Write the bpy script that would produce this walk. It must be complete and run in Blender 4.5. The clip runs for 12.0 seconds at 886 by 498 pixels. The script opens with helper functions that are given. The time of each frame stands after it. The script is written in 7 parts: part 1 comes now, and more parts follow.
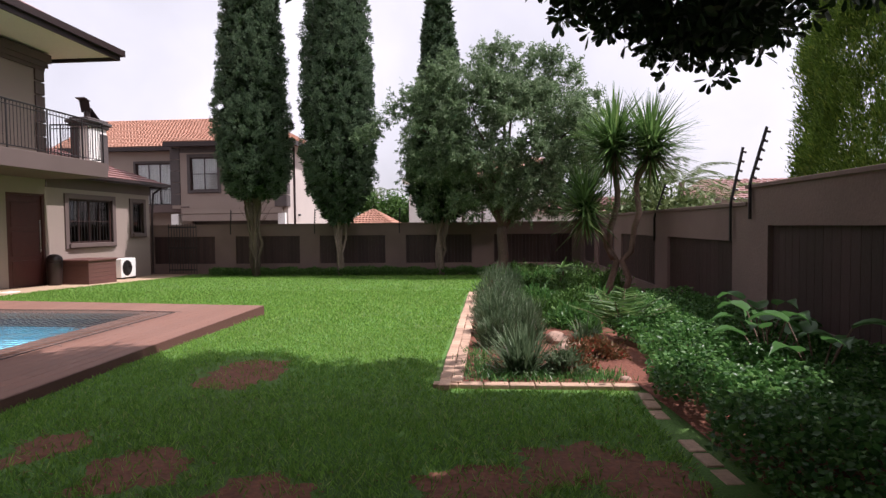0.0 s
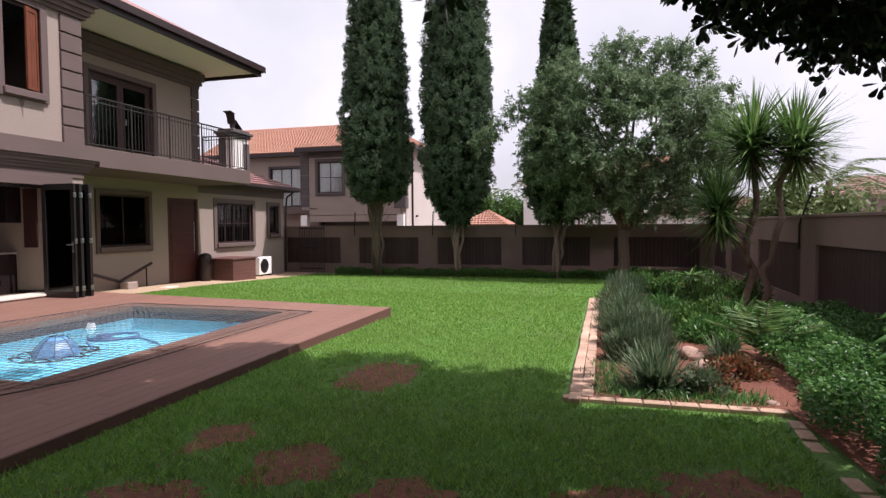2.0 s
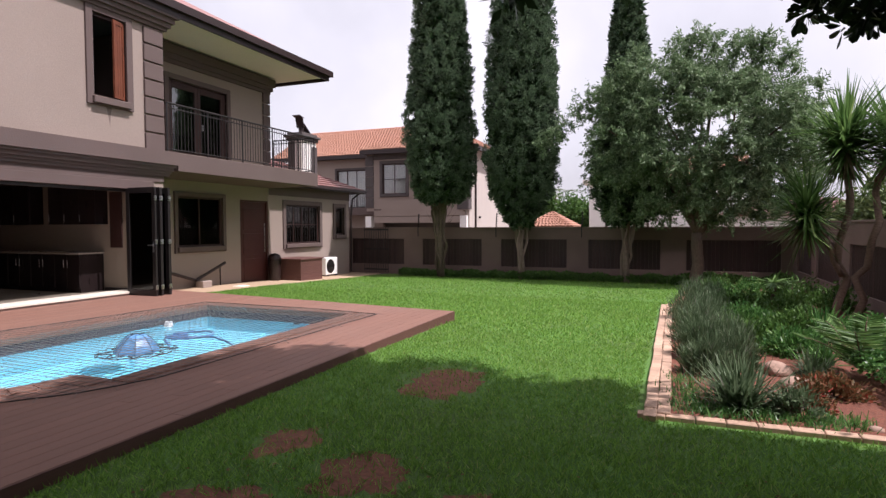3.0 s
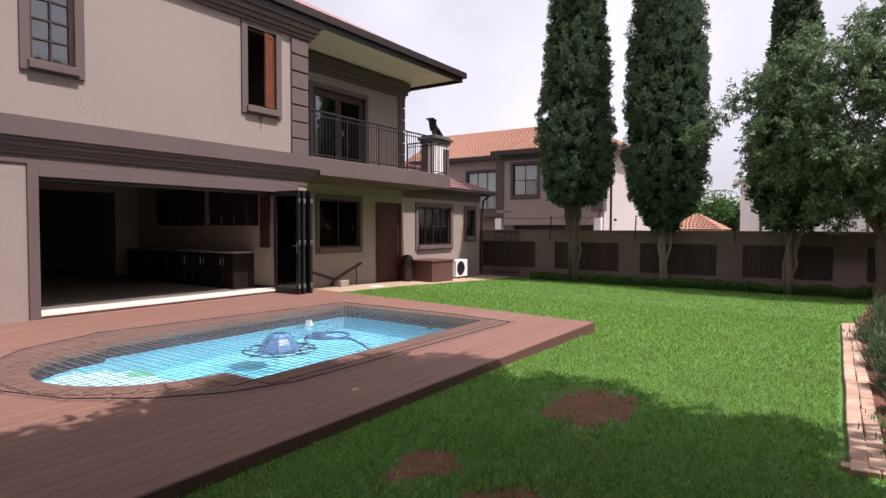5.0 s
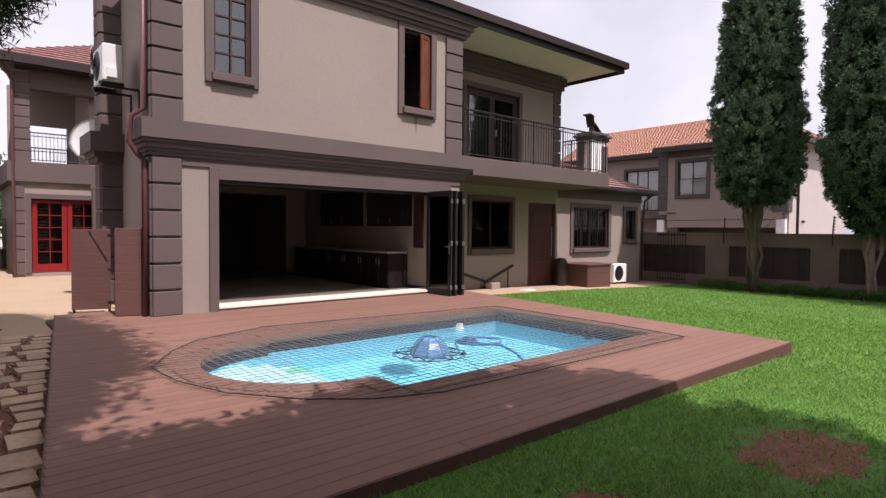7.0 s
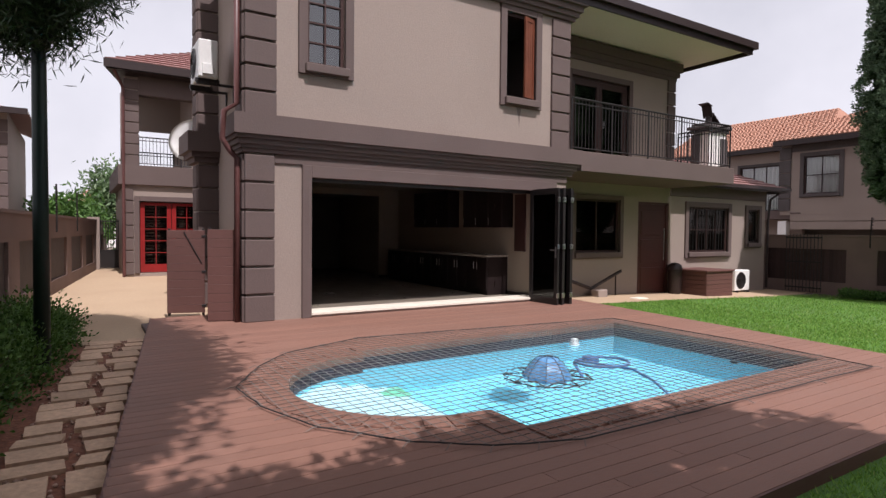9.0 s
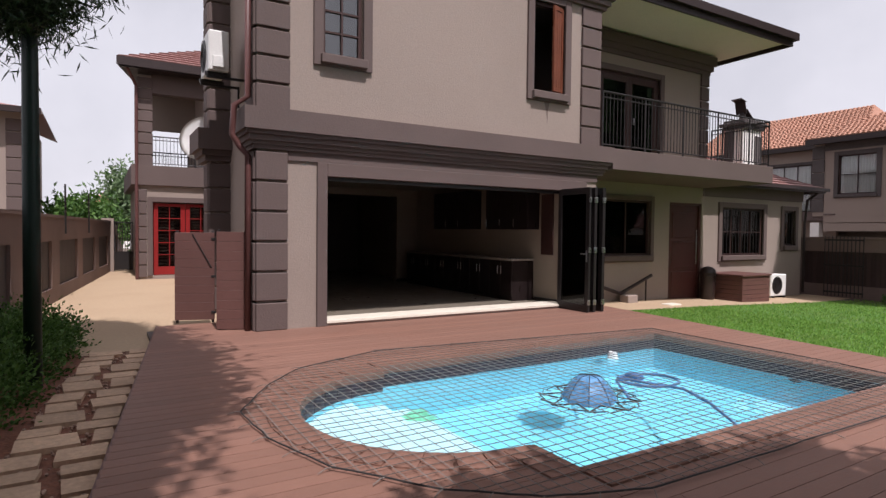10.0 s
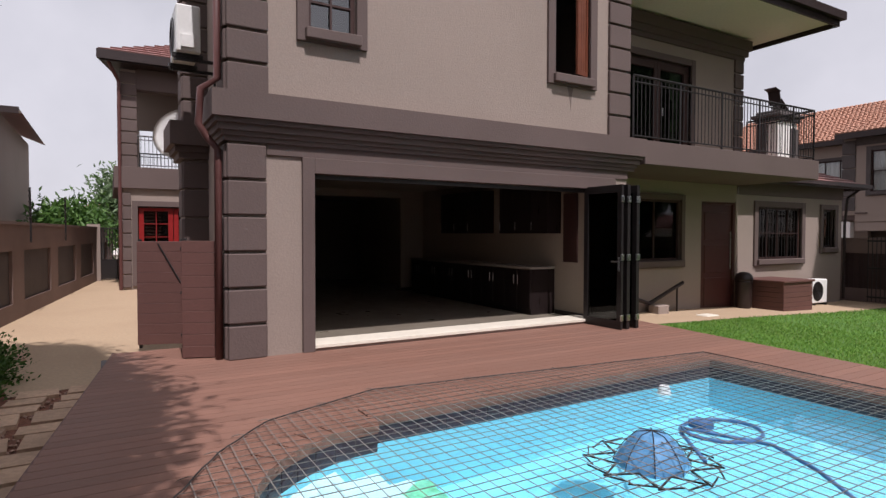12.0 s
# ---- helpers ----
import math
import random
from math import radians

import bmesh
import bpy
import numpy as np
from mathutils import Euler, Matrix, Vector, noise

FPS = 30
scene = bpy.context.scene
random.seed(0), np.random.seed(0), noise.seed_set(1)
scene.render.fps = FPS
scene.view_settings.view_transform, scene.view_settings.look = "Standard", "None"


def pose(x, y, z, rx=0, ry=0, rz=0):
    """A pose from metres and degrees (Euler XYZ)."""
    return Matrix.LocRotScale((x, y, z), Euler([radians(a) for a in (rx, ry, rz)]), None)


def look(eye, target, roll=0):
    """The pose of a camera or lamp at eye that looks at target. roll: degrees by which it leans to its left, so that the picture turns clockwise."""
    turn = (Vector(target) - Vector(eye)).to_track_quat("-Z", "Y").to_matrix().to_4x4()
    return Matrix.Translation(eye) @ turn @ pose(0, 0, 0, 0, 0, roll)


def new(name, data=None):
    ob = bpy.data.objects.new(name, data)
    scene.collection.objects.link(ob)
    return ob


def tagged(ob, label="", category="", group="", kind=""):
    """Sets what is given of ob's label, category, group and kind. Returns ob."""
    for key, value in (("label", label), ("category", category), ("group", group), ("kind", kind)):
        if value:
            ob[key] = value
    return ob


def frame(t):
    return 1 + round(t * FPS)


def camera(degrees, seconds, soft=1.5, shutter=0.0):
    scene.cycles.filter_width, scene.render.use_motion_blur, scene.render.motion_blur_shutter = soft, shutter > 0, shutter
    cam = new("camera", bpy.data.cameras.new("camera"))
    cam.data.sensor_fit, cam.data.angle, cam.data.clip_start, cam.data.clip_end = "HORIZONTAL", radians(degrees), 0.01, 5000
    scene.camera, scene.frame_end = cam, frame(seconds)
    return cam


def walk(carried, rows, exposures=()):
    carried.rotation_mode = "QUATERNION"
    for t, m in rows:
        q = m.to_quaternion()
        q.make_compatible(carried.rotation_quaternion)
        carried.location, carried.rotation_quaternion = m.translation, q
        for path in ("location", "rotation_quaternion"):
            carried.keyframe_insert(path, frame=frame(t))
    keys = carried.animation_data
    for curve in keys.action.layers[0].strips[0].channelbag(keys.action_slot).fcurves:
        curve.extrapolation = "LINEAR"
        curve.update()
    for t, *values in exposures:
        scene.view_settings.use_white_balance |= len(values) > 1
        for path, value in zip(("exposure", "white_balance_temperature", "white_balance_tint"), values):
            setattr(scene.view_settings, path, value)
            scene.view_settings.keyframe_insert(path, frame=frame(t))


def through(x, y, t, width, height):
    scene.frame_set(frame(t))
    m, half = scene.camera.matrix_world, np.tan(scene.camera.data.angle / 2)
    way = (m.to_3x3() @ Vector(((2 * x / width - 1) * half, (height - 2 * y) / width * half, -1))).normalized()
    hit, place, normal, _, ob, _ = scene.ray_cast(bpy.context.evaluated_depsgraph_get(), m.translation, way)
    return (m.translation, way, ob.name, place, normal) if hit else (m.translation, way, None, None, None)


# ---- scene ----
cam = camera(75.0, 12.0, 1.4)
PATH = [
    (0, (0.097, 0.148, 1.458), (-0.061, 2.141, 1.377), -0.6),
    (0.5, (0.078, 0.136, 1.483), (-0.172, 2.119, 1.399), -0.6),
    (1, (0.027, 0.087, 1.509), (-0.318, 2.056, 1.425), -0.5),
    (1.5, (-0.013, 0.084, 1.542), (-0.458, 2.032, 1.459), -0.5),
    (2, (-0.063, 0.037, 1.581), (-0.599, 1.962, 1.5), -0.4),
    (2.5, (-0.095, 0.072, 1.601), (-0.731, 1.967, 1.521), -0.3),
    (3, (-0.147, 0.152, 1.625), (-0.886, 2.008, 1.547), -0.2),
    (5, (-0.471, 0.485, 1.659), (-1.597, 2.136, 1.586), 0.2),
    (5.5, (-0.558, 0.579, 1.668), (-1.782, 2.158, 1.594), 0.2),
    (6, (-0.683, 0.681, 1.668), (-2.014, 2.172, 1.598), 0.3),
    (6.5, (-0.792, 0.77, 1.658), (-2.219, 2.17, 1.588), 0.4),
    (7, (-0.886, 0.866, 1.63), (-2.398, 2.174, 1.562), 0.5),
    (7.5, (-1.064, 0.967, 1.611), (-2.644, 2.191, 1.544), 0.5),
    (9.5, (-2.236, 1.376, 1.623), (-3.942, 2.417, 1.561), 0.6),
    (10, (-2.551, 1.502, 1.634), (-4.269, 2.524, 1.574), 0.6),
    (10.5, (-2.865, 1.625, 1.639), (-4.589, 2.637, 1.581), 0.4),
    (11, (-3.197, 1.792, 1.645), (-4.924, 2.799, 1.587), 0.3),
    (11.5, (-3.499, 2.001, 1.651), (-5.229, 3.004, 1.595), 0.1),
    (12, (-3.801, 2.2, 1.692), (-5.531, 3.202, 1.639), 0.1),
]
walk(cam, [(t, look(eye, target, roll)) for t, eye, target, roll in PATH],
     [(0, 0.34, 6250, 22), (5.5, 0.3, 6250, 22), (7.5, 0.18, 6250, 21), (9.5, 0.02, 6250, 18), (12, -0.18, 6250, 18)])

# ---- light ----
SUN = Vector((0.5, -0.03, 0.87)).normalized()
world = bpy.data.worlds.new("sky")
scene.world = world
world.use_nodes = True
wt = world.node_tree
sky = wt.nodes.new("ShaderNodeTexSky")
sky.sky_type, sky.sun_disc = "NISHITA", False
sky.sun_elevation, sky.sun_rotation = math.asin(SUN.z), math.atan2(SUN.x, SUN.y)
sky.air_density, sky.dust_density, sky.ozone_density = 1.0, 4.0, 1.0
whiten = wt.nodes.new("ShaderNodeHueSaturation")
whiten.inputs["Saturation"].default_value = 0.35
wt.links.new(sky.outputs[0], whiten.inputs["Color"])
veil = wt.nodes.new("ShaderNodeMix")
veil.data_type = "RGBA"
veil.inputs[7].default_value = (8.3, 8.3, 8.5, 1)
sky_way, cloud, cover = wt.nodes.new("ShaderNodeTexCoord"), wt.nodes.new("ShaderNodeTexNoise"), wt.nodes.new("ShaderNodeMapRange")
cloud.inputs["Scale"].default_value, cloud.inputs["Detail"].default_value = 2.4, 6
cover.inputs[1].default_value, cover.inputs[2].default_value, cover.inputs[3].default_value, cover.inputs[4].default_value = 0.35, 0.65, 0.5, 0.9
wt.links.new(sky_way.outputs["Generated"], cloud.inputs["Vector"])
wt.links.new(cloud.outputs[0], cover.inputs[0])
wt.links.new(cover.outputs[0], veil.inputs[0])
wt.links.new(whiten.outputs[0], veil.inputs[6])
wt.links.new(veil.outputs[2], wt.nodes["Background"].inputs[0])
wt.nodes["Background"].inputs[1].default_value = 0.108
sun = new("sun", bpy.data.lights.new("sun", "SUN"))
sun.data.energy, sun.data.angle, sun.data.color = 5.0, radians(0.6), (1.0, 0.955, 0.9)
sun.matrix_world = look(SUN * 40, (0, 0, 0))

# ---- materials ----


def mat(name, colour, rough=0.7, grain=30.0, vary=0.12, stain=0.6, stains=0.15, bump=0.15, metal=0.0, spec=0.4, per=0.0, dark=None, stretch=None):
    """A material with grain and stains at real size. per: how far pieces differ; dark: the stain's colour."""
    m = bpy.data.materials.new(name)
    m.use_nodes = True
    t = m.node_tree
    b = t.nodes["Principled BSDF"]
    co = t.nodes.new("ShaderNodeTexCoord")
    vec = co.outputs["Object"]
    if stretch:
        mp = t.nodes.new("ShaderNodeMapping")
        mp.inputs["Scale"].default_value = stretch
        t.links.new(vec, mp.inputs["Vector"])
        vec = mp.outputs[0]
    fine, big = t.nodes.new("ShaderNodeTexNoise"), t.nodes.new("ShaderNodeTexNoise")
    fine.inputs["Scale"].default_value, fine.inputs["Detail"].default_value = grain, 5
    big.inputs["Scale"].default_value, big.inputs["Detail"].default_value = stain, 4
    t.links.new(vec, fine.inputs["Vector"])
    t.links.new(co.outputs["Object"], big.inputs["Vector"])

    def ramp(src, lo, hi, a, c):
        r = t.nodes.new("ShaderNodeMapRange")
        r.inputs[1].default_value, r.inputs[2].default_value, r.inputs[3].default_value, r.inputs[4].default_value = lo, hi, a, c
        t.links.new(src, r.inputs[0])
        return r.outputs[0]

    def mix(fac, a, c):
        x = t.nodes.new("ShaderNodeMix")
        x.data_type = "RGBA"
        for s, v in ((0, fac), (6, a), (7, c)):
            if isinstance(v, (tuple, list)):
                x.inputs[s].default_value = (*v[:3], 1)
            else:
                t.links.new(v, x.inputs[s])
        return x.outputs[2]

    lo = tuple(c * (1 - vary) for c in colour)
    hi = tuple(min(1, c * (1 + vary)) for c in colour)
    col = mix(ramp(fine.outputs[0], 0.3, 0.7, 0, 1), lo, hi)
    col = mix(ramp(big.outputs[0], 0.42, 0.68, 0, stains), col, dark or tuple(c * 0.45 for c in colour))
    if per:
        info = t.nodes.new("ShaderNodeObjectInfo")
        h = t.nodes.new("ShaderNodeHueSaturation")
        t.links.new(ramp(info.outputs["Random"], 0, 1, 1 - per, 1 + per), h.inputs["Value"])
        t.links.new(col, h.inputs["Color"])
        col = h.outputs[0]
    t.links.new(col, b.inputs["Base Color"])
    t.links.new(ramp(fine.outputs[0], 0.3, 0.7, max(0.02, rough - 0.08), min(1, rough + 0.08)), b.inputs["Roughness"])
    b.inputs["Metallic"].default_value, b.inputs["Specular IOR Level"].default_value = metal, spec
    if bump:
        bn = t.nodes.new("ShaderNodeBump")
        bn.inputs["Strength"].default_value, bn.inputs["Distance"].default_value = bump, 0.02
        t.links.new(fine.outputs[0], bn.inputs["Height"])
        t.links.new(bn.outputs[0], b.inputs["Normal"])
    return m


def leafmat(name, a, c, tip=None, through=0.35, rough=0.5):
    """Leaves: colour by leaf, some light let through."""
    m = bpy.data.materials.new(name)
    m.use_nodes = True
    t = m.node_tree
    b = t.nodes["Principled BSDF"]
    g = t.nodes.new("ShaderNodeNewGeometry")
    r = t.nodes.new("ShaderNodeValToRGB")
    r.color_ramp.elements[0].color, r.color_ramp.elements[1].color = (*a, 1), (*c, 1)
    if tip:
        e = r.color_ramp.elements.new(0.93)
        e.color = (*c, 1)
        r.color_ramp.elements[2].color = (*tip, 1)
    t.links.new(g.outputs["Random Per Island"], r.inputs[0])
    t.links.new(r.outputs[0], b.inputs["Base Color"])
    b.inputs["Roughness"].default_value, b.inputs["Specular IOR Level"].default_value = rough, 0.3
    tr = t.nodes.new("ShaderNodeBsdfTranslucent")
    t.links.new(r.outputs[0], tr.inputs["Color"])
    mx = t.nodes.new("ShaderNodeMixShader")
    mx.inputs[0].default_value = through
    t.links.new(b.outputs[0], mx.inputs[1])
    t.links.new(tr.outputs[0], mx.inputs[2])
    t.links.new(mx.outputs[0], t.nodes["Material Output"].inputs[0])
    return m


def glass(name, tint, rough=0.02, ior=1.55):
    """Window glass: clear, with a mirror's gloss on top."""
    m = bpy.data.materials.new(name)
    m.use_nodes = True
    t = m.node_tree
    t.nodes.remove(t.nodes["Principled BSDF"])
    tr, gl, fr, mx = (t.nodes.new("ShaderNode" + n) for n in ("BsdfTransparent", "BsdfGlossy", "Fresnel", "MixShader"))
    tr.inputs[0].default_value, gl.inputs["Roughness"].default_value = (*tint, 1), rough
    fr.inputs[0].default_value = ior
    t.links.new(fr.outputs[0], mx.inputs[0])
    t.links.new(tr.outputs[0], mx.inputs[1])
    t.links.new(gl.outputs[0], mx.inputs[2])
    t.links.new(mx.outputs[0], t.nodes["Material Output"].inputs[0])
    return m


BEIGE = mat("beige_plaster", (0.288, 0.228, 0.196), 0.85, 45, 0.06, 0.7, 0.12, 0.25)
STAIN = mat("damp_stained_plaster", (0.17, 0.128, 0.112), 0.85, 45, 0.15, 4, 0.3, 0.2)
TAUPE = mat("taupe_plaster", (0.115, 0.082, 0.075), 0.8, 40, 0.08, 0.9, 0.15, 0.2)
WALLC = mat("boundary_plaster", (0.2, 0.137, 0.118), 0.88, 35, 0.1, 0.8, 0.3, 0.3)
SLAT = mat("dark_stained_slat", (0.05, 0.027, 0.025), 0.6, 20, 0.2, 2, 0.2, 0.2, per=0.2, stretch=(8, 8, 0.6))
SOFFIT = mat("cream_soffit", (0.74, 0.67, 0.58), 0.8, 20, 0.04, 0.8, 0.08, 0.05)
FASCIA = mat("brown_fascia_paint", (0.026, 0.015, 0.014), 0.45, 15, 0.1, 1, 0.1, 0.05)
FRAMEM = mat("dark_brown_window_frame", (0.045, 0.02, 0.017), 0.5, 25, 0.15, 2, 0.1, 0.05)
DOORM = mat("dark_red_brown_door", (0.07, 0.022, 0.019), 0.45, 14, 0.2, 2, 0.15, 0.08, stretch=(6, 6, 0.5))
PALEWALL = mat("sunlit_pale_plaster", (0.5, 0.44, 0.4), 0.85, 30, 0.05, 0.6, 0.15, 0.2)
ALU = mat("bronze_aluminium", (0.03, 0.026, 0.026), 0.35, 40, 0.1, 2, 0.1, 0.02, metal=0.4)
TIMBER = mat("red_brown_timber", (0.15, 0.046, 0.024), 0.45, 12, 0.45, 3, 0.2, 0.1, stretch=(6, 6, 0.5))
REDPAINT = mat("red_door_paint", (0.24, 0.014, 0.014), 0.4, 20, 0.1, 2, 0.15, 0.05)
DECKM = mat("brown_composite_board", (0.218, 0.112, 0.081), 0.62, 18, 0.14, 0.9, 0.18, 0.25, per=0.08, stretch=(9, 0.6, 9), dark=(0.2, 0.13, 0.105))
DECKSIDE = mat("deck_fascia_board", (0.12, 0.054, 0.045), 0.6, 18, 0.15, 1, 0.2, 0.2, stretch=(3, 0.6, 9))
COPING = mat("coping_brick", (0.212, 0.11, 0.08), 0.75, 30, 0.15, 2, 0.3, 0.3, per=0.05)
RED_TILE = mat("terracotta_roof_tile", (0.37, 0.19, 0.13), 0.75, 15, 0.2, 0.8, 0.35, 0.2, per=0.15, dark=(0.3, 0.16, 0.11))
MAROON_TILE = mat("maroon_roof_tile", (0.25, 0.125, 0.112), 0.6, 15, 0.15, 0.8, 0.3, 0.2, per=0.12, dark=(0.24, 0.15, 0.13))
WHITEP = mat("white_paint", (0.78, 0.75, 0.72), 0.75, 30, 0.04, 0.7, 0.12, 0.1)
WHITEM = mat("white_metal", (0.75, 0.74, 0.72), 0.4, 20, 0.03, 2, 0.1, 0.02)
BLACK = mat("black_iron", (0.02, 0.017, 0.017), 0.45, 40, 0.2, 3, 0.1, 0.05)
STEEL = mat("brushed_steel", (0.5, 0.5, 0.5), 0.3, 60, 0.1, 3, 0.1, 0.02, metal=1.0)
# floor tile colour lowered so that the kitchen floor looks shaded
FLOORT = mat("darkened_cream_floor_tile", (0.2, 0.17, 0.135), 0.35, 3, 0.04, 1, 0.15, 0.03)
SILLT = mat("pale_threshold_tile", (0.72, 0.66, 0.56), 0.5, 15, 0.06, 1, 0.1, 0.05)
# cream lowered in value: the kitchen's dimness is put into the paint
INNERW = mat("shade_darkened_cream_paint", (0.3, 0.25, 0.2), 0.8, 20, 0.04, 0.7, 0.1, 0.05)
CUPB = mat("dark_cupboard_laminate", (0.017, 0.011, 0.011), 0.35, 10, 0.2, 2, 0.1, 0.02, stretch=(2, 2, 0.3))
STONETOP = mat("granite_worktop", (0.32, 0.28, 0.24), 0.25, 120, 0.3, 6, 0.2, 0.02)
PAVE = mat("tan_concrete_paving", (0.42, 0.305, 0.2), 0.85, 25, 0.1, 0.8, 0.25, 0.25, dark=(0.34, 0.23, 0.15))
KERB = mat("pale_brick_edging", (0.47, 0.31, 0.22), 0.8, 30, 0.15, 2, 0.3, 0.3, per=0.16)
SLABM = mat("sandstone_slab", (0.5, 0.34, 0.23), 0.85, 22, 0.15, 1.5, 0.35, 0.4, per=0.15)
SOIL = mat("red_soil", (0.2, 0.083, 0.05), 0.95, 25, 0.35, 1.5, 0.35, 0.6, dark=(0.1, 0.045, 0.028))
MULCH = mat("red_leaf_mulch", (0.17, 0.06, 0.036), 0.9, 40, 0.4, 2, 0.4, 0.6, dark=(0.08, 0.03, 0.02))
ROCK = mat("pale_garden_rock", (0.38, 0.25, 0.19), 0.85, 14, 0.2, 2, 0.3, 0.5)
BARK = mat("grey_brown_bark", (0.13, 0.095, 0.07), 0.9, 18, 0.35, 2, 0.4, 0.6, stretch=(3, 3, 0.6))
YUCCABARK = mat("yucca_bark", (0.2, 0.135, 0.1), 0.9, 25, 0.35, 3, 0.35, 0.6, stretch=(1, 1, 3))
POOLP = mat("pale_blue_pool_plaster", (0.22, 0.62, 0.75), 0.6, 6, 0.06, 0.8, 0.15, 0.05, dark=(0.34, 0.74, 0.86))
POOLSTEP = mat("white_pool_step", (0.56, 0.76, 0.8), 0.6, 8, 0.06, 1, 0.15, 0.05)
MOSAIC = mat("dark_pool_mosaic", (0.05, 0.038, 0.05), 0.55, 60, 0.35, 5, 0.25, 0.15, per=0.3, spec=0.25)
NETCORD = mat("weathered_net_cord", (0.19, 0.165, 0.148), 0.8, 60, 0.25, 4, 0.2, 0.1)
ALGAE = mat("green_algae", (0.16, 0.5, 0.28), 0.8, 20, 0.3, 6, 0.4, 0.1, dark=(0.3, 0.66, 0.6))
BLUEPL = mat("blue_plastic", (0.07, 0.16, 0.34), 0.35, 12, 0.1, 2, 0.1, 0.02)
DOMEBLUE = mat("pale_blue_plastic", (0.11, 0.28, 0.5), 0.28, 12, 0.1, 3, 0.15, 0.03)
CORD = mat("black_net_cord", (0.03, 0.027, 0.027), 0.7, 60, 0.2, 4, 0.1, 0.1)
GREENPOLE = mat("dark_green_paint", (0.005, 0.018, 0.013), 0.4, 20, 0.15, 2, 0.2, 0.05)
CURTAIN = mat("white_curtain", (0.85, 0.83, 0.8), 0.9, 30, 0.06, 3, 0.1, 0.3, stretch=(20, 20, 0.3))
# dark plaster standing in for unlit places: shade put into the colour
PAINTSHADE = mat("painted_shade_plaster", (0.12, 0.1, 0.085), 0.9, 20, 0.05, 0.8, 0.1, 0.05)
TILEBAND = mat("grey_slate_cladding", (0.085, 0.07, 0.068), 0.75, 20, 0.25, 2, 0.3, 0.4)
PANE = glass("window_glass", (0.93, 0.94, 0.94))
DARKPANE = glass("tinted_glass", (0.35, 0.33, 0.32))
SKYPANE = glass("sky_reflecting_glass", (0.3, 0.3, 0.3), 0.02, 2.6)
PIPE = mat("red_brown_pipe", (0.1, 0.04, 0.036), 0.45, 15, 0.1, 1, 0.15, 0.03)

GRASSM = leafmat("grass_blade", (0.095, 0.21, 0.03), (0.27, 0.47, 0.09), (0.42, 0.46, 0.18), 0.5, 0.7)
CYPRESS = leafmat("cypress_foliage", (0.055, 0.095, 0.055), (0.15, 0.22, 0.125), (0.24, 0.31, 0.19), 0.25, 0.7)
CONIFER = leafmat("golden_conifer_foliage", (0.07, 0.14, 0.02), (0.21, 0.32, 0.05), (0.38, 0.45, 0.09), 0.5)
GREYLEAF = leafmat("grey_green_leaf", (0.085, 0.145, 0.065), (0.22, 0.31, 0.16), (0.4, 0.48, 0.32), 0.4, 0.5)
# evergreen leaves; cypress crowns reuse the dark colour as painted inner shade
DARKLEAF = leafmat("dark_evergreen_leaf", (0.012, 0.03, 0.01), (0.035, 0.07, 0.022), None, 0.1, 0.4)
YUCCA = leafmat("yucca_leaf", (0.05, 0.11, 0.03), (0.14, 0.25, 0.07), (0.26, 0.35, 0.12), 0.35)
DRYLEAF = leafmat("dry_yucca_leaf", (0.1, 0.085, 0.05), (0.2, 0.17, 0.1), None, 0.2)
LAVENDER = leafmat("lavender_leaf", (0.07, 0.12, 0.055), (0.16, 0.22, 0.12), (0.25, 0.24, 0.2), 0.3)
IVY = leafmat("ground_cover_leaf", (0.035, 0.11, 0.028), (0.12, 0.26, 0.065), (0.24, 0.4, 0.13), 0.4, 0.35)
HEDGE = leafmat("hedge_leaf", (0.035, 0.09, 0.018), (0.11, 0.21, 0.045), None, 0.3)
REDLEAF = leafmat("red_shrub_leaf", (0.1, 0.1, 0.04), (0.26, 0.1, 0.05), (0.5, 0.06, 0.06), 0.3)
PALMLEAF = leafmat("palm_leaf", (0.06, 0.1, 0.03), (0.17, 0.22, 0.08), None, 0.3)


def water_material():
    m = bpy.data.materials.new("pool_water")
    m.use_nodes = True
    t = m.node_tree
    b = t.nodes["Principled BSDF"]
    b.inputs["Base Color"].default_value = (0.72, 0.95, 1.0, 1)
    b.inputs["Transmission Weight"].default_value, b.inputs["IOR"].default_value, b.inputs["Roughness"].default_value = 1.0, 1.33, 0.01
    n, bn = t.nodes.new("ShaderNodeTexNoise"), t.nodes.new("ShaderNodeBump")
    co = t.nodes.new("ShaderNodeTexCoord")
    t.links.new(co.outputs["Object"], n.inputs["Vector"])
    n.inputs["Scale"].default_value, n.inputs["Detail"].default_value = 3.5, 3
    bn.inputs["Strength"].default_value, bn.inputs["Distance"].default_value = 0.12, 0.02
    t.links.new(n.outputs[0], bn.inputs["Height"])
    t.links.new(bn.outputs[0], b.inputs["Normal"])
    return m


WATER = water_material()

# ---- building tools ----


def thing(name, label, category, at=(0, 0, 0), group="", kind=""):
    ob = new(name)
    ob.location = at
    ob.empty_display_size = 0.2
    tagged(ob, label, category, group, kind)
    return ob


def finish(name, bm, material, parent=None, label="", smooth=False):
    me = bpy.data.meshes.new(name)
    if bm.faces:
        bmesh.ops.recalc_face_normals(bm, faces=bm.faces)
    bm.to_mesh(me)
    bm.free()
    for m in material if isinstance(material, (list, tuple)) else [material]:
        me.materials.append(m)
    if smooth:
        me.shade_smooth()
    ob = new(name, me)
    if parent:
        ob.parent = parent
        ob.matrix_parent_inverse = Matrix.Translation(-world_at(parent))
    if label:
        tagged(ob, label)
    return ob


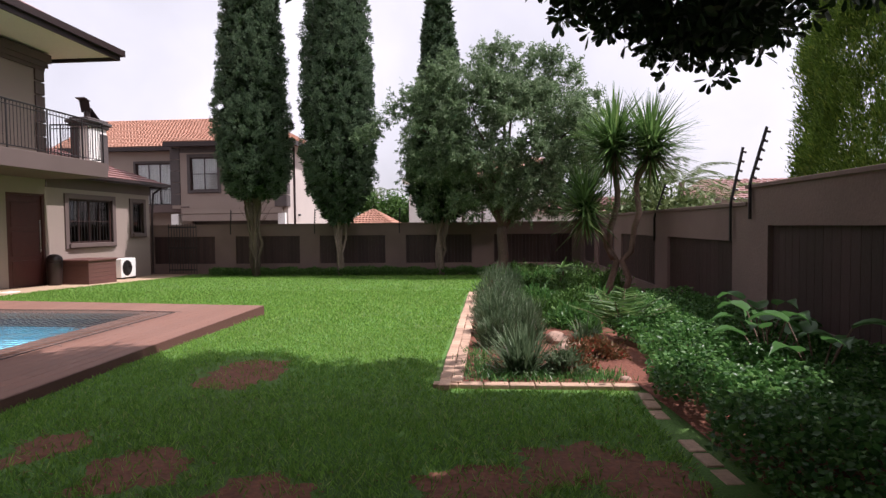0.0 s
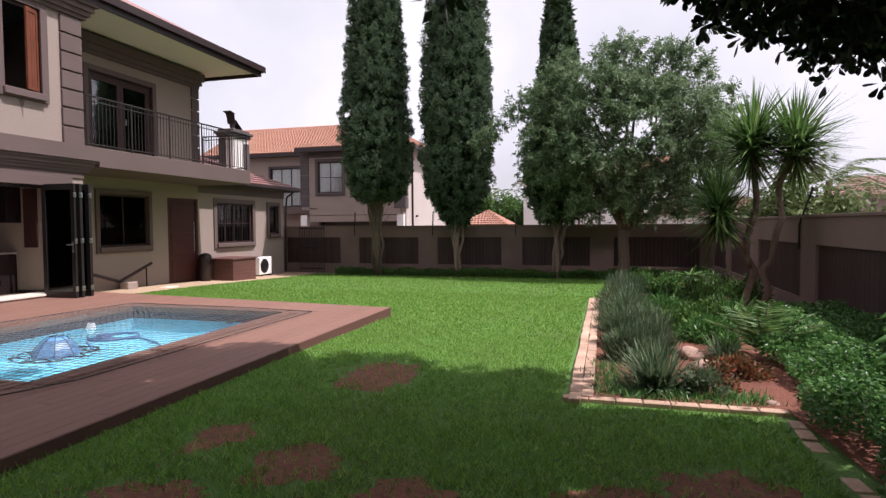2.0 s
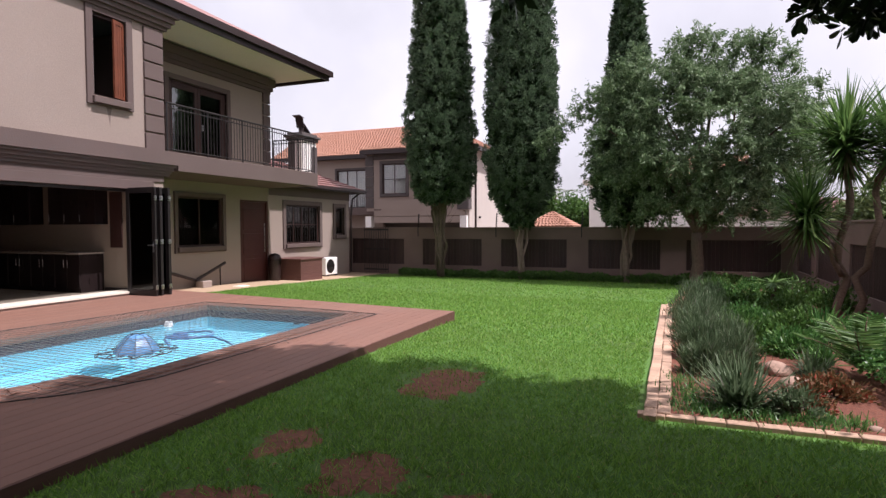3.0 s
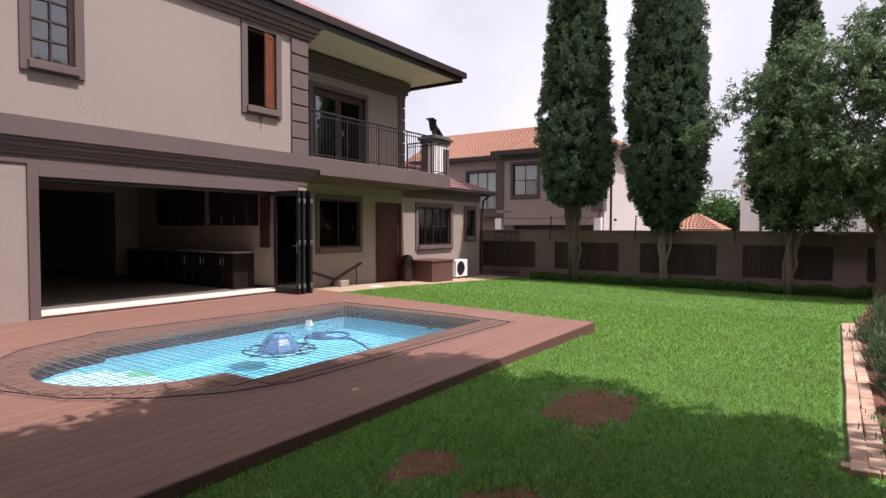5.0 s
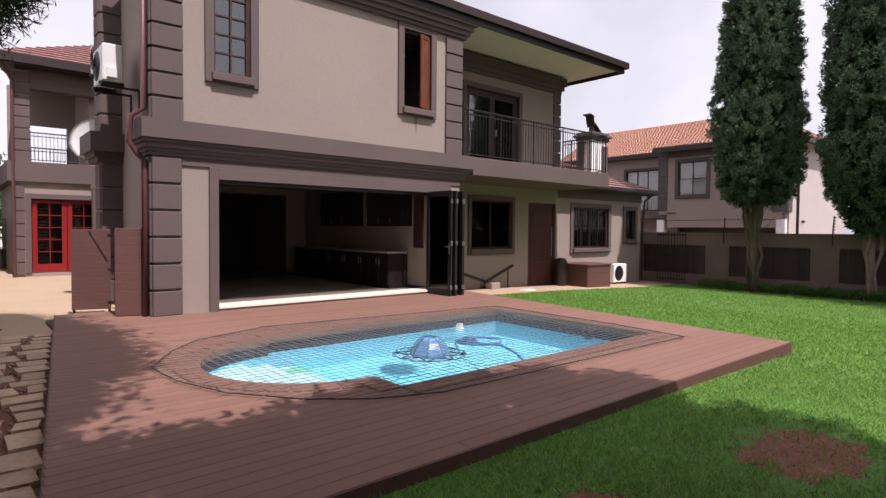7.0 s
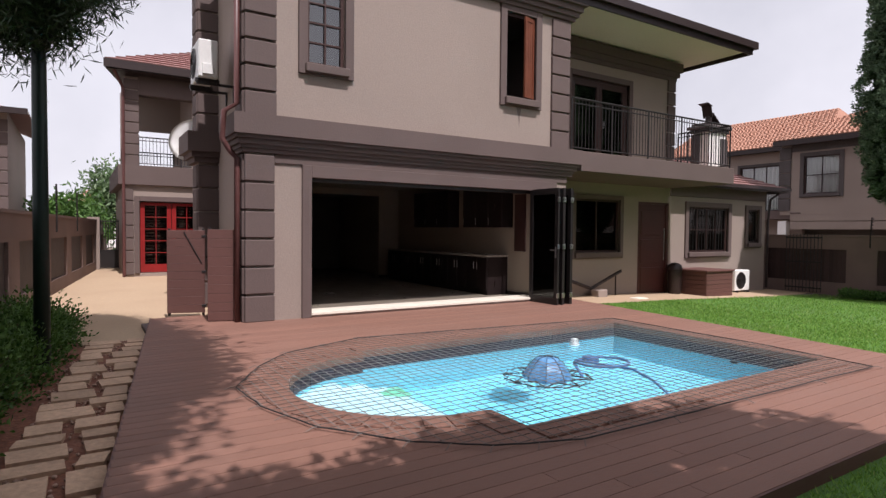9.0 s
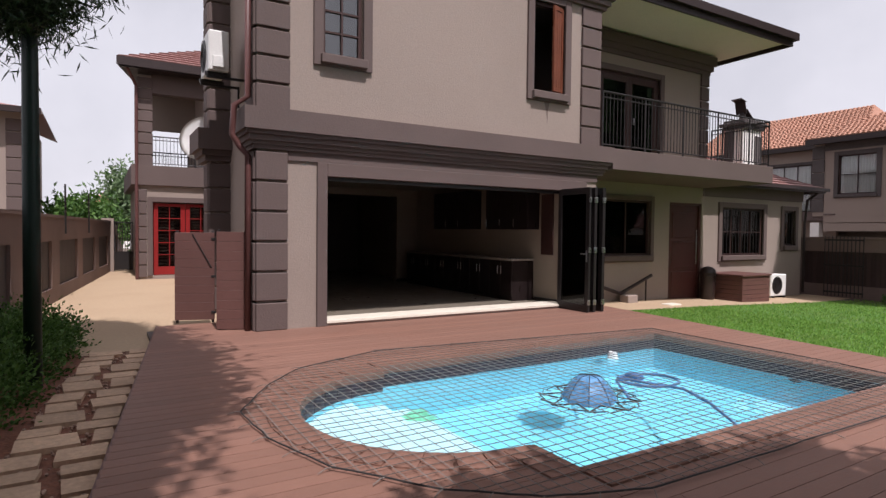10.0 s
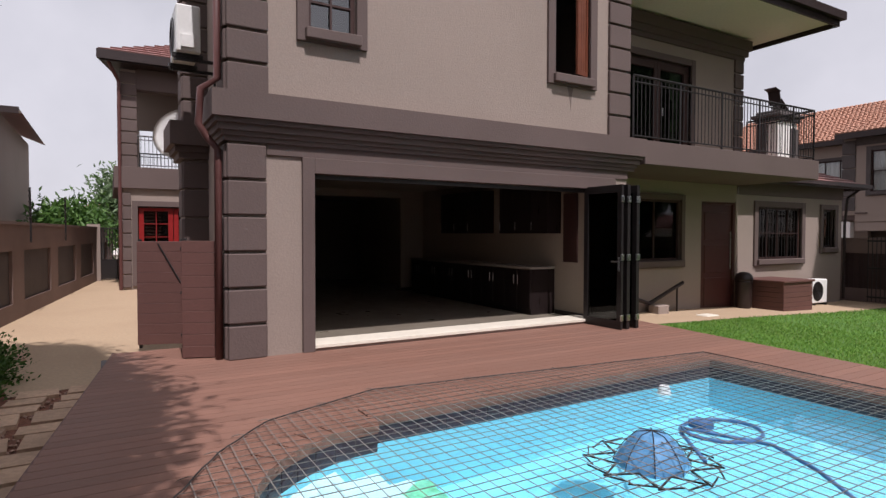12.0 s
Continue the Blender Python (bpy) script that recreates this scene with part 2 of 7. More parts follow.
def world_at(ob):
    """Where a thing or a part stands; only things are moved from the origin."""
    v = Vector(ob.location)
    if ob.parent:
        v = v + ob.matrix_parent_inverse.translation + world_at(ob.parent)
    return v


part = finish


def bx(bm, x0, x1, y0, y1, z0, z1, bevel=0.0, turn=None):
    """A block between two corners, in bm."""
    r = bmesh.ops.create_cube(bm, size=1.0, matrix=Matrix.Translation(((x0 + x1) / 2, (y0 + y1) / 2, (z0 + z1) / 2)) @ Matrix.Diagonal((x1 - x0, y1 - y0, z1 - z0, 1)))
    vs = r["verts"]
    if bevel:
        es = {e for v in vs for e in v.link_edges}
        vs = bmesh.ops.bevel(bm, geom=list(es), offset=bevel, segments=1, affect="EDGES")["verts"]
    if turn:
        bmesh.ops.transform(bm, matrix=turn, verts=list(vs))
    return vs


def block(name, material, parent, x0, x1, y0, y1, z0, z1, bevel=0.004, label="", turn=None):
    bm = bmesh.new()
    bx(bm, x0, x1, y0, y1, z0, z1, bevel, turn)
    return part(name, bm, material, parent, label)


def tube(bm, pts, rads, sides=8, caps=True):
    """A round stick along points, in bm."""
    pts = [Vector(p) for p in pts]
    if not isinstance(rads, (list, tuple)):
        rads = [rads] * len(pts)
    rings, side = [], None
    for i, p in enumerate(pts):
        d = (pts[min(i + 1, len(pts) - 1)] - pts[max(i - 1, 0)]).normalized()
        if side is None:
            side = d.orthogonal().normalized()
        side = (side - d * side.dot(d)).normalized()
        up = d.cross(side)
        rings.append([bm.verts.new(p + rads[i] * (math.cos(a) * side + math.sin(a) * up)) for a in (2 * math.pi * k / sides for k in range(sides))])
    for a, b in zip(rings, rings[1:]):
        for k in range(sides):
            bm.faces.new((a[k], a[(k + 1) % sides], b[(k + 1) % sides], b[k]))
    if caps and sides > 2:
        bm.faces.new(rings[0][::-1]), bm.faces.new(rings[-1])


def prism(bm, outline, z0, z1):
    lo, hi = [bm.verts.new((x, y, z0)) for x, y in outline], [bm.verts.new((x, y, z1)) for x, y in outline]
    n = len(outline)
    for i in range(n):
        bm.faces.new((lo[i], lo[(i + 1) % n], hi[(i + 1) % n], hi[i]))
    bm.faces.new(lo[::-1]), bm.faces.new(hi)


def pierced(bm, axis, c0, c1, u0, u1, z0, z1, holes):
    """A wall from c0 to c1 across, u0 to u1 along, with holes (u, u, z, z) right through it."""
    us = sorted({u0, u1, *(h[0] for h in holes), *(h[1] for h in holes)})
    zs = sorted({z0, z1, *(h[2] for h in holes), *(h[3] for h in holes)})
    us, zs = [u for u in us if u0 <= u <= u1], [z for z in zs if z0 <= z <= z1]
    solid = {}
    for i in range(len(us) - 1):
        for j in range(len(zs) - 1):
            mu, mz = (us[i] + us[i + 1]) / 2, (zs[j] + zs[j + 1]) / 2
            solid[i, j] = not any(h[0] < mu < h[1] and h[2] < mz < h[3] for h in holes)
    cache = {}

    def v(c, u, z):
        k = (round(c, 4), round(u, 4), round(z, 4))
        if k not in cache:
            cache[k] = bm.verts.new((c, u, z) if axis == "x" else (u, c, z))
        return cache[k]

    for (i, j), s in solid.items():
        if not s:
            continue
        a, b, p, q = us[i], us[i + 1], zs[j], zs[j + 1]
        for c in (c0, c1):
            bm.faces.new((v(c, a, p), v(c, b, p), v(c, b, q), v(c, a, q)))
        for di, dj, e in ((-1, 0, ((a, p), (a, q))), (1, 0, ((b, p), (b, q))), (0, -1, ((a, p), (b, p))), (0, 1, ((a, q), (b, q)))):
            if not solid.get((i + di, j + dj), False):
                (ua, za), (ub, zb) = e
                bm.faces.new((v(c0, ua, za), v(c0, ub, zb), v(c1, ub, zb), v(c1, ua, za)))


def leaves(name, centres, ways, lengths, widths, material, parent, label="", kind="stuff", fold=0.25):
    """Many small leaves as one mesh: each a kite along its way, creased down the middle."""
    n = len(centres)
    ways = ways / np.maximum(np.linalg.norm(ways, axis=1, keepdims=True), 1e-6)
    other = np.random.normal(size=(n, 3))
    side = np.cross(ways, other)
    side /= np.maximum(np.linalg.norm(side, axis=1, keepdims=True), 1e-6)
    nor = np.cross(side, ways)
    L, W = np.broadcast_to(lengths, n)[:, None], np.broadcast_to(widths, n)[:, None]
    mid = centres + ways * L * 0.42 + nor * W * fold
    v = np.stack([centres, mid - side * W / 2, centres + ways * L, mid + side * W / 2], 1).reshape(-1, 3)
    me = bpy.data.meshes.new(name)
    me.vertices.add(4 * n)
    me.vertices.foreach_set("co", v.astype(np.float32).ravel())
    base = 4 * np.arange(n)[:, None]
    idx = (base + np.array([0, 1, 2, 0, 2, 3])).ravel()
    me.loops.add(6 * n)
    me.loops.foreach_set("vertex_index", idx.astype(np.int32))
    me.polygons.add(2 * n)
    me.polygons.foreach_set("loop_start", (3 * np.arange(2 * n)).astype(np.int32))
    me.update(calc_edges=True)
    me.materials.append(material)
    ob = new(name, me)
    if parent:
        ob.parent = parent
        ob.matrix_parent_inverse = Matrix.Translation(-world_at(parent))
    tagged(ob, label, kind=kind)
    return ob


def ways_up(n, spread, up=1.0):
    w = np.random.normal(size=(n, 3)) * spread
    w[:, 2] += up
    return w


def ground_z(x, y):
    """The lawn falls gently away from the camera's end of the garden."""
    rise = 0.06 * min(max((-1.2 - x) / 1.6, 0.0), 1.0) * min(max((11.0 - y) / 2.0, 0.0), 1.0) * min(max((x + 4.6) / 0.8, 0.0), 1.0)
    return rise - 0.015 * min(max(y - 6.0, 0.0), 8.0) - 0.033 * min(max(y - 14.0, 0.0), 7.0)

# ---- ground ----
DECK = [(-3.65, 1.12), (-3.65, 9.45), (-11.1, 10.35), (-11.1, 3.45), (-12.3, 3.45), (-12.3, 2.24)]
DECK_Z = 0.16


def inside(x, y, poly):
    hit = False
    for (xa, ya), (xb, yb) in zip(poly, poly[1:] + poly[:1]):
        if (ya > y) != (yb > y) and x < (xb - xa) * (y - ya) / (yb - ya) + xa:
            hit = not hit
    return hit


def lawn_material():
    m = mat("lawn_turf", (0.085, 0.19, 0.035), 0.9, 60, 0.35, 0.8, 0.45, 0.5, dark=(0.085, 0.1, 0.03))
    return m


TURF = lawn_material()
EARTH = mat("grey_brown_earth", (0.15, 0.115, 0.09), 0.9, 20, 0.2, 0.5, 0.3, 0.4)


def build_ground():
    xs = [-400, -120, -40, -24, -16, -12.5, -8.7, -4.75, -3.8, -2.8, -2, -1.2, 1, 4, 12, 40, 120, 400]
    ys = [-400, -120, -30, -8, -2, 1, 2.6, 4, 6, 8.8, 9.5, 10.2, 11, 12, 14, 16, 18, 21, 26, 40, 120, 400]
    bm = bmesh.new()
    v = {(i, j): bm.verts.new((x, y, ground_z(x, y))) for i, x in enumerate(xs) for j, y in enumerate(ys)}
    for i in range(len(xs) - 1):
        for j in range(len(ys) - 1):
            if xs[i] >= -8.7 and xs[i + 1] <= -4.75 and ys[j] >= 2.6 and ys[j + 1] <= 8.8:
                continue
            bm.faces.new((v[i, j], v[i + 1, j], v[i + 1, j + 1], v[i, j + 1]))
    for f in bm.faces:
        c = f.calc_center_median()
        f.material_index = 0 if -12.6 < c.x < 4 and -14 < c.y < 22 else 1
    ob = finish("ground", bm, (TURF, EARTH))
    tagged(ob, "green lawn turf sloping gently away from the house", "ground", kind="structure")


build_ground()


def sheet(name, outline, lift, material, label, category, rough=0.0, steps=1):
    """A thin laid surface that follows the lawn."""
    bm = bmesh.new()
    bm.faces.new([bm.verts.new((x, y, 0)) for x, y in outline])
    bmesh.ops.triangulate(bm, faces=bm.faces[:])
    for _ in range(4):
        bmesh.ops.subdivide_edges(bm, edges=[e for e in bm.edges if e.calc_length() > 0.9], cuts=1)
        bmesh.ops.triangulate(bm, faces=bm.faces[:])
    for v in bm.verts:
        v.co.z += ground_z(v.co.x, v.co.y) + lift
    ob = finish(name, bm, material)
    tagged(ob, label, category, kind="structure")
    return ob


sheet("pavement", [(-11.55, 10.3), (-11.35, 13), (-11.3, 16), (-11.2, 18.6), (-11.6, 21.9), (-13.0, 21.9), (-13.0, 10.3)], 0.012, PAVE, "tan paving strip along the house wall", "pavement")
sheet("pavement_side", [(-11.0, 1.3), (-11.15, 2.12), (-12.2, 2.25), (-12.2, 4.0), (-34, 6.0), (-34, 1.5), (-15.3, 0.35)], 0.03, PAVE, "sunlit tan concrete paving beside the house", "pavement")

# bare patches of red soil in the lawn
BARE = [(-2.3, 5.55, 0.55, 0.75), (-2.75, 3.6, 0.28, 0.42), (-1.98, 3.35, 0.38, 0.4), (0.65, 3.7, 0.5, 0.4), (0.0, 3.3, 0.42, 0.36), (1.05, 3.35, 0.35, 0.45), (-2.5, 2.6, 0.5, 0.4), (-1.15, 3.1, 0.4, 0.3)]


def bare_patch(x, y, a, b, seed):
    """A worn patch of soil with a ragged rim and crumbs scattered round it."""
    rnd = random.Random(seed)
    bm = bmesh.new()
    n, rim, mid = 44, [], []
    for k in range(n):
        q = 2 * math.pi * k / n
        f = 0.8 + 0.45 * noise.noise((1.6 * math.cos(q) + seed * 3, 1.6 * math.sin(q), 0)) + 0.3 * noise.noise((6 * math.cos(q) + seed * 3, 6 * math.sin(q), 4))
        for ring, g, up in ((rim, f, 0.002), (mid, f * 0.5, 0.004)):
            px, py = x + a * g * math.cos(q), y + b * g * math.sin(q)
            ring.append(bm.verts.new((px, py, ground_z(px, py) + up + 0.004 * noise.noise((px * 7, py * 7, 1)))))
    hub = bm.verts.new((x, y, ground_z(x, y) + 0.004))
    for k in range(n):
        j = (k + 1) % n
        bm.faces.new((rim[k], rim[j], mid[j], mid[k])), bm.faces.new((mid[k], mid[j], hub))
    for k in range(90):
        u, v = rnd.gauss(0, 0.62), rnd.gauss(0, 0.62)
        px, py = x + a * u, y + b * v
        r = rnd.uniform(0.004, 0.015)
        z = ground_z(px, py) + 0.006 + 0.00001 * k
        bm.faces.new([bm.verts.new((px + r * rnd.uniform(0.6, 1.5) * math.cos(q), py + r * rnd.uniform(0.6, 1.3) * math.sin(q), z)) for q in (math.pi * m / 4 for m in range(8))])
    tagged(finish("soil_patch", bm, SOIL), "bare patch of red soil in the lawn", "ground", "bare patches", "structure")


for i, p in enumerate(BARE):
    bare_patch(*p, i + 1)

# ---- boundary walls ----


def wall_panel(wall, u, v, z0, z1, across, along, depth, material, count):
    """A recessed panel of upright slats: u..v along the wall."""
    pan = None
    w = (v - u) / count
    for k in range(count):
        bm = bmesh.new()
        a, b = u + k * w + 0.003, u + (k + 1) * w - 0.003
        p, q = sorted((across, across + depth))
        if along == "x":
            bx(bm, a, b, p, q, z0, z1)
        else:
            bx(bm, p, q, a, b, z0, z1)
        pan = part("slat", bm, material, wall)
    return pan


def far_wall():
    w = thing("wall_far", "taupe plastered boundary wall with dark slatted recessed panels", "wall", kind="structure")
    y0, y1, zt, zb = 22.0, 22.3, 1.53, -0.35
    pans = [(-20, -17.5), (-16.6, -14.1), (-13.1, -10.6), (-9.75, -7.2), (-6.4, -3.85), (-3.05, -0.55), (0.3, 3.2)]
    bm = bmesh.new()
    pierced(bm, "y", y0, y1 - 0.18, -30, 3.8, zb, zt, [(a, b, 0.05, 1.12) for a, b in pans])
    bx(bm, -30, 3.8, y1 - 0.18, y1, zb, zt)
    part("wall", bm, WALLC, w)
    block("coping", WALLC, w, -30, 3.8, y0 - 0.03, y1 + 0.03, zt, zt + 0.06)
    for a, b in pans:
        wall_panel(w, a, b, 0.05, 1.12, y0 + 0.06, "x", 0.05, SLAT, max(5, int((b - a) / 0.13)))
    return w


far_wall()


def right_wall():
    w = thing("wall_right", "taupe plastered boundary wall stepped in height, with slatted panels", "wall", kind="structure")
    x0, x1 = 3.5, 3.8
    pans_n = [(-6.5, -3.6), (-2.9, 0.2), (0.9, 3.9), (4.6, 7.5)]
    pans_f = [(8.55, 11.5), (12.3, 15.4), (16.2, 18.6), (19.2, 21.2)]
    bm = bmesh.new()
    pierced(bm, "x", x0, x1 - 0.18, -14, 8.05, -0.2, 1.9, [(a, b, 0.32, 1.42) for a, b in pans_n])
    bx(bm, x1 - 0.18, x1, -14, 8.05, -0.2, 1.9)
    pierced(bm, "x", x0 + 0.01, x1 - 0.18, 8.05, 22.3, -0.45, 1.68, [(a, b, 0.18, 1.2) for a, b in pans_f])
    bx(bm, x1 - 0.18, x1 - 0.01, 8.05, 22.3, -0.45, 1.68)
    part("wall", bm, WALLC, w)
    block("coping", WALLC, w, x0 - 0.03, x1 + 0.03, -14, 8.08, 1.9, 1.95)
    block("coping", WALLC, w, x0 - 0.02, x1 + 0.02, 8.08, 22.3, 1.68, 1.73)
    for pans, za, zb in ((pans_n, 0.32, 1.42), (pans_f, 0.18, 1.2)):
        for a, b in pans:
            wall_panel(w, a, b, za, zb, x0 + 0.06, "y", 0.05, SLAT, max(6, int((b - a) / 0.15)))


right_wall()


def left_wall():
    """The wall beside the house, a few degrees off the house's line."""
    w = thing("wall_left", "taupe plastered boundary wall with recessed panels, in shade", "wall", kind="structure")
    turn = Matrix.Translation((-15.4, 0.42, 0)) @ Matrix.Rotation(radians(180 - 6.9), 4, "Z")
    pans = [(-16 + 3.1 * k, -13.7 + 3.1 * k) for k in range(10)]
    bm = bmesh.new()
    pierced(bm, "y", 0.0, 0.12, -17, 16, -0.2, 1.85, [(a, b, 0.35, 1.35) for a, b in pans])
    bx(bm, -17, 16, 0.12, 0.3, -0.2, 1.85)
    bmesh.ops.transform(bm, matrix=turn, verts=bm.verts)
    part("wall", bm, WALLC, w)
    bm = bmesh.new()
    bx(bm, -17, 16, -0.03, 0.33, 1.85, 1.91)
    bmesh.ops.transform(bm, matrix=turn, verts=bm.verts)
    part("coping", bm, WALLC, w)
    for a, b in pans:
        bm = bmesh.new()
        bx(bm, a, b, 0.06, 0.11, 0.35, 1.35)
        bmesh.ops.transform(bm, matrix=turn, verts=bm.verts)
        part("panel", bm, TILEBAND, w)
    return w


left_wall()
block("wall_rear", WALLC, None, -6, 3.8, -14.3, -14, -0.2, 1.9)
tagged(bpy.data.objects["wall_rear"], "plain taupe boundary wall", "wall", kind="structure")

# ---- pool and deck ----
PX0, PX1, PY0, PY1 = -8.22, -5.13, 4.05, 8.5
ARC_X, ARC_R = -6.83, 1.22


def pool_outline(grow=0.0, steps=20):
    pts = [(PX1 + grow, PY0 - grow), (PX1 + grow, PY1 + grow), (PX0 - grow, PY1 + grow), (PX0 - grow, PY0 - grow)]
    arc = [(ARC_X + (ARC_R + grow) * math.cos(t), PY0 + (ARC_R + grow) * math.sin(t)) for t in (math.pi + math.pi * k / steps for k in range(steps + 1))]
    if grow:
        arc = [(x, y) for x, y in arc if y <= PY0 - grow + 1e-6]
    return pts + arc


def swimming_pool():
    p = thing("swimming_pool", "blue swimming pool with a rounded step end, set in the deck", "pool", (-6.7, 5.7, 0))
    out = pool_outline()
    n = len(out)
    wz, band, floor = -0.02, -0.14, -1.35
    bm = bmesh.new()

    def skirt(z0, z1):
        lo, hi = [bm.verts.new((*q, z0)) for q in out], [bm.verts.new((*q, z1)) for q in out]
        for i in range(n):
            bm.faces.new((lo[i], lo[(i + 1) % n], hi[(i + 1) % n], hi[i]))
        return lo

    lo = skirt(floor, band)
    bm.faces.new(lo)
    part("basin", bm, POOLP, p, "pale blue plastered basin")
    # mosaic waterline band of single tiles
    cells = []
    for i in range(n):
        a, b = Vector((*out[i], 0)), Vector((*out[(i + 1) % n], 0))
        cells.append((a, b))
    bm = bmesh.new()
    for a, b in cells:
        L = (b - a).length
        k = max(1, round(L / 0.15))
        inw = Vector((-(b - a).y, (b - a).x, 0)).normalized() * 0.008
        for s in range(k):
            for r in range(2):
                q0, q1 = a.lerp(b, (s + 0.03) / k), a.lerp(b, (s + 0.97) / k)
                z0, z1 = band + 0.15 * r + 0.003, band + 0.15 * r + 0.147
                vs = [bm.verts.new(v) for v in (q0 + inw + Vector((0, 0, z0)), q1 + inw + Vector((0, 0, z0)), q1 + inw + Vector((0, 0, z1)), q0 + inw + Vector((0, 0, z1)))]
                ws = [bm.verts.new(v.co - inw * 0.9) for v in vs]
                bm.faces.new(vs)
                for e in range(4):
                    bm.faces.new((vs[e], ws[e], ws[(e + 1) % 4], vs[(e + 1) % 4]))
    tagged(part("mosaic_tiles", bm, MOSAIC, p, "dark glazed mosaic tiles at the waterline"), kind="stuff")
    bm = bmesh.new()
    grout = pool_outline()
    lo2, hi2 = [bm.verts.new((*q, band)) for q in grout], [bm.verts.new((*q, 0.165)) for q in grout]
    for i in range(n):
        bm.faces.new((lo2[i], lo2[(i + 1) % n], hi2[(i + 1) % n], hi2[i]))
    part("grout", bm, TILEBAND, p)
    # entry steps in the rounded end
    for k, (top, edge) in enumerate(((-0.28, 3.72), (-0.55, 4.05), (-0.82, 4.35))):
        bm = bmesh.new()
        pts = [(ARC_X + (ARC_R - 0.01) * math.cos(t), PY0 + (ARC_R - 0.01) * math.sin(t)) for t in (math.pi + math.pi * j / 20 for j in range(21))]
        pts = [q for q in pts if q[1] <= edge]
        if edge > PY0:
            pts = pts + [(ARC_X + ARC_R - 0.01, edge), (ARC_X, edge + 0.1), (ARC_X - ARC_R + 0.01, edge)]
        prism(bm, pts, floor + 0.01, top)
        part("step", bm, POOLSTEP, p, "white plastered pool step")
    bm = bmesh.new()
    bm.faces.new([bm.verts.new((-7.78 + (0.16 + 0.07 * math.sin(3 * q)) * math.cos(q), 4.32 + (0.22 + 0.08 * math.cos(2 * q)) * math.sin(q), -0.812)) for q in (2 * math.pi * k / 22 for k in range(22))])
    part("algae_stain", bm, ALGAE, p, "green algae stain on the pool step")
    bm = bmesh.new()
    inner = pool_outline()
    bm.faces.new([bm.verts.new((*q, wz)) for q in inner])
    water = part("water", bm, WATER, p, "clear pale blue water")
    water.visible_shadow = False
    if water.data.polygons[0].normal.z < 0:
        water.data.flip_normals()
    # coping of brick pavers
    pts = inner
    for i in range(n):
        a, b = Vector((*pts[i], 0)), Vector((*pts[(i + 1) % n], 0))
        L = (b - a).length
        k = max(1, round(L / 0.23))
        nrm = Vector(((b - a).y, -(b - a).x, 0)).normalized()
        if L < 0.02:
            continue
        for s in range(k):
            q0, q1 = a.lerp(b, (s + 0.006) / k), a.lerp(b, (s + 0.994) / k)
            bm = bmesh.new()
            o = [(v.x, v.y) for v in (q0 - nrm * 0.02, q1 - nrm * 0.02, q1 + nrm * 0.24, q0 + nrm * 0.24)]
            prism(bm, o, 0.09, 0.176 if i < 4 or i == n - 1 else 0.171)
            part("coping_brick", bm, COPING, p)


swimming_pool()


def wooden_deck():
    d = thing("wooden_deck", "brown composite timber deck round the pool", "deck", (-7, 6, 0), kind="structure")
    hole = pool_outline(0.0, 40)
    w = 0.1405
    for k in range(62):
        xa = -3.65 - w * (k + 1)
        xb = xa + w - 0.005
        xm = (xa + xb) / 2
        if xa < -12.3:
            break

        def cut(poly):
            ys = []
            for (ax, ay), (cx, cy) in zip(poly, poly[1:] + poly[:1]):
                if (ax > xm) != (cx > xm):
                    ys.append(ay + (cy - ay) * (xm - ax) / (cx - ax))
            return sorted(ys)

        ys = cut(DECK)
        if len(ys) < 2:
            continue
        spans = [(ys[0], ys[-1] if xm > -11.1 else min(ys[-1], 3.45))]
        h = cut(hole)
        if h:
            spans = [(spans[0][0], h[0]), (h[-1], spans[0][1])]
        for a, b in spans:
            joint = a + 2.4 + 1.7 * ((k * 7) % 5) / 5
            for p, q in ((a, joint), (joint + 0.004, b)) if b - a > 4.5 else ((a, b),):
                bm = bmesh.new()
                bx(bm, xa, xb, p, q, DECK_Z - 0.025, DECK_Z)
                part("board", bm, DECKM, d)
    ends = [(-3.65, 1.12), (-3.65, 9.45), (-11.1, 10.35)]
    for (ax, ay), (cx, cy) in list(zip(ends, ends[1:])) + [((-12.3, 2.24), (-3.65, 1.12))]:
        bm = bmesh.new()
        L = math.hypot(cx - ax, cy - ay)
        bx(bm, 0, L, -0.012, 0.012, -0.25, DECK_Z - 0.004)
        bmesh.ops.transform(bm, matrix=Matrix.Translation((ax, ay, 0)) @ Matrix.Rotation(math.atan2(cy - ay, cx - ax), 4, "Z"), verts=bm.verts)
        part("fascia_board", bm, DECKSIDE, d)
    # dark sheets under the boards, standing in for the shade of the void
    bm = bmesh.new()
    for x0, x1, y0, y1 in ((-12.2, -3.7, 1.2, 2.55), (-12.2, -8.75, 2.55, 9.5), (-4.7, -3.7, 2.55, 9.3), (-8.75, -4.7, 8.75, 9.5)):
        bx(bm, x0, x1, y0 + (0.9 if y0 == 1.2 else 0), y1, 0.02, 0.09)
    part("joists", bm, FASCIA, d)


wooden_deck()

# ---- the house ----
FX = -11.1
house = thing("house", "two-storey beige and taupe plastered house with quoined corners", "house", (-14, 7, 0))


def quoins(parent, axis, c, u0, u1, z0, z1, out, count, material=None):
    """Rusticated corner blocks along a corner, each proud of the wall."""
    h = (z1 - z0) / count
    for k in range(count):
        bm = bmesh.new()
        a, b = z0 + k * h, z0 + (k + 1) * h - 0.035
        p, q = sorted((c, c + out))
        if axis == "x":
            bx(bm, p, q, u0, u1, a, b, 0.012)
        else:
            bx(bm, u0, u1, p, q, a, b, 0.012)
        part("quoin", bm, material or TAUPE, parent)


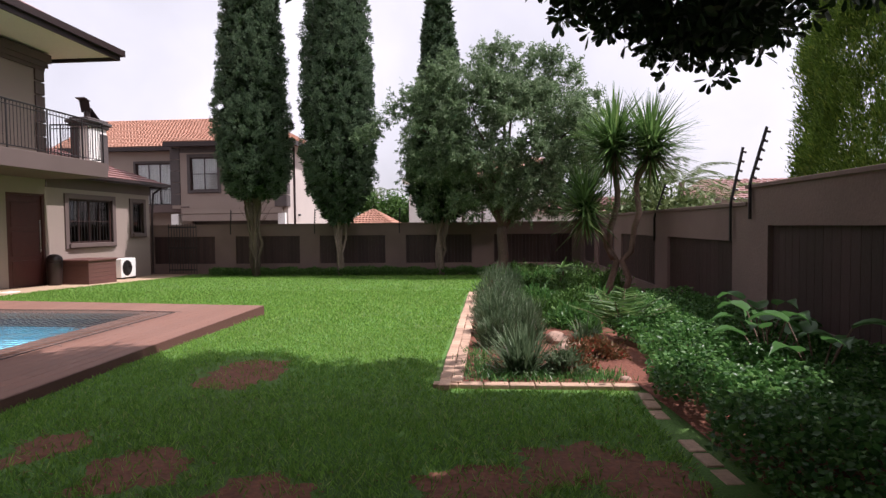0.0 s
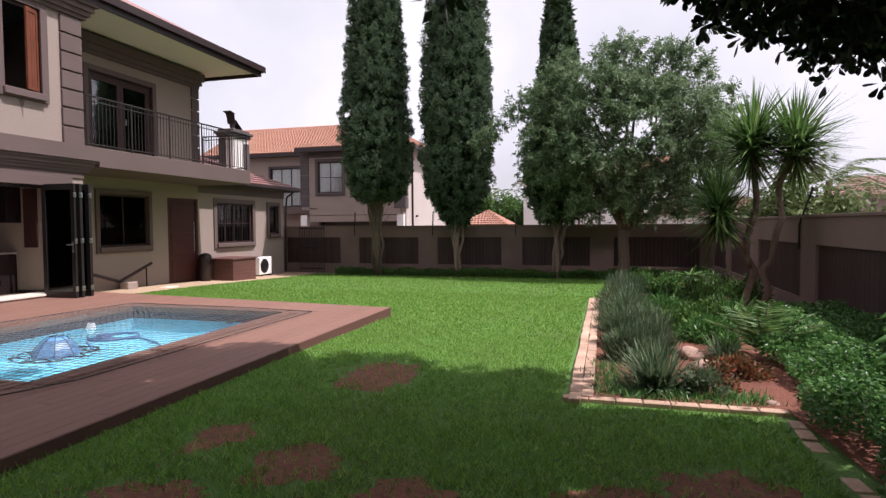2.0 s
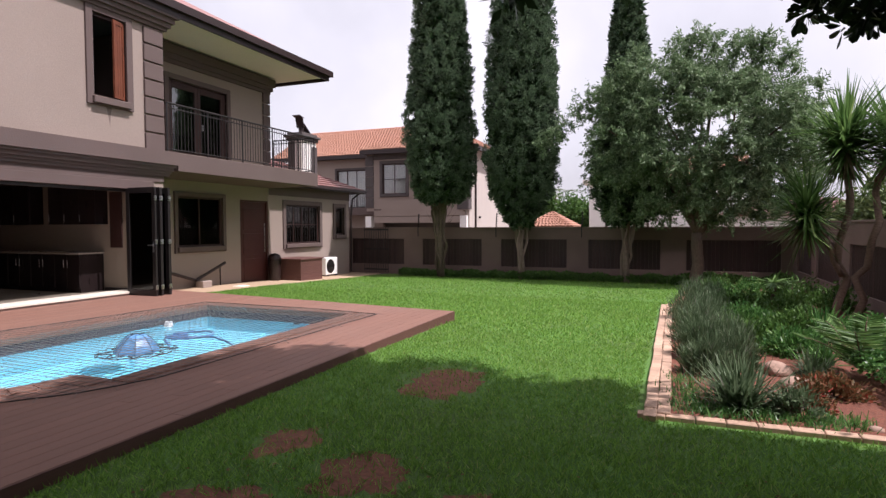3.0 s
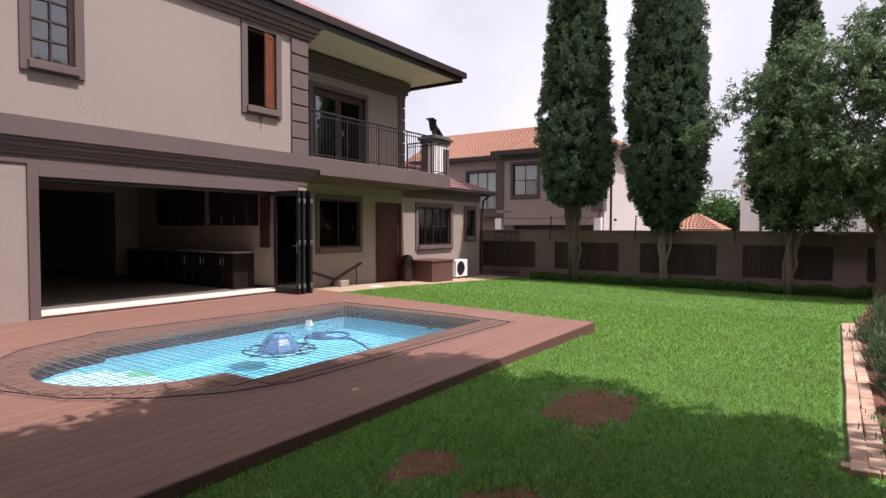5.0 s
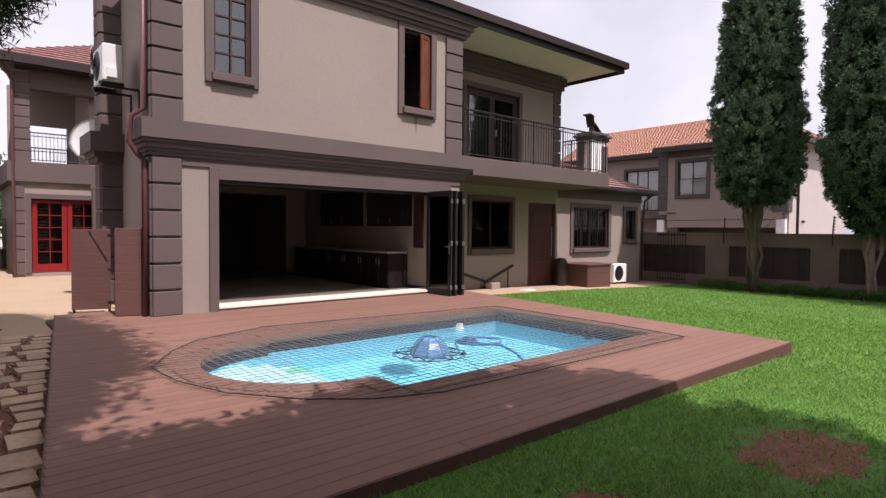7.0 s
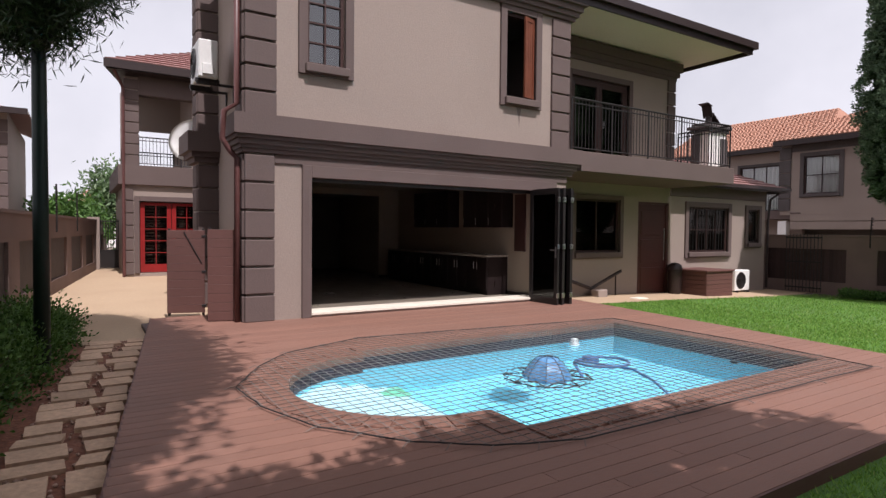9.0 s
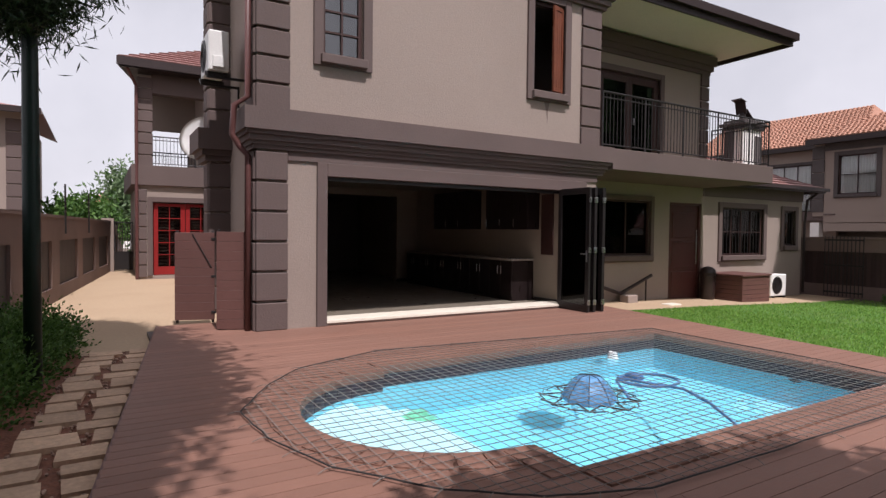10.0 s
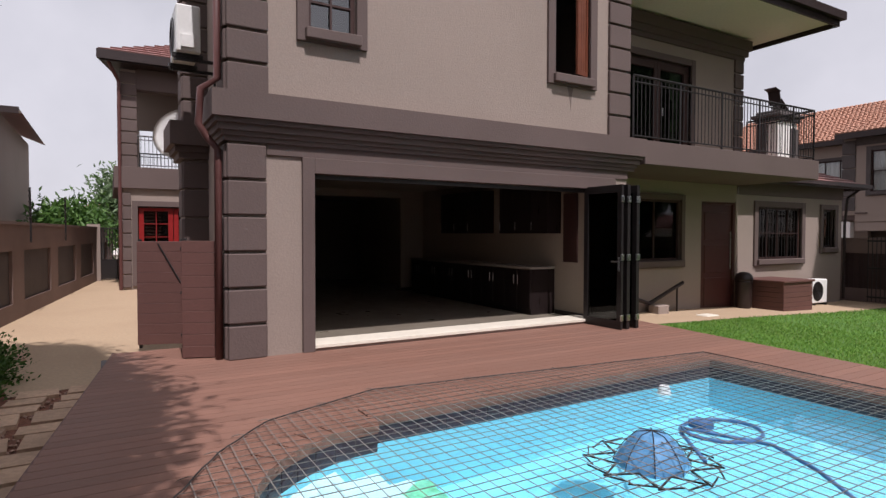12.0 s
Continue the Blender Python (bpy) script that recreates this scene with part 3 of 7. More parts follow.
def moulding(name, parent, path, steps, material=None):
    """A stepped band along a path of (x, y): steps of (out, z0, z1). Out is to the right of the way."""
    pts = [Vector((x, y, 0)) for x, y in path]
    for o, z0, z1 in steps:
        bm = bmesh.new()
        outer, inner = [], []
        for i, p in enumerate(pts):
            d0 = (pts[i] - pts[i - 1]).normalized() if i else None
            d1 = (pts[i + 1] - pts[i]).normalized() if i < len(pts) - 1 else None
            n0 = Vector((d0.y, -d0.x, 0)) if d0 else None
            n1 = Vector((d1.y, -d1.x, 0)) if d1 else None
            nn = (n0 + n1) / (1 + n0.dot(n1)) if n0 and n1 else (n0 or n1)
            outer.append(p + nn * o)
            inner.append(p - nn * 0.02)
        ring = [(v.x, v.y) for v in inner + outer[::-1]]
        prism(bm, ring, z0, z1)
        part(name, bm, material or TAUPE, parent)


def window(parent, axis, c, u0, u1, z0, z1, out, panes, surround=0.15, sill=True, glassy=None, frame_mat=None, back=True, depth=0.22, name="window", curtain=False, surround_mat=None):
    """A window in a wall plane: surround, frame with bars, panes and sill. out: +1 or -1, the way that it faces."""
    def B(name, m, a0, a1, b0, b1, d0, d1, label="", bevel=0.006, par=None):
        p, q = sorted((c + out * d0, c + out * d1))
        return block(name, m, par or win, *((p, q, a0, a1) if axis == "x" else (a0, a1, p, q)), b0, b1, bevel, label)

    win = None
    bm = bmesh.new()
    fw, fd = 0.055, 0.06
    frame_mat, trim = frame_mat or FRAMEM, surround_mat or TAUPE
    p, q = sorted((c - out * 0.12, c - out * 0.05))
    nx, nz = panes
    holes = []
    gw, gh = (u1 - u0 - 2 * fw) / nx, (z1 - z0 - 2 * fw) / nz
    bar = 0.028
    for i in range(nx):
        for j in range(nz):
            holes.append((u0 + fw + i * gw + (bar / 2 if i else 0), u0 + fw + (i + 1) * gw - (bar / 2 if i < nx - 1 else 0), z0 + fw + j * gh + (bar / 2 if j else 0), z0 + fw + (j + 1) * gh - (bar / 2 if j < nz - 1 else 0)))
    pierced(bm, axis, p, q, u0, u1, z0, z1, holes)
    win = part(name, bm, frame_mat, parent)
    for h in holes:
        pane = B("pane", glassy or DARKPANE, h[0], h[1], h[2], h[3], -0.088, -0.082, bevel=0)
        pane.visible_shadow = False
    if surround:
        s = surround
        low = z0 - 0.17 if sill else z0
        B("surround", trim, u0 - s, u0, low, z1 + s, -0.05, 0.05)
        B("surround", trim, u1, u1 + s, low, z1 + s, -0.05, 0.05)
        B("surround", trim, u0, u1, z1, z1 + s, -0.05, 0.047)
    if sill:
        B("surround", trim, u0, u1, z0 - 0.17, z0 - 0.02, -0.06, 0.047)
        B("sill", trim, u0 - 0.05, u1 + 0.05, z0 - 0.14, z0, -0.06, 0.12, bevel=0.012)
    if curtain:
        bm = bmesh.new()
        nfold = 26
        prev = None
        for k in range(nfold + 1):
            u = u0 + 0.05 + (u1 - u0 - 0.1) * k / nfold
            d = c - out * (0.15 + 0.03 * (k % 2))
            a, b = [bm.verts.new((d, u, z) if axis == "x" else (u, d, z)) for z in (z0, z1)]
            if prev:
                bm.faces.new((prev[0], a, b, prev[1]))
            prev = (a, b)
        part("curtain", bm, CURTAIN, win, "white net curtain")
    return win


W1 = (4.43, 5.08, 4.3, 6.02)
W2 = (8.51, 9.28, 4.3, 6.0)
OPEN = (4.5, 9.72, 0.2, 2.46)


def main_block():
    bm = bmesh.new()
    pierced(bm, "x", FX - 0.25, FX, 3.46, 10.2, -0.1, 3.0, [OPEN])
    pierced(bm, "x", FX - 0.25, FX, 3.46, 10.2, 3.0, 6.7, [W1, W2])
    wall = part("wall", bm, BEIGE, house, "smooth beige plaster front wall")
    bm = bmesh.new()
    pierced(bm, "x", -11.62, FX - 0.25, 3.46, 4.45, -0.1, 6.7, [])
    part("wall", bm, BEIGE, house)
    bm = bmesh.new()
    pierced(bm, "y", 3.66, 3.9, -14.2, -11.62, -0.1, 6.7, [])
    part("wall", bm, BEIGE, house)
    bm = bmesh.new()
    pierced(bm, "y", 9.95, 10.2, -12.9, FX - 0.25, -0.4, 6.7, [])
    part("wall", bm, BEIGE, house)
    # surround of the wide opening and the lintel
    bm = bmesh.new()
    bx(bm, FX - 0.05, FX + 0.05, 4.34, 4.5, 0.16, 2.66, 0.006)
    bx(bm, FX - 0.05, FX + 0.05, 4.5, 9.9, 2.46, 2.66, 0.006)
    bx(bm, FX - 0.05, FX + 0.05, 9.72, 9.9, 0.16, 2.46, 0.006)
    part("opening_surround", bm, TAUPE, house)
    block("frieze", TAUPE, house, FX - 0.02, FX + 0.03, 3.9, 10.2, 2.66, 2.86)
    quoins(house, "x", FX, 3.43, 3.89, 0.16, 2.8, 0.06, 6)
    quoins(house, "y", 3.46, -11.56, -11.1, 0.16, 2.8, -0.06, 6)
    quoins(house, "x", FX, 9.72, 10.23, 3.38, 6.12, 0.06, 7)
    quoins(house, "x", FX, 3.43, 3.92, 3.38, 6.12, 0.06, 7)
    quoins(house, "y", 3.46, -11.56, -11.1, 3.38, 6.12, -0.06, 7)
    path = [(-11.62, 3.66), (-11.62, 3.46), (FX, 3.46), (FX, 10.25), (-12.9, 10.25)]
    moulding("band", house, path, ((0.07, 2.8, 2.86), (0.1, 2.86, 2.92), (0.14, 2.92, 3.0), (0.22, 3.06, 3.37), (0.18, 3.0, 3.06)))
    moulding("cornice", house, path, ((0.08, 6.12, 6.2), (0.14, 6.2, 6.3), (0.2, 6.3, 6.42), (0.27, 6.42, 6.56)))
    w = window(house, "x", FX, *W1, 1, (2, 5), glassy=SKYPANE)
    w2 = window(house, "x", FX, *W2, 1, (1, 1), glassy=PANE)
    for o in list(w2.children):
        if o.name.startswith("pane"):
            bpy.data.objects.remove(o)
    # casement of w2: one leaf of two, pushed a little open into the sun
    turn = Matrix.Translation((FX - 0.02, W2[1] - 0.03, 0)) @ Matrix.Rotation(radians(16), 4, "Z")
    bm = bmesh.new()
    pierced(bm, "x", -0.02, 0.02, -0.32, 0.0, 4.34, 5.96, [(-0.27, -0.05, 4.42, 5.88)])
    bmesh.ops.transform(bm, matrix=turn, verts=bm.verts)
    leaf = part("casement", bm, TIMBER, w2, "red-brown timber casement standing ajar")
    for k in range(3):
        bm = bmesh.new()
        bx(bm, -0.008, 0.008, -0.268 + 0.073 * k, -0.198 + 0.073 * k, 4.42, 5.88, 0.003)
        bmesh.ops.transform(bm, matrix=turn, verts=bm.verts)
        part("board", bm, TIMBER, leaf)
    # rain drips under the sill
    bm = bmesh.new()
    y = W2[0] + 0.36
    bm.faces.new([bm.verts.new((FX + 0.004, u, z)) for u, z in ((y - 0.075, 4.13), (y + 0.06, 4.13), (y + 0.022, 3.98), (y + 0.012, 3.8), (y + 0.004, 3.72), (y - 0.012, 3.86), (y - 0.04, 4.0))])
    part("drip_stain", bm, STAIN, w2, "grey rain streak below the sill")


main_block()


def rooms():
    """The rooms behind the openings: floors, ceilings, inner walls."""
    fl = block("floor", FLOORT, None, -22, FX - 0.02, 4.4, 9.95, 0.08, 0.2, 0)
    tagged(fl, "cream tiled floor inside the house, darkened for indoor shade", "floor", kind="structure")
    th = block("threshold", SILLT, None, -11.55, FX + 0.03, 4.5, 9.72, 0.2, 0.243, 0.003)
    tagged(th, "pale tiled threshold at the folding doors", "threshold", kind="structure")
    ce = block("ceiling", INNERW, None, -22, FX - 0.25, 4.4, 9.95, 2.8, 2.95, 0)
    tagged(ce, "plain cream ceiling, darkened for indoor shade", "ceiling", kind="structure")
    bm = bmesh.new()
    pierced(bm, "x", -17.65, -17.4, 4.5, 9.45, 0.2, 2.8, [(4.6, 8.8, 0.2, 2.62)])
    tagged(finish("wall_inner", bm, INNERW), "cream inner wall with a wide dark doorway, darkened for indoor shade", "wall", kind="structure")
    # the far room's shade is painted on its back wall
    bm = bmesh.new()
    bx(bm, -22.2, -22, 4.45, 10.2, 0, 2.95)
    tagged(finish("wall_back", bm, PAINTSHADE), "wall of the room beyond, painted dark as shade", "wall", kind="structure")
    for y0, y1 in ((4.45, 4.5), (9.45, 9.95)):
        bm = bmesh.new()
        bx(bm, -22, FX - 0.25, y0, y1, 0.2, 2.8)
        tagged(finish("wall_side", bm, INNERW), "cream painted side wall of the kitchen, darkened for indoor shade", "wall", kind="structure")
    bm = bmesh.new()
    bx(bm, -17.4, -17.38, 8.8, 9.45, 0.2, 0.28)
    bx(bm, -12.1, -11.36, 9.43, 9.45, 0.2, 0.28)
    tagged(finish("baseboard", bm, CUPB), "dark skirting board", "baseboard", kind="structure")
    # upper rooms, seen through the panes; their shade is in the dark colour
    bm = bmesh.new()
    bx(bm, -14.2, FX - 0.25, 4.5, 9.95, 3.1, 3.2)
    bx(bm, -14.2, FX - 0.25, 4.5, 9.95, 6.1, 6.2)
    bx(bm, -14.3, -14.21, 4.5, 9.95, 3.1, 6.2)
    tagged(finish("wall_upper_room", bm, PAINTSHADE), "plastered upper room, painted dark as shade", "wall", kind="structure")


rooms()


def folding_door():
    """Five glazed leaves folded against the jamb."""
    for k in range(5):
        y = 9.24 + 0.105 * k
        x0, x1 = (-11.12, -10.3)
        bm = bmesh.new()
        turn = Matrix.Translation((x0, y, 0)) @ Matrix.Rotation(radians((3 if k % 2 else -3) + (4 if k == 0 else 0)), 4, "Z")
        pierced(bm, "y", -0.022, 0.022, 0.0, 0.82, 0.17, 2.48, [(0.09, 0.73, 0.3, 2.36)])
        bmesh.ops.transform(bm, matrix=turn, verts=bm.verts)
        leaf = part("folding_leaf", bm, ALU, house, "bronze aluminium glazed door leaf folded open")
        bm = bmesh.new()
        bx(bm, 0.09, 0.73, -0.004, 0.004, 0.3, 2.36)
        bmesh.ops.transform(bm, matrix=turn, verts=bm.verts)
        part("pane", bm, DARKPANE, leaf).visible_shadow = False
        for z in (0.35, 1.32, 2.25):
            bm = bmesh.new()
            bx(bm, 0.805, 0.835, -0.028, 0.028, z - 0.05, z + 0.05, 0.005)
            bmesh.ops.transform(bm, matrix=turn, verts=bm.verts)
            part("hinge", bm, STEEL, leaf)
        if k == 0:
            bm = bmesh.new()
            bx(bm, 0.755, 0.79, -0.035, -0.022, 1.1, 1.32, 0.004)
            bx(bm, 0.65, 0.775, -0.075, -0.055, 1.24, 1.262, 0.004)
            bx(bm, 0.76, 0.778, -0.06, -0.022, 1.24, 1.262)
            bmesh.ops.transform(bm, matrix=turn, verts=bm.verts)
            part("door_handle", bm, STEEL, leaf, "steel lever handle")
    block("door_track", ALU, house, FX - 0.14, FX - 0.06, 4.5, 9.72, 2.4, 2.46)


folding_door()

BX = -12.9


def balcony_part():
    """The recessed side: lower wall with door and windows, balcony slab, upper wall, deep eaves."""
    big, d, w3, w4 = (12.3, 14.02, 1.07, 2.5), (14.8, 16.17, -0.25, 2.5), (17.1, 19.2, 1.02, 2.42), (20.32, 21.0, 1.3, 2.42)
    bm = bmesh.new()
    pierced(bm, "x", BX - 0.25, BX, 10.2, 21.42, -0.6, 3.14, [big, d, w3, w4])
    pierced(bm, "y", 21.17, 21.42, -19, BX - 0.25, -0.6, 3.0, [])
    part("wall", bm, BEIGE, house, "beige plastered lower wall under the balcony")
    window(house, "x", BX, *big, 1, (2, 1), 0.12)
    window(house, "x", BX, *w3, 1, (4, 2), 0.16)
    window(house, "x", BX, *w4, 1, (1, 1), 0.14)
    for (u0, u1, z0, z1), n in ((w3, 14), (w4, 5)):
        for k in range(1, n):
            bm = bmesh.new()
            u = u0 + (u1 - u0) * k / n
            tube(bm, [(BX - 0.02, u, z0), (BX - 0.02, u, z1)], 0.008, 6)
            part("burglar_bar", bm, BLACK, house)
    # dark timber door
    dr = block("door", DOORM, house, BX - 0.12, BX - 0.06, d[0] + 0.08, d[1] - 0.08, d[2], d[3] - 0.06, label="dark brown solid door with a long steel handle")
    bm = bmesh.new()
    pierced(bm, "x", BX - 0.16, BX - 0.02, d[0], d[1], d[2], d[3], [(d[0] + 0.08, d[1] - 0.08, d[2], d[3] - 0.06)])
    part("door_frame", bm, DOORM, dr)
    for k in range(3):
        block("door_panel", DOORM, dr, BX - 0.07, BX - 0.045, d[0] + 0.2, d[1] - 0.2, d[2] + 0.15 + 0.82 * k, d[2] + 0.85 + 0.82 * k, 0.01)
    bm = bmesh.new()
    tube(bm, [(BX + 0.0, d[1] - 0.2, 0.8), (BX + 0.0, d[1] - 0.2, 1.75)], 0.014, 8)
    part("door_handle", bm, STEEL, dr, "long steel pull handle")
    # balcony slab with its band
    bm = bmesh.new()
    bx(bm, BX - 0.3, -10.92, 10.48, 16.2, 2.94, 3.36, 0.006)
    part("balcony_slab", bm, TAUPE, house, "taupe painted balcony slab")
    block("balcony_floor", FLOORT, house, BX - 0.2, -11.05, 10.4, 16.1, 3.36, 3.39, 0)
    block("frieze", TAUPE, house, BX - 0.02, BX + 0.03, 16.22, 21.44, 2.72, 3.1)
    # upper wall behind the balcony
    dd = (11.88, 14.05, 3.39, 5.62)
    bm = bmesh.new()
    pierced(bm, "x", -12.95, -12.7, 10.2, 16.0, 3.37, 6.7, [dd])
    pierced(bm, "y", 15.75, 16.0, -19, -12.95, 3.0, 6.7, [])
    part("wall", bm, BEIGE, house)
    quoins(house, "x", -12.7, 15.7, 16.05, 3.38, 6.1, 0.05, 7)
    quoins(house, "y", 16.0, -13.1, -12.68, 3.38, 6.1, 0.05, 7)
    moulding("cornice", house, [(-12.7, 10.3), (-12.7, 16.0), (-15, 16.0)], ((0.06, 6.02, 6.12), (0.12, 6.12, 6.26), (0.18, 6.26, 6.5)))
    bd = window(house, "x", -12.7, *dd, 1, (2, 1), 0.14, sill=False, glassy=SKYPANE, name="balcony_door", frame_mat=FRAMEM)
    for u0, u1, z0, z1 in ((11.94, 12.06, 3.45, 5.56), (12.86, 12.96, 3.45, 5.56), (12.97, 13.07, 3.45, 5.56), (13.87, 13.99, 3.45, 5.56), (12.06, 12.86, 5.42, 5.56), (13.07, 13.87, 5.42, 5.56), (12.06, 12.86, 3.45, 3.7), (13.07, 13.87, 3.45, 3.7)):
        block("door_rail" if u1 - u0 > 0.3 else "door_stile", FRAMEM, bd, -12.8, -12.74, u0, u1, z0, z1, 0.006)
    bm = bmesh.new()
    bx(bm, -12.74, -12.7, 13.1, 13.13, 4.38, 4.55, 0.004)
    part("door_handle", bm, STEEL, bd, "steel door handle")
    # bedroom and scullery shells, coloured dark in place of indoor shade
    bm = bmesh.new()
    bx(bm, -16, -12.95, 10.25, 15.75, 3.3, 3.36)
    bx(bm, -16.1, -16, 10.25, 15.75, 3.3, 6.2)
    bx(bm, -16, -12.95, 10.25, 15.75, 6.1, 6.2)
    tagged(finish("wall_bedroom", bm, PAINTSHADE), "plastered bedroom behind the balcony, painted dark as shade", "wall", kind="structure")
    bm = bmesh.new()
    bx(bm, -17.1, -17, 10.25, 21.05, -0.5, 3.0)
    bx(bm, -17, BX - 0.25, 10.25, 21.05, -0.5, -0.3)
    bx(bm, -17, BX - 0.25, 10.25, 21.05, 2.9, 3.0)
    tagged(finish("wall_scullery", bm, PAINTSHADE), "plastered scullery room, painted dark as shade", "wall", kind="structure")


balcony_part()


def railing(parent, pts, z0, z1, gap=0.105, name="railing", extra=None):
    """An iron railing along a path: posts, rails, balusters."""
    for z in (z0 + 0.08, z1 - 0.11, z1):
        bm = bmesh.new()
        tube(bm, [(x, y, z) for x, y in pts], 0.022 if z == z1 else 0.014, 8)
        part("rail", bm, BLACK, parent)
    for (xa, ya), (xb, yb) in zip(pts, pts[1:]):
        L = math.hypot(xb - xa, yb - ya)
        n = round(L / gap)
        for k in range(n + 1):
            bm = bmesh.new()
            x, y = xa + (xb - xa) * k / n, ya + (yb - ya) * k / n
            post = k in (0, n) or k % 12 == 0
            tube(bm, [(x, y, z0 if post else z0 + 0.08), (x, y, z1)], 0.02 if post else 0.008, 6)
            part("post" if post else "baluster", bm, BLACK, parent)


rl = thing("balcony_railing", "dark iron balcony railing with upright bars", "railing", (-11.05, 13.2, 3.37))
railing(rl, [(-11.0, 10.25), (-11.0, 16.12), (-12.6, 16.12)], 3.36, 4.5)


def eaves_and_roof():
    z = 6.56
    bm = bmesh.new()
    prism(bm, [(-10.88, 3.45), (-10.88, 16.7), (-20, 16.7), (-20, 4.6), (-13.55, 4.6), (-13.55, 3.45)], z, z + 0.03)
    part("soffit", bm, SOFFIT, house, "cream painted boarded soffit")
    moulding("fascia", house, [(-20, 4.6), (-13.6, 4.6), (-13.6, 3.42), (-10.85, 3.42), (-10.85, 16.75), (-20, 16.75)], ((0.03, z - 0.1, z + 0.2),), FASCIA)
    moulding("gutter", house, [(-20, 4.58), (-13.62, 4.58), (-13.62, 3.4), (-10.82, 3.4), (-10.82, 16.78), (-20, 16.78)], ((0.1, z + 0.04, z + 0.22),), FASCIA)
    bm = bmesh.new()
    v = [bm.verts.new(p) for p in ((-10.8, 3.35, z + 0.2), (-10.8, 16.8, z + 0.2), (-20, 16.8, z + 0.2), (-20, 4.5, z + 0.2), (-15.2, 7.5, z + 2.6), (-15.2, 12, z + 2.6), (-13.65, 4.5, z + 0.2), (-13.65, 3.35, z + 0.2))]
    for f in ((0, 1, 5, 4), (1, 2, 5), (2, 3, 4, 5), (3, 6, 4), (6, 7, 4), (7, 0, 4), (3, 2, 1, 0, 7, 6)):
        bm.faces.new([v[i] for i in f])
    part("roof", bm, MAROON_TILE, house, "maroon tiled hipped roof")


eaves_and_roof()


def tile_roof(parent, corners, material, course=0.33, width=0.3, lap=0.02, lift=0.06, flat=False):
    """Rows of tiles over a sloping quad: corners eave a, eave b, ridge b, ridge a. Each course is a stepped row of rounded tiles."""
    a, b, c, d = (Vector(p) for p in corners)
    up = ((d - a) + (c - b)) / 2
    rows = max(1, round(up.length / course))
    nrm = (b - a).cross(d - a).normalized()
    if nrm.z < 0:
        nrm = -nrm
    bm = bmesh.new()
    for r in range(rows):
        p0, p1 = a.lerp(d, r / rows), b.lerp(c, r / rows)
        q0, q1 = a.lerp(d, (r + 1.12) / rows), b.lerp(c, (r + 1.12) / rows)
        n = max(1, round((p1 - p0).length / width))
        for k in range(n):
            s0, s1 = k / n, (k + 1) / n
            lo = [p0.lerp(p1, s0), p0.lerp(p1, (s0 * 2 + s1) / 3), p0.lerp(p1, (s0 + 2 * s1) / 3), p0.lerp(p1, s1 - 0.03 / n)]
            hi = [q0.lerp(q1, s0), q0.lerp(q1, (s0 * 2 + s1) / 3), q0.lerp(q1, (s0 + 2 * s1) / 3), q0.lerp(q1, s1 - 0.03 / n)]
            hs = (0.03, 0.036, 0.036, 0.03) if flat else (0.02, 0.06, 0.06, 0.02)
            l = [bm.verts.new(v + nrm * (lift * 0.6 + h)) for v, h in zip(lo, hs)]
            h_ = [bm.verts.new(v + nrm * (h * 0.6)) for v, h in zip(hi, hs)]
            base = [bm.verts.new(v - nrm * 0.01) for v in (lo[0], lo[3])]
            for i in range(3):
                bm.faces.new((l[i], l[i + 1], h_[i + 1], h_[i]))
            bm.faces.new((base[0], base[1], l[3], l[2], l[1], l[0]))
    ob = part("roof_tiles", bm, material, parent)
    tagged(ob, kind="stuff")
    return ob


def low_roof():
    """The single-storey roof beyond the balcony."""
    ez = 3.14
    a, b, c, d = (-12.5, 16.22, ez), (-12.5, 22.0, ez), (-15.2, 19.6, ez + 1.15), (-15.2, 16.22, ez + 1.15)
    bm = bmesh.new()
    v = [bm.verts.new(p) for p in (a, b, c, d, (-18, 22.0, ez), (-18, 16.22, ez))]
    for f in ((0, 1, 2, 3), (1, 4, 2), (2, 4, 5, 3), (5, 4, 1, 0)):
        bm.faces.new([v[i] for i in f])
    part("low_roof", bm, MAROON_TILE, house, "maroon tiled low roof")
    tile_roof(house, (a, b, c, d), MAROON_TILE, 0.33, 0.34, flat=True)
    tile_roof(house, (b, (-18, 22.0, ez), c, c), MAROON_TILE, 0.33, 0.34, flat=True)
    moulding("fascia", house, [(-12.5, 16.22), (-12.5, 22.0), (-18, 22.0)], ((0.02, ez - 0.12, ez + 0.02),), FASCIA)
    moulding("gutter", house, [(-12.48, 16.22), (-12.48, 22.02), (-18, 22.02)], ((0.09, ez - 0.07, ez + 0.03),), FASCIA)
    bm = bmesh.new()
    tube(bm, [(-12.53, 21.8, ez - 0.05), (-12.8, 21.55, ez - 0.35), (-12.85, 21.5, 2.0), (-12.85, 21.5, -0.25)], 0.04, 8)
    part("downpipe", bm, FASCIA, house)


low_roof()


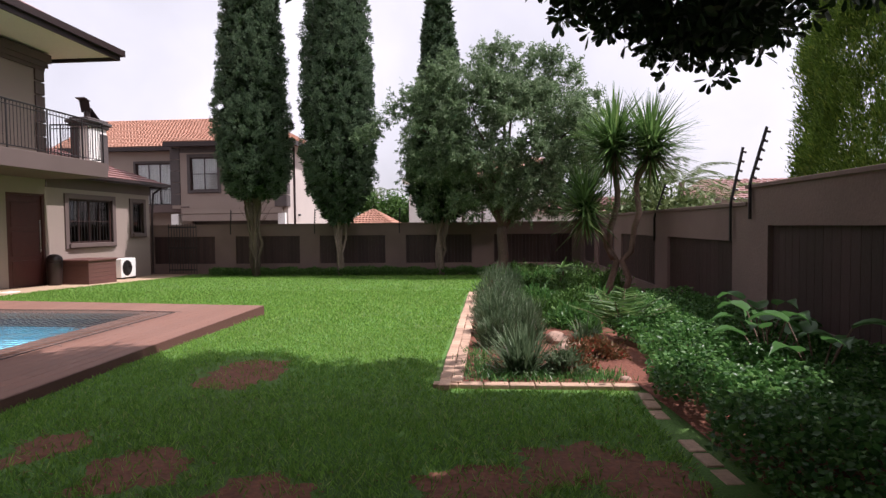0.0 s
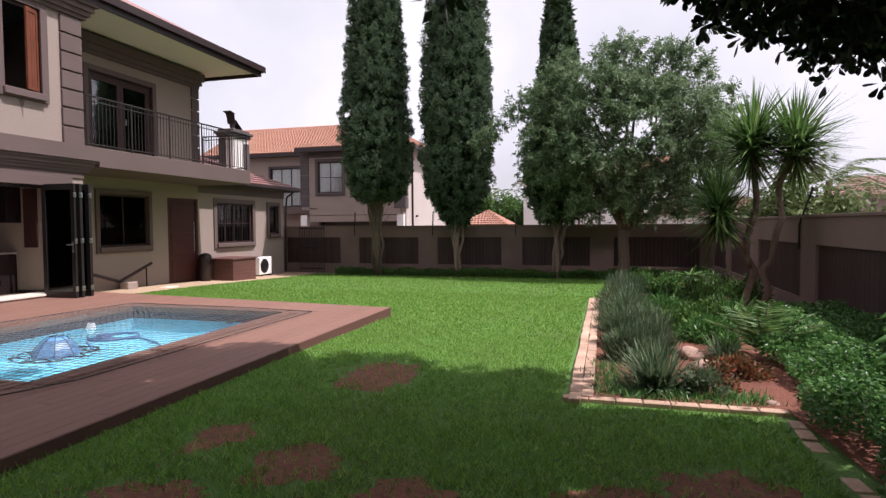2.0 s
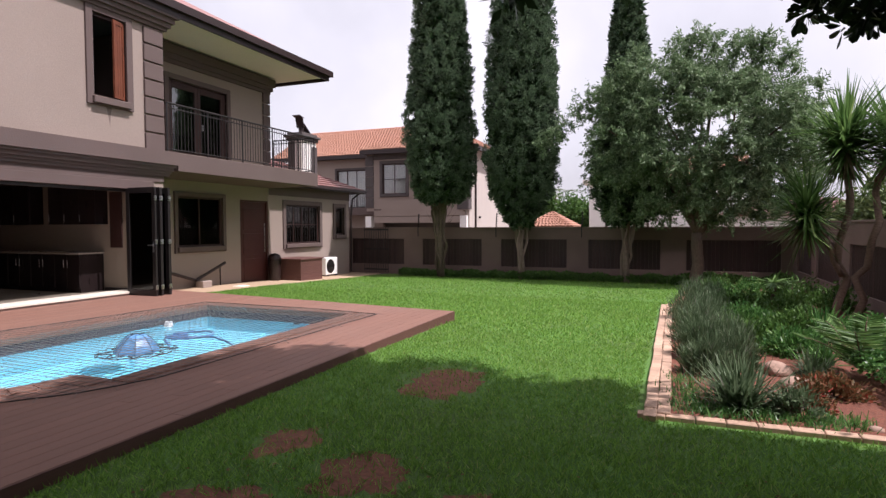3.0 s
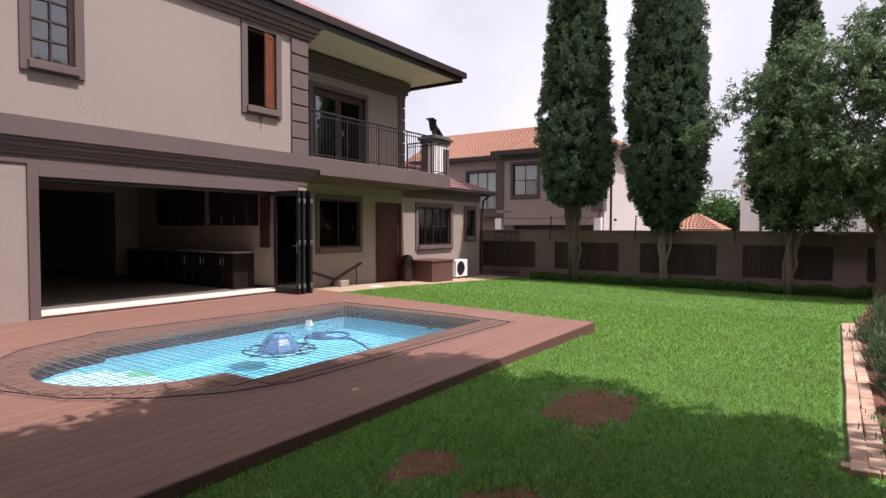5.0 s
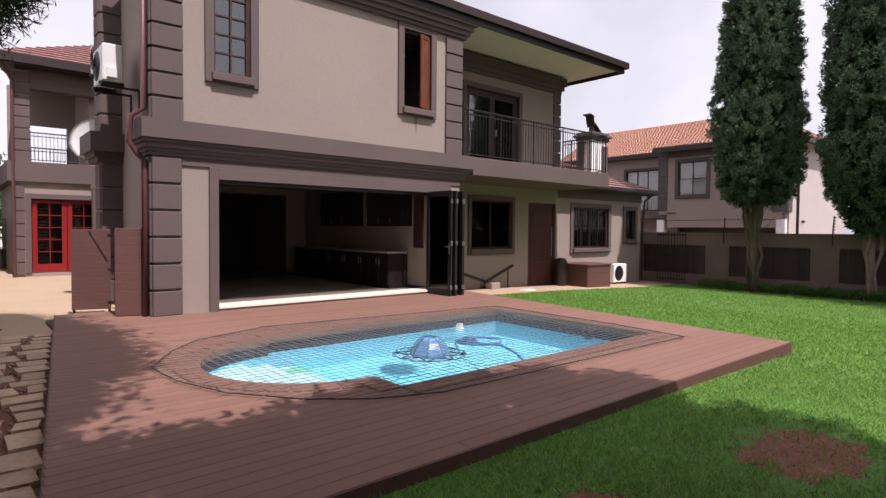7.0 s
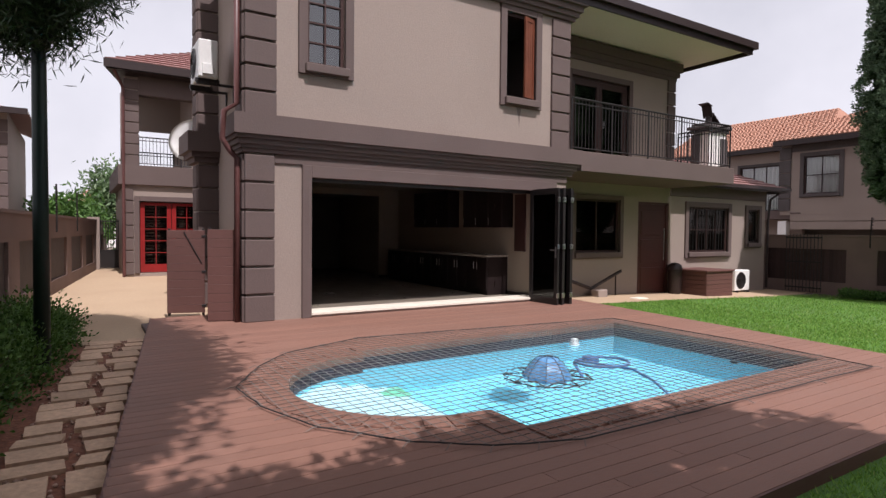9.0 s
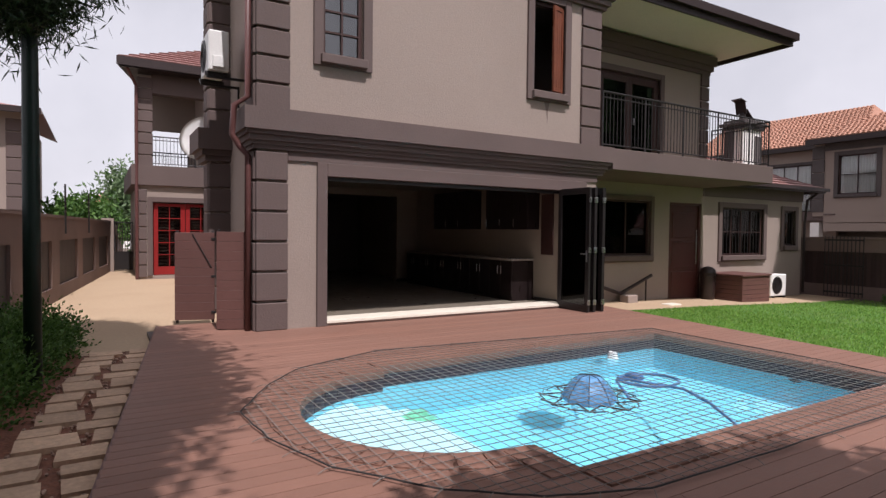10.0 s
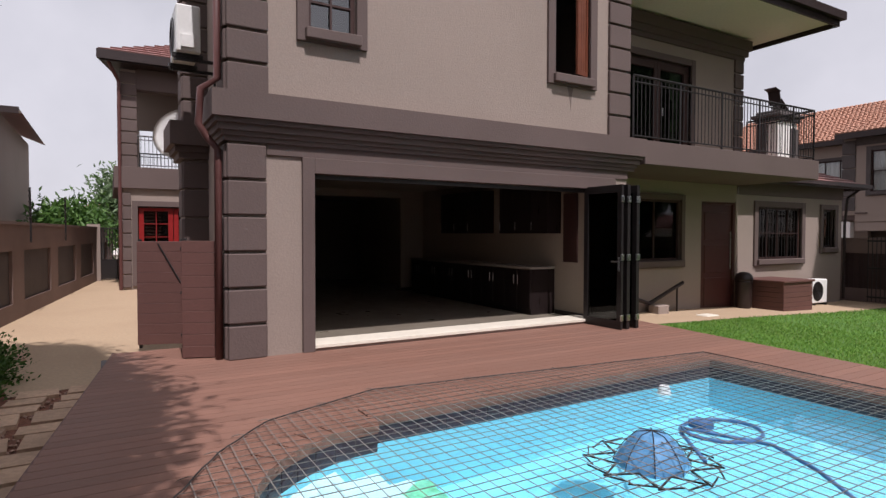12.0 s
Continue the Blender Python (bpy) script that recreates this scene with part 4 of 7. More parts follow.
def chimney():
    ch = thing("chimney", "white and slate-clad braai chimney with a metal cowl", "chimney", (-13.6, 19.2, 3.5))
    block("shaft", WHITEP, ch, -13.9, -13.3, 18.7, 19.65, 3.2, 5.05)
    block("cladding", TILEBAND, ch, -13.92, -13.62, 18.67, 18.7, 3.2, 4.9)
    block("cladding", TILEBAND, ch, -13.3, -13.27, 19.3, 19.67, 3.2, 4.75)
    block("cap", TILEBAND, ch, -13.97, -13.23, 18.63, 19.72, 4.93, 5.05, 0.015)
    block("cap", TILEBAND, ch, -14.04, -13.16, 18.56, 19.79, 5.05, 5.15, 0.02)
    block("cap", TILEBAND, ch, -13.95, -13.25, 18.66, 19.7, 5.16, 5.24, 0.02)
    bm = bmesh.new()
    tube(bm, [(-13.6, 19.1, 5.22), (-13.6, 19.1, 5.5)], 0.1, 10)
    part("flue", bm, FASCIA, ch)
    bm = bmesh.new()
    bx(bm, -0.17, 0.17, -0.28, 0.28, 0, 0.025, 0, Matrix.Translation((-13.6, 19.3, 5.42)) @ Matrix.Rotation(radians(-38), 4, "X"))
    bx(bm, -0.17, 0.17, -0.22, 0.2, 0, 0.025, 0, Matrix.Translation((-13.6, 19.0, 5.65)) @ Matrix.Rotation(radians(-75), 4, "X"))
    bx(bm, -0.17, 0.17, -0.14, 0.14, 0, 0.025, 0, Matrix.Translation((-13.6, 18.9, 5.85)) @ Matrix.Rotation(radians(-15), 4, "X"))
    part("cowl", bm, FASCIA, ch, "dark folded metal cowl")


chimney()

# ---- trees ----
PALEBARK = mat("pale_cypress_bark", (0.24, 0.175, 0.14), 0.9, 14, 0.35, 2, 0.4, 0.6, stretch=(4, 4, 0.4))
rng = np.random.default_rng(7)


def sphere_ways(n):
    w = rng.normal(size=(n, 3))
    return w / np.linalg.norm(w, axis=1, keepdims=True)


def limb(bm, a, b, r0, r1, sag=0.0, seed=0, n=5, sides=7):
    a, b = Vector(a), Vector(b)
    rnd = random.Random(seed)
    pts, rads = [], []
    L = (b - a).length
    for k in range(n + 1):
        t = k / n
        p = a.lerp(b, t) + Vector((rnd.uniform(-1, 1), rnd.uniform(-1, 1), rnd.uniform(-1, 1))) * L * 0.035 * (0 < k < n)
        p.z += sag * math.sin(math.pi * t)
        pts.append(p)
        rads.append(r0 + (r1 - r0) * t)
    tube(bm, pts, rads, sides)


def cypress(x, y, profile, n, label, bare=2.0, seed=1, stems=3, stem_bark=None):
    """A columnar cypress. profile: (height, radius) from the crown's foot to its tip."""
    t = thing("cypress_tree", label, "tree", (x, y, ground_z(x, y)), "cypresses along the wall")
    bm = bmesh.new()
    rnd = random.Random(seed)
    tube(bm, [(x + 0.03 * math.sin(k * 1.9 + seed), y, ground_z(x, y) - 0.05 + profile[-1][0] * 0.1 * k) for k in range(9)], [0.12 - 0.011 * k for k in range(9)], 12)
    for k in range(7):
        a = rnd.uniform(0, 6.28)
        limb(bm, (x, y, 0.5 + 0.25 * k), (x + 0.5 * math.cos(a), y + 0.5 * math.sin(a), bare + 0.7 + 0.2 * k), 0.07, 0.03, seed=seed + k, n=3, sides=6)
    part("trunk", bm, stem_bark or PALEBARK, t, "fluted grey-brown trunk", True)
    hs, rs = np.array([p[0] for p in profile]), np.array([p[1] for p in profile])
    # sprays of foliage: rounded tufts on an uneven shell, with dark gaps between them
    m = n // 11
    z = rng.uniform(hs[0], hs[-1], m * 3)
    keep = rng.uniform(0, rs.max(), m * 3) < np.interp(z, hs, rs) + 0.08
    z = z[keep][:m]
    m = len(z)
    a = rng.uniform(0, 2 * np.pi, m)
    lump = np.array([noise.noise((1.7 * math.cos(q) + seed * 5, 1.7 * math.sin(q), 0.9 * h)) for q, h in zip(a, z)])
    r = np.interp(z, hs, rs) * (0.93 + 0.16 * lump) * rng.uniform(0.8, 1.06, m)
    c = np.stack([x + r * np.cos(a), y + r * np.sin(a), z], 1)
    out = np.stack([np.cos(a), np.sin(a), np.full(m, 0.75)], 1)
    per = 46
    size = np.repeat(rng.uniform(0.6, 1.25, (m, 1)), per, 0)
    u = sphere_ways(m * per) * np.array([1, 1, 1.25])
    cc = np.repeat(c, per, 0) + u * 0.1 * size * rng.uniform(0.5, 1.0, (m * per, 1)) + np.repeat(out, per, 0) * 0.04
    ww = np.repeat(out, per, 0) * 0.8 + u + rng.normal(size=(m * per, 3)) * 0.25
    leaves("crown", cc, ww, rng.uniform(0.05, 0.115, m * per), rng.uniform(0.022, 0.045, m * per), CYPRESS, t, "dense dark green foliage in rounded tufts", "stuff")
    # the dark inside: the crown's own shade put into darker leaves
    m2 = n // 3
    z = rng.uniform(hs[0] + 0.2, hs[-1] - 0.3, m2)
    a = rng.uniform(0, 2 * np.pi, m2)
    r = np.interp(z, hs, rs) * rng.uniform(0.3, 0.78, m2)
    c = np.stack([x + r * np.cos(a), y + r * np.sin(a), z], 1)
    leaves("inner_foliage", c, sphere_ways(m2), 0.4, 0.2, DARKLEAF, t, "dark inner leaves, the crown's inner shade put into their colour", "stuff")
    # bare stems below the crown
    for k in range(stems):
        bm = bmesh.new()
        q = 2 * math.pi * k / stems + 0.4
        f = (x + 0.09 * math.cos(q), y + 0.09 * math.sin(q), ground_z(x, y) - 0.03)
        limb(bm, f, (x + 0.3 * math.cos(q), y + 0.25 * math.sin(q), hs[0] + 0.9), 0.055, 0.035, seed=seed * 7 + k, n=6, sides=8)
        part("stem", bm, stem_bark or PALEBARK, t, "", True)
    bm = bmesh.new()
    for k in range(34):
        q = rnd.uniform(0, 6.28)
        h = rnd.uniform(1.3, hs[0] + 0.3)
        limb(bm, (x, y, h), (x + rnd.uniform(0.3, 0.75) * math.cos(q), y + 0.5 * math.sin(q), h + rnd.uniform(0.5, 1.1)), 0.012, 0.004, seed=seed + 90 + k, n=3, sides=4)
    part("twigs", bm, BARK, t, "bare dead twigs")


cypress(-8.5, 20.9, [(2.45, 0.5), (2.75, 1.0), (3.3, 1.25), (4.2, 1.36), (6.0, 1.27), (8.5, 1.1), (10.3, 0.88), (12.5, 0.5), (13.4, 0.05)], 26000, "tall columnar cypress with dense dark green foliage", seed=3, stems=5, stem_bark=BARK)
cypress(-5.38, 21.1, [(1.55, 0.25), (2.1, 0.7), (3.0, 1.25), (4.2, 1.38), (6.5, 1.32), (9.5, 1.1), (11.5, 0.75), (13.6, 0.05)], 26000, "tall columnar cypress with a pale bare trunk foot", seed=9)
cypress(-1.65, 21.0, [(1.6, 0.5), (2.4, 1.0), (3.6, 1.05), (5.0, 0.85), (6.5, 0.72), (8.3, 0.5), (9.6, 0.3), (10.2, 0.03)], 15000, "slim pointed cypress behind a leafy tree", seed=14)


def leafy_tree():
    x, y = 0.6, 20.0
    g = ground_z(x, y)
    t = thing("garden_tree", "spreading tree with small grey-green leaves and a forked trunk", "tree", (x, y, g))
    bm = bmesh.new()
    limb(bm, (x, y, g - 0.05), (x - 0.05, y, 1.4), 0.2, 0.16, seed=2, sides=10)
    heads = [(-0.6, 0, 3.9), (0.9, 0.1, 3.6), (-1.9, -0.2, 4.3), (2.1, 0.2, 3.5), (0.1, 0.3, 5.6), (1.2, -0.2, 5.5), (-3.0, -0.1, 4.9), (2.6, 0, 4.9), (-1.0, 0, 5.2), (-0.2, -0.5, 4.2), (0.6, 0.4, 6.5)]
    for k, (dx, dy, z) in enumerate(heads):
        tip = (x + dx, y + dy, z)
        fork = (x + dx * 0.3, y + dy * 0.3, 1.4 + (z - 1.4) * 0.45)
        limb(bm, (x, y, 1.35), fork, 0.1, 0.06, seed=k)
        limb(bm, fork, tip, 0.06, 0.02, seed=k + 40)
    part("trunk", bm, BARK, t, "dark forked trunk and limbs", True)
    n = 500
    c = []
    while len(c) < n:
        u = sphere_ways(1)[0] * rng.uniform(0.35, 1.0) ** 0.6
        p = np.array([x + 3.75 * u[0], y + 1.8 * u[1], 4.4 + 3.2 * u[2]])
        wob = noise.noise((p[0] * 0.75, p[2] * 0.75, 3.3))
        if wob > -0.5 and p[2] > 1.7 + 0.1 * abs(p[0] - x):
            c.append(p)
    c += [np.array([x - 3.3 - 0.25 * k, y - 0.2, 5.6 - 0.22 * k + 0.3 * rng.uniform()]) for k in range(7)]
    c += [np.array([x - 3.0 + 0.4 * k, y - 0.3, 5.2 + 0.2 * rng.normal()]) for k in range(7)]
    c = np.array(c)
    # each clump is a few drooping sprays of narrow leaves
    sprays, per = 9, 30
    m = len(c) * sprays
    root = np.repeat(c, sprays, 0)
    way = sphere_ways(m) + np.array([0, 0, 0.25])
    reach = rng.uniform(0.25, 0.6, (m, 1))
    f = rng.uniform(0.1, 1.0, (m * per, 1))
    W, R = np.repeat(way, per, 0), np.repeat(reach, per, 0)
    cc = np.repeat(root, per, 0) + W * R * f - np.array([0, 0, 1.0]) * 0.3 * f * f * R + rng.normal(size=(m * per, 3)) * 0.035
    ww = W * 0.6 + rng.normal(size=cc.shape) * 0.6 + np.array([0, 0, -0.45])
    leaves("crown", cc, ww, rng.uniform(0.09, 0.16, len(cc)), rng.uniform(0.03, 0.052, len(cc)), GREYLEAF, t, "dense crown of small grey-green leaves in drooping sprays", "stuff")


leafy_tree()


def round_leaves(name, c, w, length, width, material, parent, label):
    """Broad blunt leaves: each a cupped fan of six edge points."""
    n = len(c)
    w = w / np.linalg.norm(w, axis=1, keepdims=True)
    side = np.cross(w, rng.normal(size=(n, 3)))
    side /= np.maximum(np.linalg.norm(side, axis=1, keepdims=True), 1e-6)
    up = np.cross(side, w)
    L, W = length[:, None], width[:, None]
    rows = [c] + [c + w * L * f + side * W * s + up * W * 0.2 * abs(s) for f, s in ((0.4, -0.36), (0.78, -0.5), (1.0, -0.18), (1.0, 0.18), (0.78, 0.5), (0.4, 0.36))]
    v = np.stack(rows, 1).reshape(-1, 3)
    idx = (7 * np.arange(n)[:, None, None] + np.array([[0, 1, 2, 3], [0, 3, 4, 4], [0, 4, 5, 6]])).reshape(-1, 4).tolist()
    me = bpy.data.meshes.new(name)
    me.from_pydata(v.tolist(), [], [f if f[2] != f[3] else f[:3] for f in idx])
    me.materials.append(material)
    ob = new(name, me)
    ob.parent = parent
    ob.matrix_parent_inverse = Matrix.Translation(-world_at(parent))
    tagged(ob, label, kind="stuff")


def shade_tree():
    """The broad evergreen that hangs over the near lawn."""
    x, y = 2.9, 0.4
    t = thing("evergreen_tree", "broad dark evergreen with leathery leaves, overhanging the lawn", "tree", (x, y, 0))
    bm = bmesh.new()
    limb(bm, (x, y, -0.05), (x - 0.1, y, 2.6), 0.2, 0.16, seed=5, sides=10)
    tips = []
    for k in range(12):
        a = 2 * math.pi * k / 12
        tip = (x + 3.4 * math.cos(a) - 0.6, y + 1.2 + 3.6 * math.sin(a), 4.6 + 0.5 * (k % 3))
        limb(bm, (x - 0.1, y, 2.5), tip, 0.1, 0.02, 0.3, seed=k, n=6)
    limb(bm, (x - 0.1, y, 2.5), (2.0, 4.4, 3.5), 0.08, 0.02, 0.3, seed=31, n=6)
    limb(bm, (x - 0.1, y, 2.5), (3.4, 5.0, 3.5), 0.08, 0.02, 0.3, seed=32, n=6)
    # limbs for the added, unseen boughs at the back
    for k in range(7):
        limb(bm, (x - 0.1, y, 2.4), (-4.0 + 1.2 * k, -3.2 + 0.5 * (k % 2), 3.2 + 0.5 * (k % 3)), 0.09, 0.02, 0.7, seed=60 + k, n=7)
    part("trunk", bm, BARK, t, "smooth grey trunk and spreading limbs", True)
    roofing = c = []
    while len(c) < 1900:
        h = rng.uniform(4.1, 6.3)
        s = rng.uniform(-5.3, 3.6)
        p = np.array([s + 0.575 * h, rng.uniform(-3.5, 6.0), h])
        d = ((s + 0.9) / 4.5) ** 4 + ((p[1] - 1.2) / 4.9) ** 4
        if s > -0.45 and p[1] > 4.7 or s > 1.1 and p[1] > 3.9:
            continue
        if d < 1 and noise.noise((p[0] * 0.8, p[1] * 0.8, 1.7)) > -0.95:
            c.append(p)
    # unseen boughs that droop behind the path, added to keep skylight off the lawn
    while len(c) < 2700:
        p = np.array([rng.uniform(-4.5, 3.4), rng.uniform(-4.6, -1.6), rng.uniform(1.2, 5.0)])
        if noise.noise((p[0] * 0.6, p[1] * 0.6, p[2] * 0.6)) > -0.25:
            c.append(p)
    # the low fringe, seen against the sky
    fringe = []
    for k in range(260):
        s = rng.uniform()
        px = 0.75 + 3.2 * s
        low = 3.14 - 0.42 * math.exp(-((px - 2.05) / 0.3) ** 2) - 0.22 * math.exp(-((px - 1.5) / 0.5) ** 2) + 0.16 * max(0, px - 2.3)
        fringe.append(np.array([px, 4.65 + 0.9 * rng.uniform() + 0.1 * s, low + rng.uniform() ** 2 * 1.1 + 0.24]))
    head = np.array([-0.05, 0.0, 1.6])
    c = head + 0.87 * (np.array(fringe) - head)
    n = len(c) * 60
    dirs = sphere_ways(n) + np.array([0, 0, -0.3])
    cc = np.repeat(c, 60, 0) + np.repeat(rng.normal(size=(len(c) * 6, 3)) * 0.1, 10, 0) + dirs * 0.03
    round_leaves("low_branch", cc, dirs, rng.uniform(0.07, 0.11, n), rng.uniform(0.035, 0.05, n), DARKLEAF, t, "dark leathery leaves in rosettes")
    c = np.array(roofing)
    per = 75
    big = 1.55
    n = len(c) * per
    dirs = sphere_ways(n) + np.array([0, 0, -0.25])
    dirs /= np.linalg.norm(dirs, axis=1, keepdims=True)
    cc = np.repeat(c, per, 0) + dirs * rng.uniform(0.02, 0.2, (n, 1)) + np.repeat(rng.normal(size=(len(c) * 5, 3)) * 0.13, per // 5, 0)
    leaves("crown", cc, dirs, rng.uniform(0.085, 0.14, n) * big, rng.uniform(0.045, 0.07, n) * big, DARKLEAF, t, "dark leathery foliage in rosettes", "stuff", fold=0.1)


shade_tree()


def feathery_tree(x, y, z0, z1, r, n, leafy, label, pole=False, name="feathery_tree", seed=0, clumps=70, foot=None):
    t = thing(name, label, "tree", (x, y, 0))
    bm = bmesh.new()
    rx, ry = r if isinstance(r, tuple) else (r, r)
    if pole:
        tube(bm, [(x, y, -0.05), (x + 0.01, y, 1.8), (x, y, z0 + 0.3), (x, y, z0 + 2.2)], [0.082, 0.077, 0.07, 0.04], 12)
    else:
        limb(bm, foot, (x, y, z0 + 0.3), 0.14, 0.07, seed=seed, sides=10)
    for k in range(10):
        a = 2 * math.pi * k / 10
        limb(bm, (x, y, z0), (x + 0.8 * rx * math.cos(a), y + 0.8 * ry * math.sin(a), z0 + (z1 - z0) * (0.3 + 0.06 * k)), 0.04, 0.01, seed=k + seed)
    part("trunk", bm, GREENPOLE if pole else BARK, t, "dark green slender trunk" if pole else "", True)
    u = sphere_ways(clumps) * rng.uniform(0.5, 1.0, (clumps, 1))
    c = np.array([x, y, (z0 + z1) / 2]) + u * np.array([rx, ry, (z1 - z0) / 2])
    per = n // clumps
    cc = np.repeat(c, per, 0) + rng.normal(size=(clumps * per, 3)) * (0.15 if pole else 0.3)
    leaves("crown", cc, rng.normal(size=cc.shape) + np.array([0, 0, -0.2]), 0.15 if pole else 0.22, 0.018 if pole else 0.085, leafy, t, "fine dark foliage", "stuff")


feathery_tree(-9.6, 0.92, 3.45, 7.4, 0.8, 84000, DARKLEAF, "young tree with a dark green pole-like trunk and fine foliage", True, clumps=190)
feathery_tree(-5.9, 0.66, 5.4, 7.8, (4.1, 1.35), 110000, DARKLEAF, "tall tree that shades the end of the deck", seed=5, name="feathery_tree", clumps=280, foot=(-5.2, -0.55, -0.05))


def spiky_head(centre, r, n, up=0.35, down=True):
    w = sphere_ways(n)
    w[:, 2] = np.abs(w[:, 2]) * rng.choice([1, 1, -0.3, -0.7], n) + up * 0.4
    w /= np.linalg.norm(w, axis=1, keepdims=True)
    return np.array(centre) + w * 0.05 - np.array([0, 0, 1]) * rng.uniform(0, 0.55, (n, 1)), w, rng.uniform(0.7, 1.05, n) * r


def blades(name, cs, ws, ls, width, material, parent, label, bend=0.25, segs=3):
    """Long strap leaves that bend, each of a few quads."""
    n = len(cs)
    side = np.cross(ws, np.array([0, 0, 1.0]) + rng.normal(size=(n, 3)) * 0.15)
    side /= np.maximum(np.linalg.norm(side, axis=1, keepdims=True), 1e-6)
    ls = np.broadcast_to(ls, n)[:, None]
    rows = []
    for s in range(segs + 1):
        f = s / segs
        p = cs + ws * ls * f - np.array([0, 0, 1.0]) * (bend * f * f) * ls * (1 - np.abs(ws[:, 2:3]) * 0.8)
        wd = width * (1 - f ** 1.5) * 0.5 + 0.0015
        rows += [p - side * wd, p + side * wd]
    v = np.stack(rows, 1).reshape(-1, 3)
    k = 2 * (segs + 1)
    faces = np.array([[2 * s, 2 * s + 1, 2 * s + 3, 2 * s + 2] for s in range(segs)])
    idx = (k * np.arange(n)[:, None, None] + faces).reshape(-1, 4)
    me = bpy.data.meshes.new(name)
    me.from_pydata(v.tolist(), [], idx.tolist())
    me.materials.append(material)
    ob = new(name, me)
    ob.parent = parent
    ob.matrix_parent_inverse = Matrix.Translation(-world_at(parent))
    tagged(ob, label, kind="stuff")
    return ob


def yucca():
    x, y = 2.62, 12.0
    g = ground_z(x, y)
    t = thing("yucca_tree", "three-headed yucca with spiky green rosettes on bare stems", "tree", (x, y, g))
    stems = [((2.58, 12.0, g - 0.05), (2.6, 12.0, 3.3), 0.07, 0.055), ((2.75, 11.95, g - 0.05), (3.3, 12.0, 3.25), 0.065, 0.05), ((2.58, 12.0, 0.75), (2.05, 11.9, 1.95), 0.05, 0.05)]
    for k, (a, b, r0, r1) in enumerate(stems):
        bm = bmesh.new()
        limb(bm, a, b, r0, r1, seed=k + 4, n=9, sides=9)
        part("stem", bm, YUCCABARK, t, "ringed bare stem", True)
    for k, (cx, cy, cz, r, n) in enumerate(((2.6, 12.0, 3.3, 1.05, 560), (3.32, 12.0, 3.25, 1.05, 560), (2.03, 11.9, 2.05, 0.88, 430))):
        c, w, l = spiky_head((cx, cy, cz), r, n)
        blades("rosette", c, w, l, 0.048, YUCCA, t, "spiky green rosette", 0.08)
        m = 70
        w = sphere_ways(m)
        w[:, 2] = -np.abs(w[:, 2]) - 0.5
        w /= np.linalg.norm(w, axis=1, keepdims=True)
        blades("dry_skirt", np.array([cx, cy, cz - 0.35]) + w * 0.05, w, rng.uniform(0.4, 0.7, m), 0.045, DRYLEAF, t, "hanging dead leaves", 0.1)


yucca()


def palm(x, y, top, r, fronds, label):
    t = thing("palm_tree", label, "palm", (x, y, ground_z(x, y)))
    bm = bmesh.new()
    limb(bm, (x, y, -0.4), (x, y, top), 0.16, 0.12, sides=9)
    part("trunk", bm, BARK, t, "", True)
    cs, ws = [], []
    for k in range(fronds):
        a, e = 2 * math.pi * k / fronds * 1.618 * 3, 0.2 + 1.0 * ((k * 7) % fronds) / fronds
        for s in range(26):
            f = (s + 2) / 28
            d = r * f
            p = np.array([x + d * math.cos(a) * math.cos(e * (1 - 0.3 * f)), y + d * math.sin(a) * math.cos(e * (1 - 0.3 * f)), top + d * math.sin(e) - 0.55 * r * f * f])
            for q in (-1, 1):
                cs.append(p)
                ws.append([-q * math.sin(a) + 0.6 * math.cos(a), q * math.cos(a) + 0.6 * math.sin(a), -0.35])
    cs, ws = np.array(cs), np.array(ws)
    leaves("fronds", cs, ws, 0.32 * r / 2, 0.035, PALMLEAF, t, "feathery arching fronds", "stuff")


palm(8.3, 25.5, 3.2, 2.6, 18, "feathery palm beyond the boundary wall")
palm(10.6, 27.5, 2.6, 2.4, 16, "feathery palm beyond the boundary wall")
palm(-9.6, 50, 4.2, 3.0, 14, "distant palm beyond the neighbouring roofs")


def conifer():
    x, y = 8.35, 12.2
    t = thing("conifer_tree", "golden-green conifer rising behind the boundary wall", "tree", (x, y, 0))
    bm = bmesh.new()
    limb(bm, (x, y, -0.1), (x, y, 7.5), 0.2, 0.04, sides=8)
    part("trunk", bm, BARK, t, "", True)
    m = 5200
    z = rng.uniform(0.6, 9.0, m)
    a = rng.uniform(0, 2 * np.pi, m)
    lump = np.array([noise.noise((2.4 * math.cos(q), 2.4 * math.sin(q), 0.9 * h)) for q, h in zip(a, z)])
    r = np.interp(z, [0.6, 2.5, 5, 9], [1.95, 1.95, 1.8, 0.9]) * (0.94 + 0.2 * lump) * rng.uniform(0.82, 1.05, m)
    c = np.stack([x + r * np.cos(a), y + r * np.sin(a), z], 1)
    out = np.stack([np.cos(a) * 0.7, np.sin(a) * 0.7, np.full(m, 1.0)], 1)
    per = 32
    cc = np.repeat(c, per, 0) + rng.normal(size=(m * per, 3)) * np.array([0.07, 0.07, 0.12])
    leaves("crown", cc, np.repeat(out, per, 0) + rng.normal(size=(m * per, 3)) * 0.45, rng.uniform(0.08, 0.15, m * per), 0.03, CONIFER, t, "feathery golden-green foliage", "stuff")


conifer()


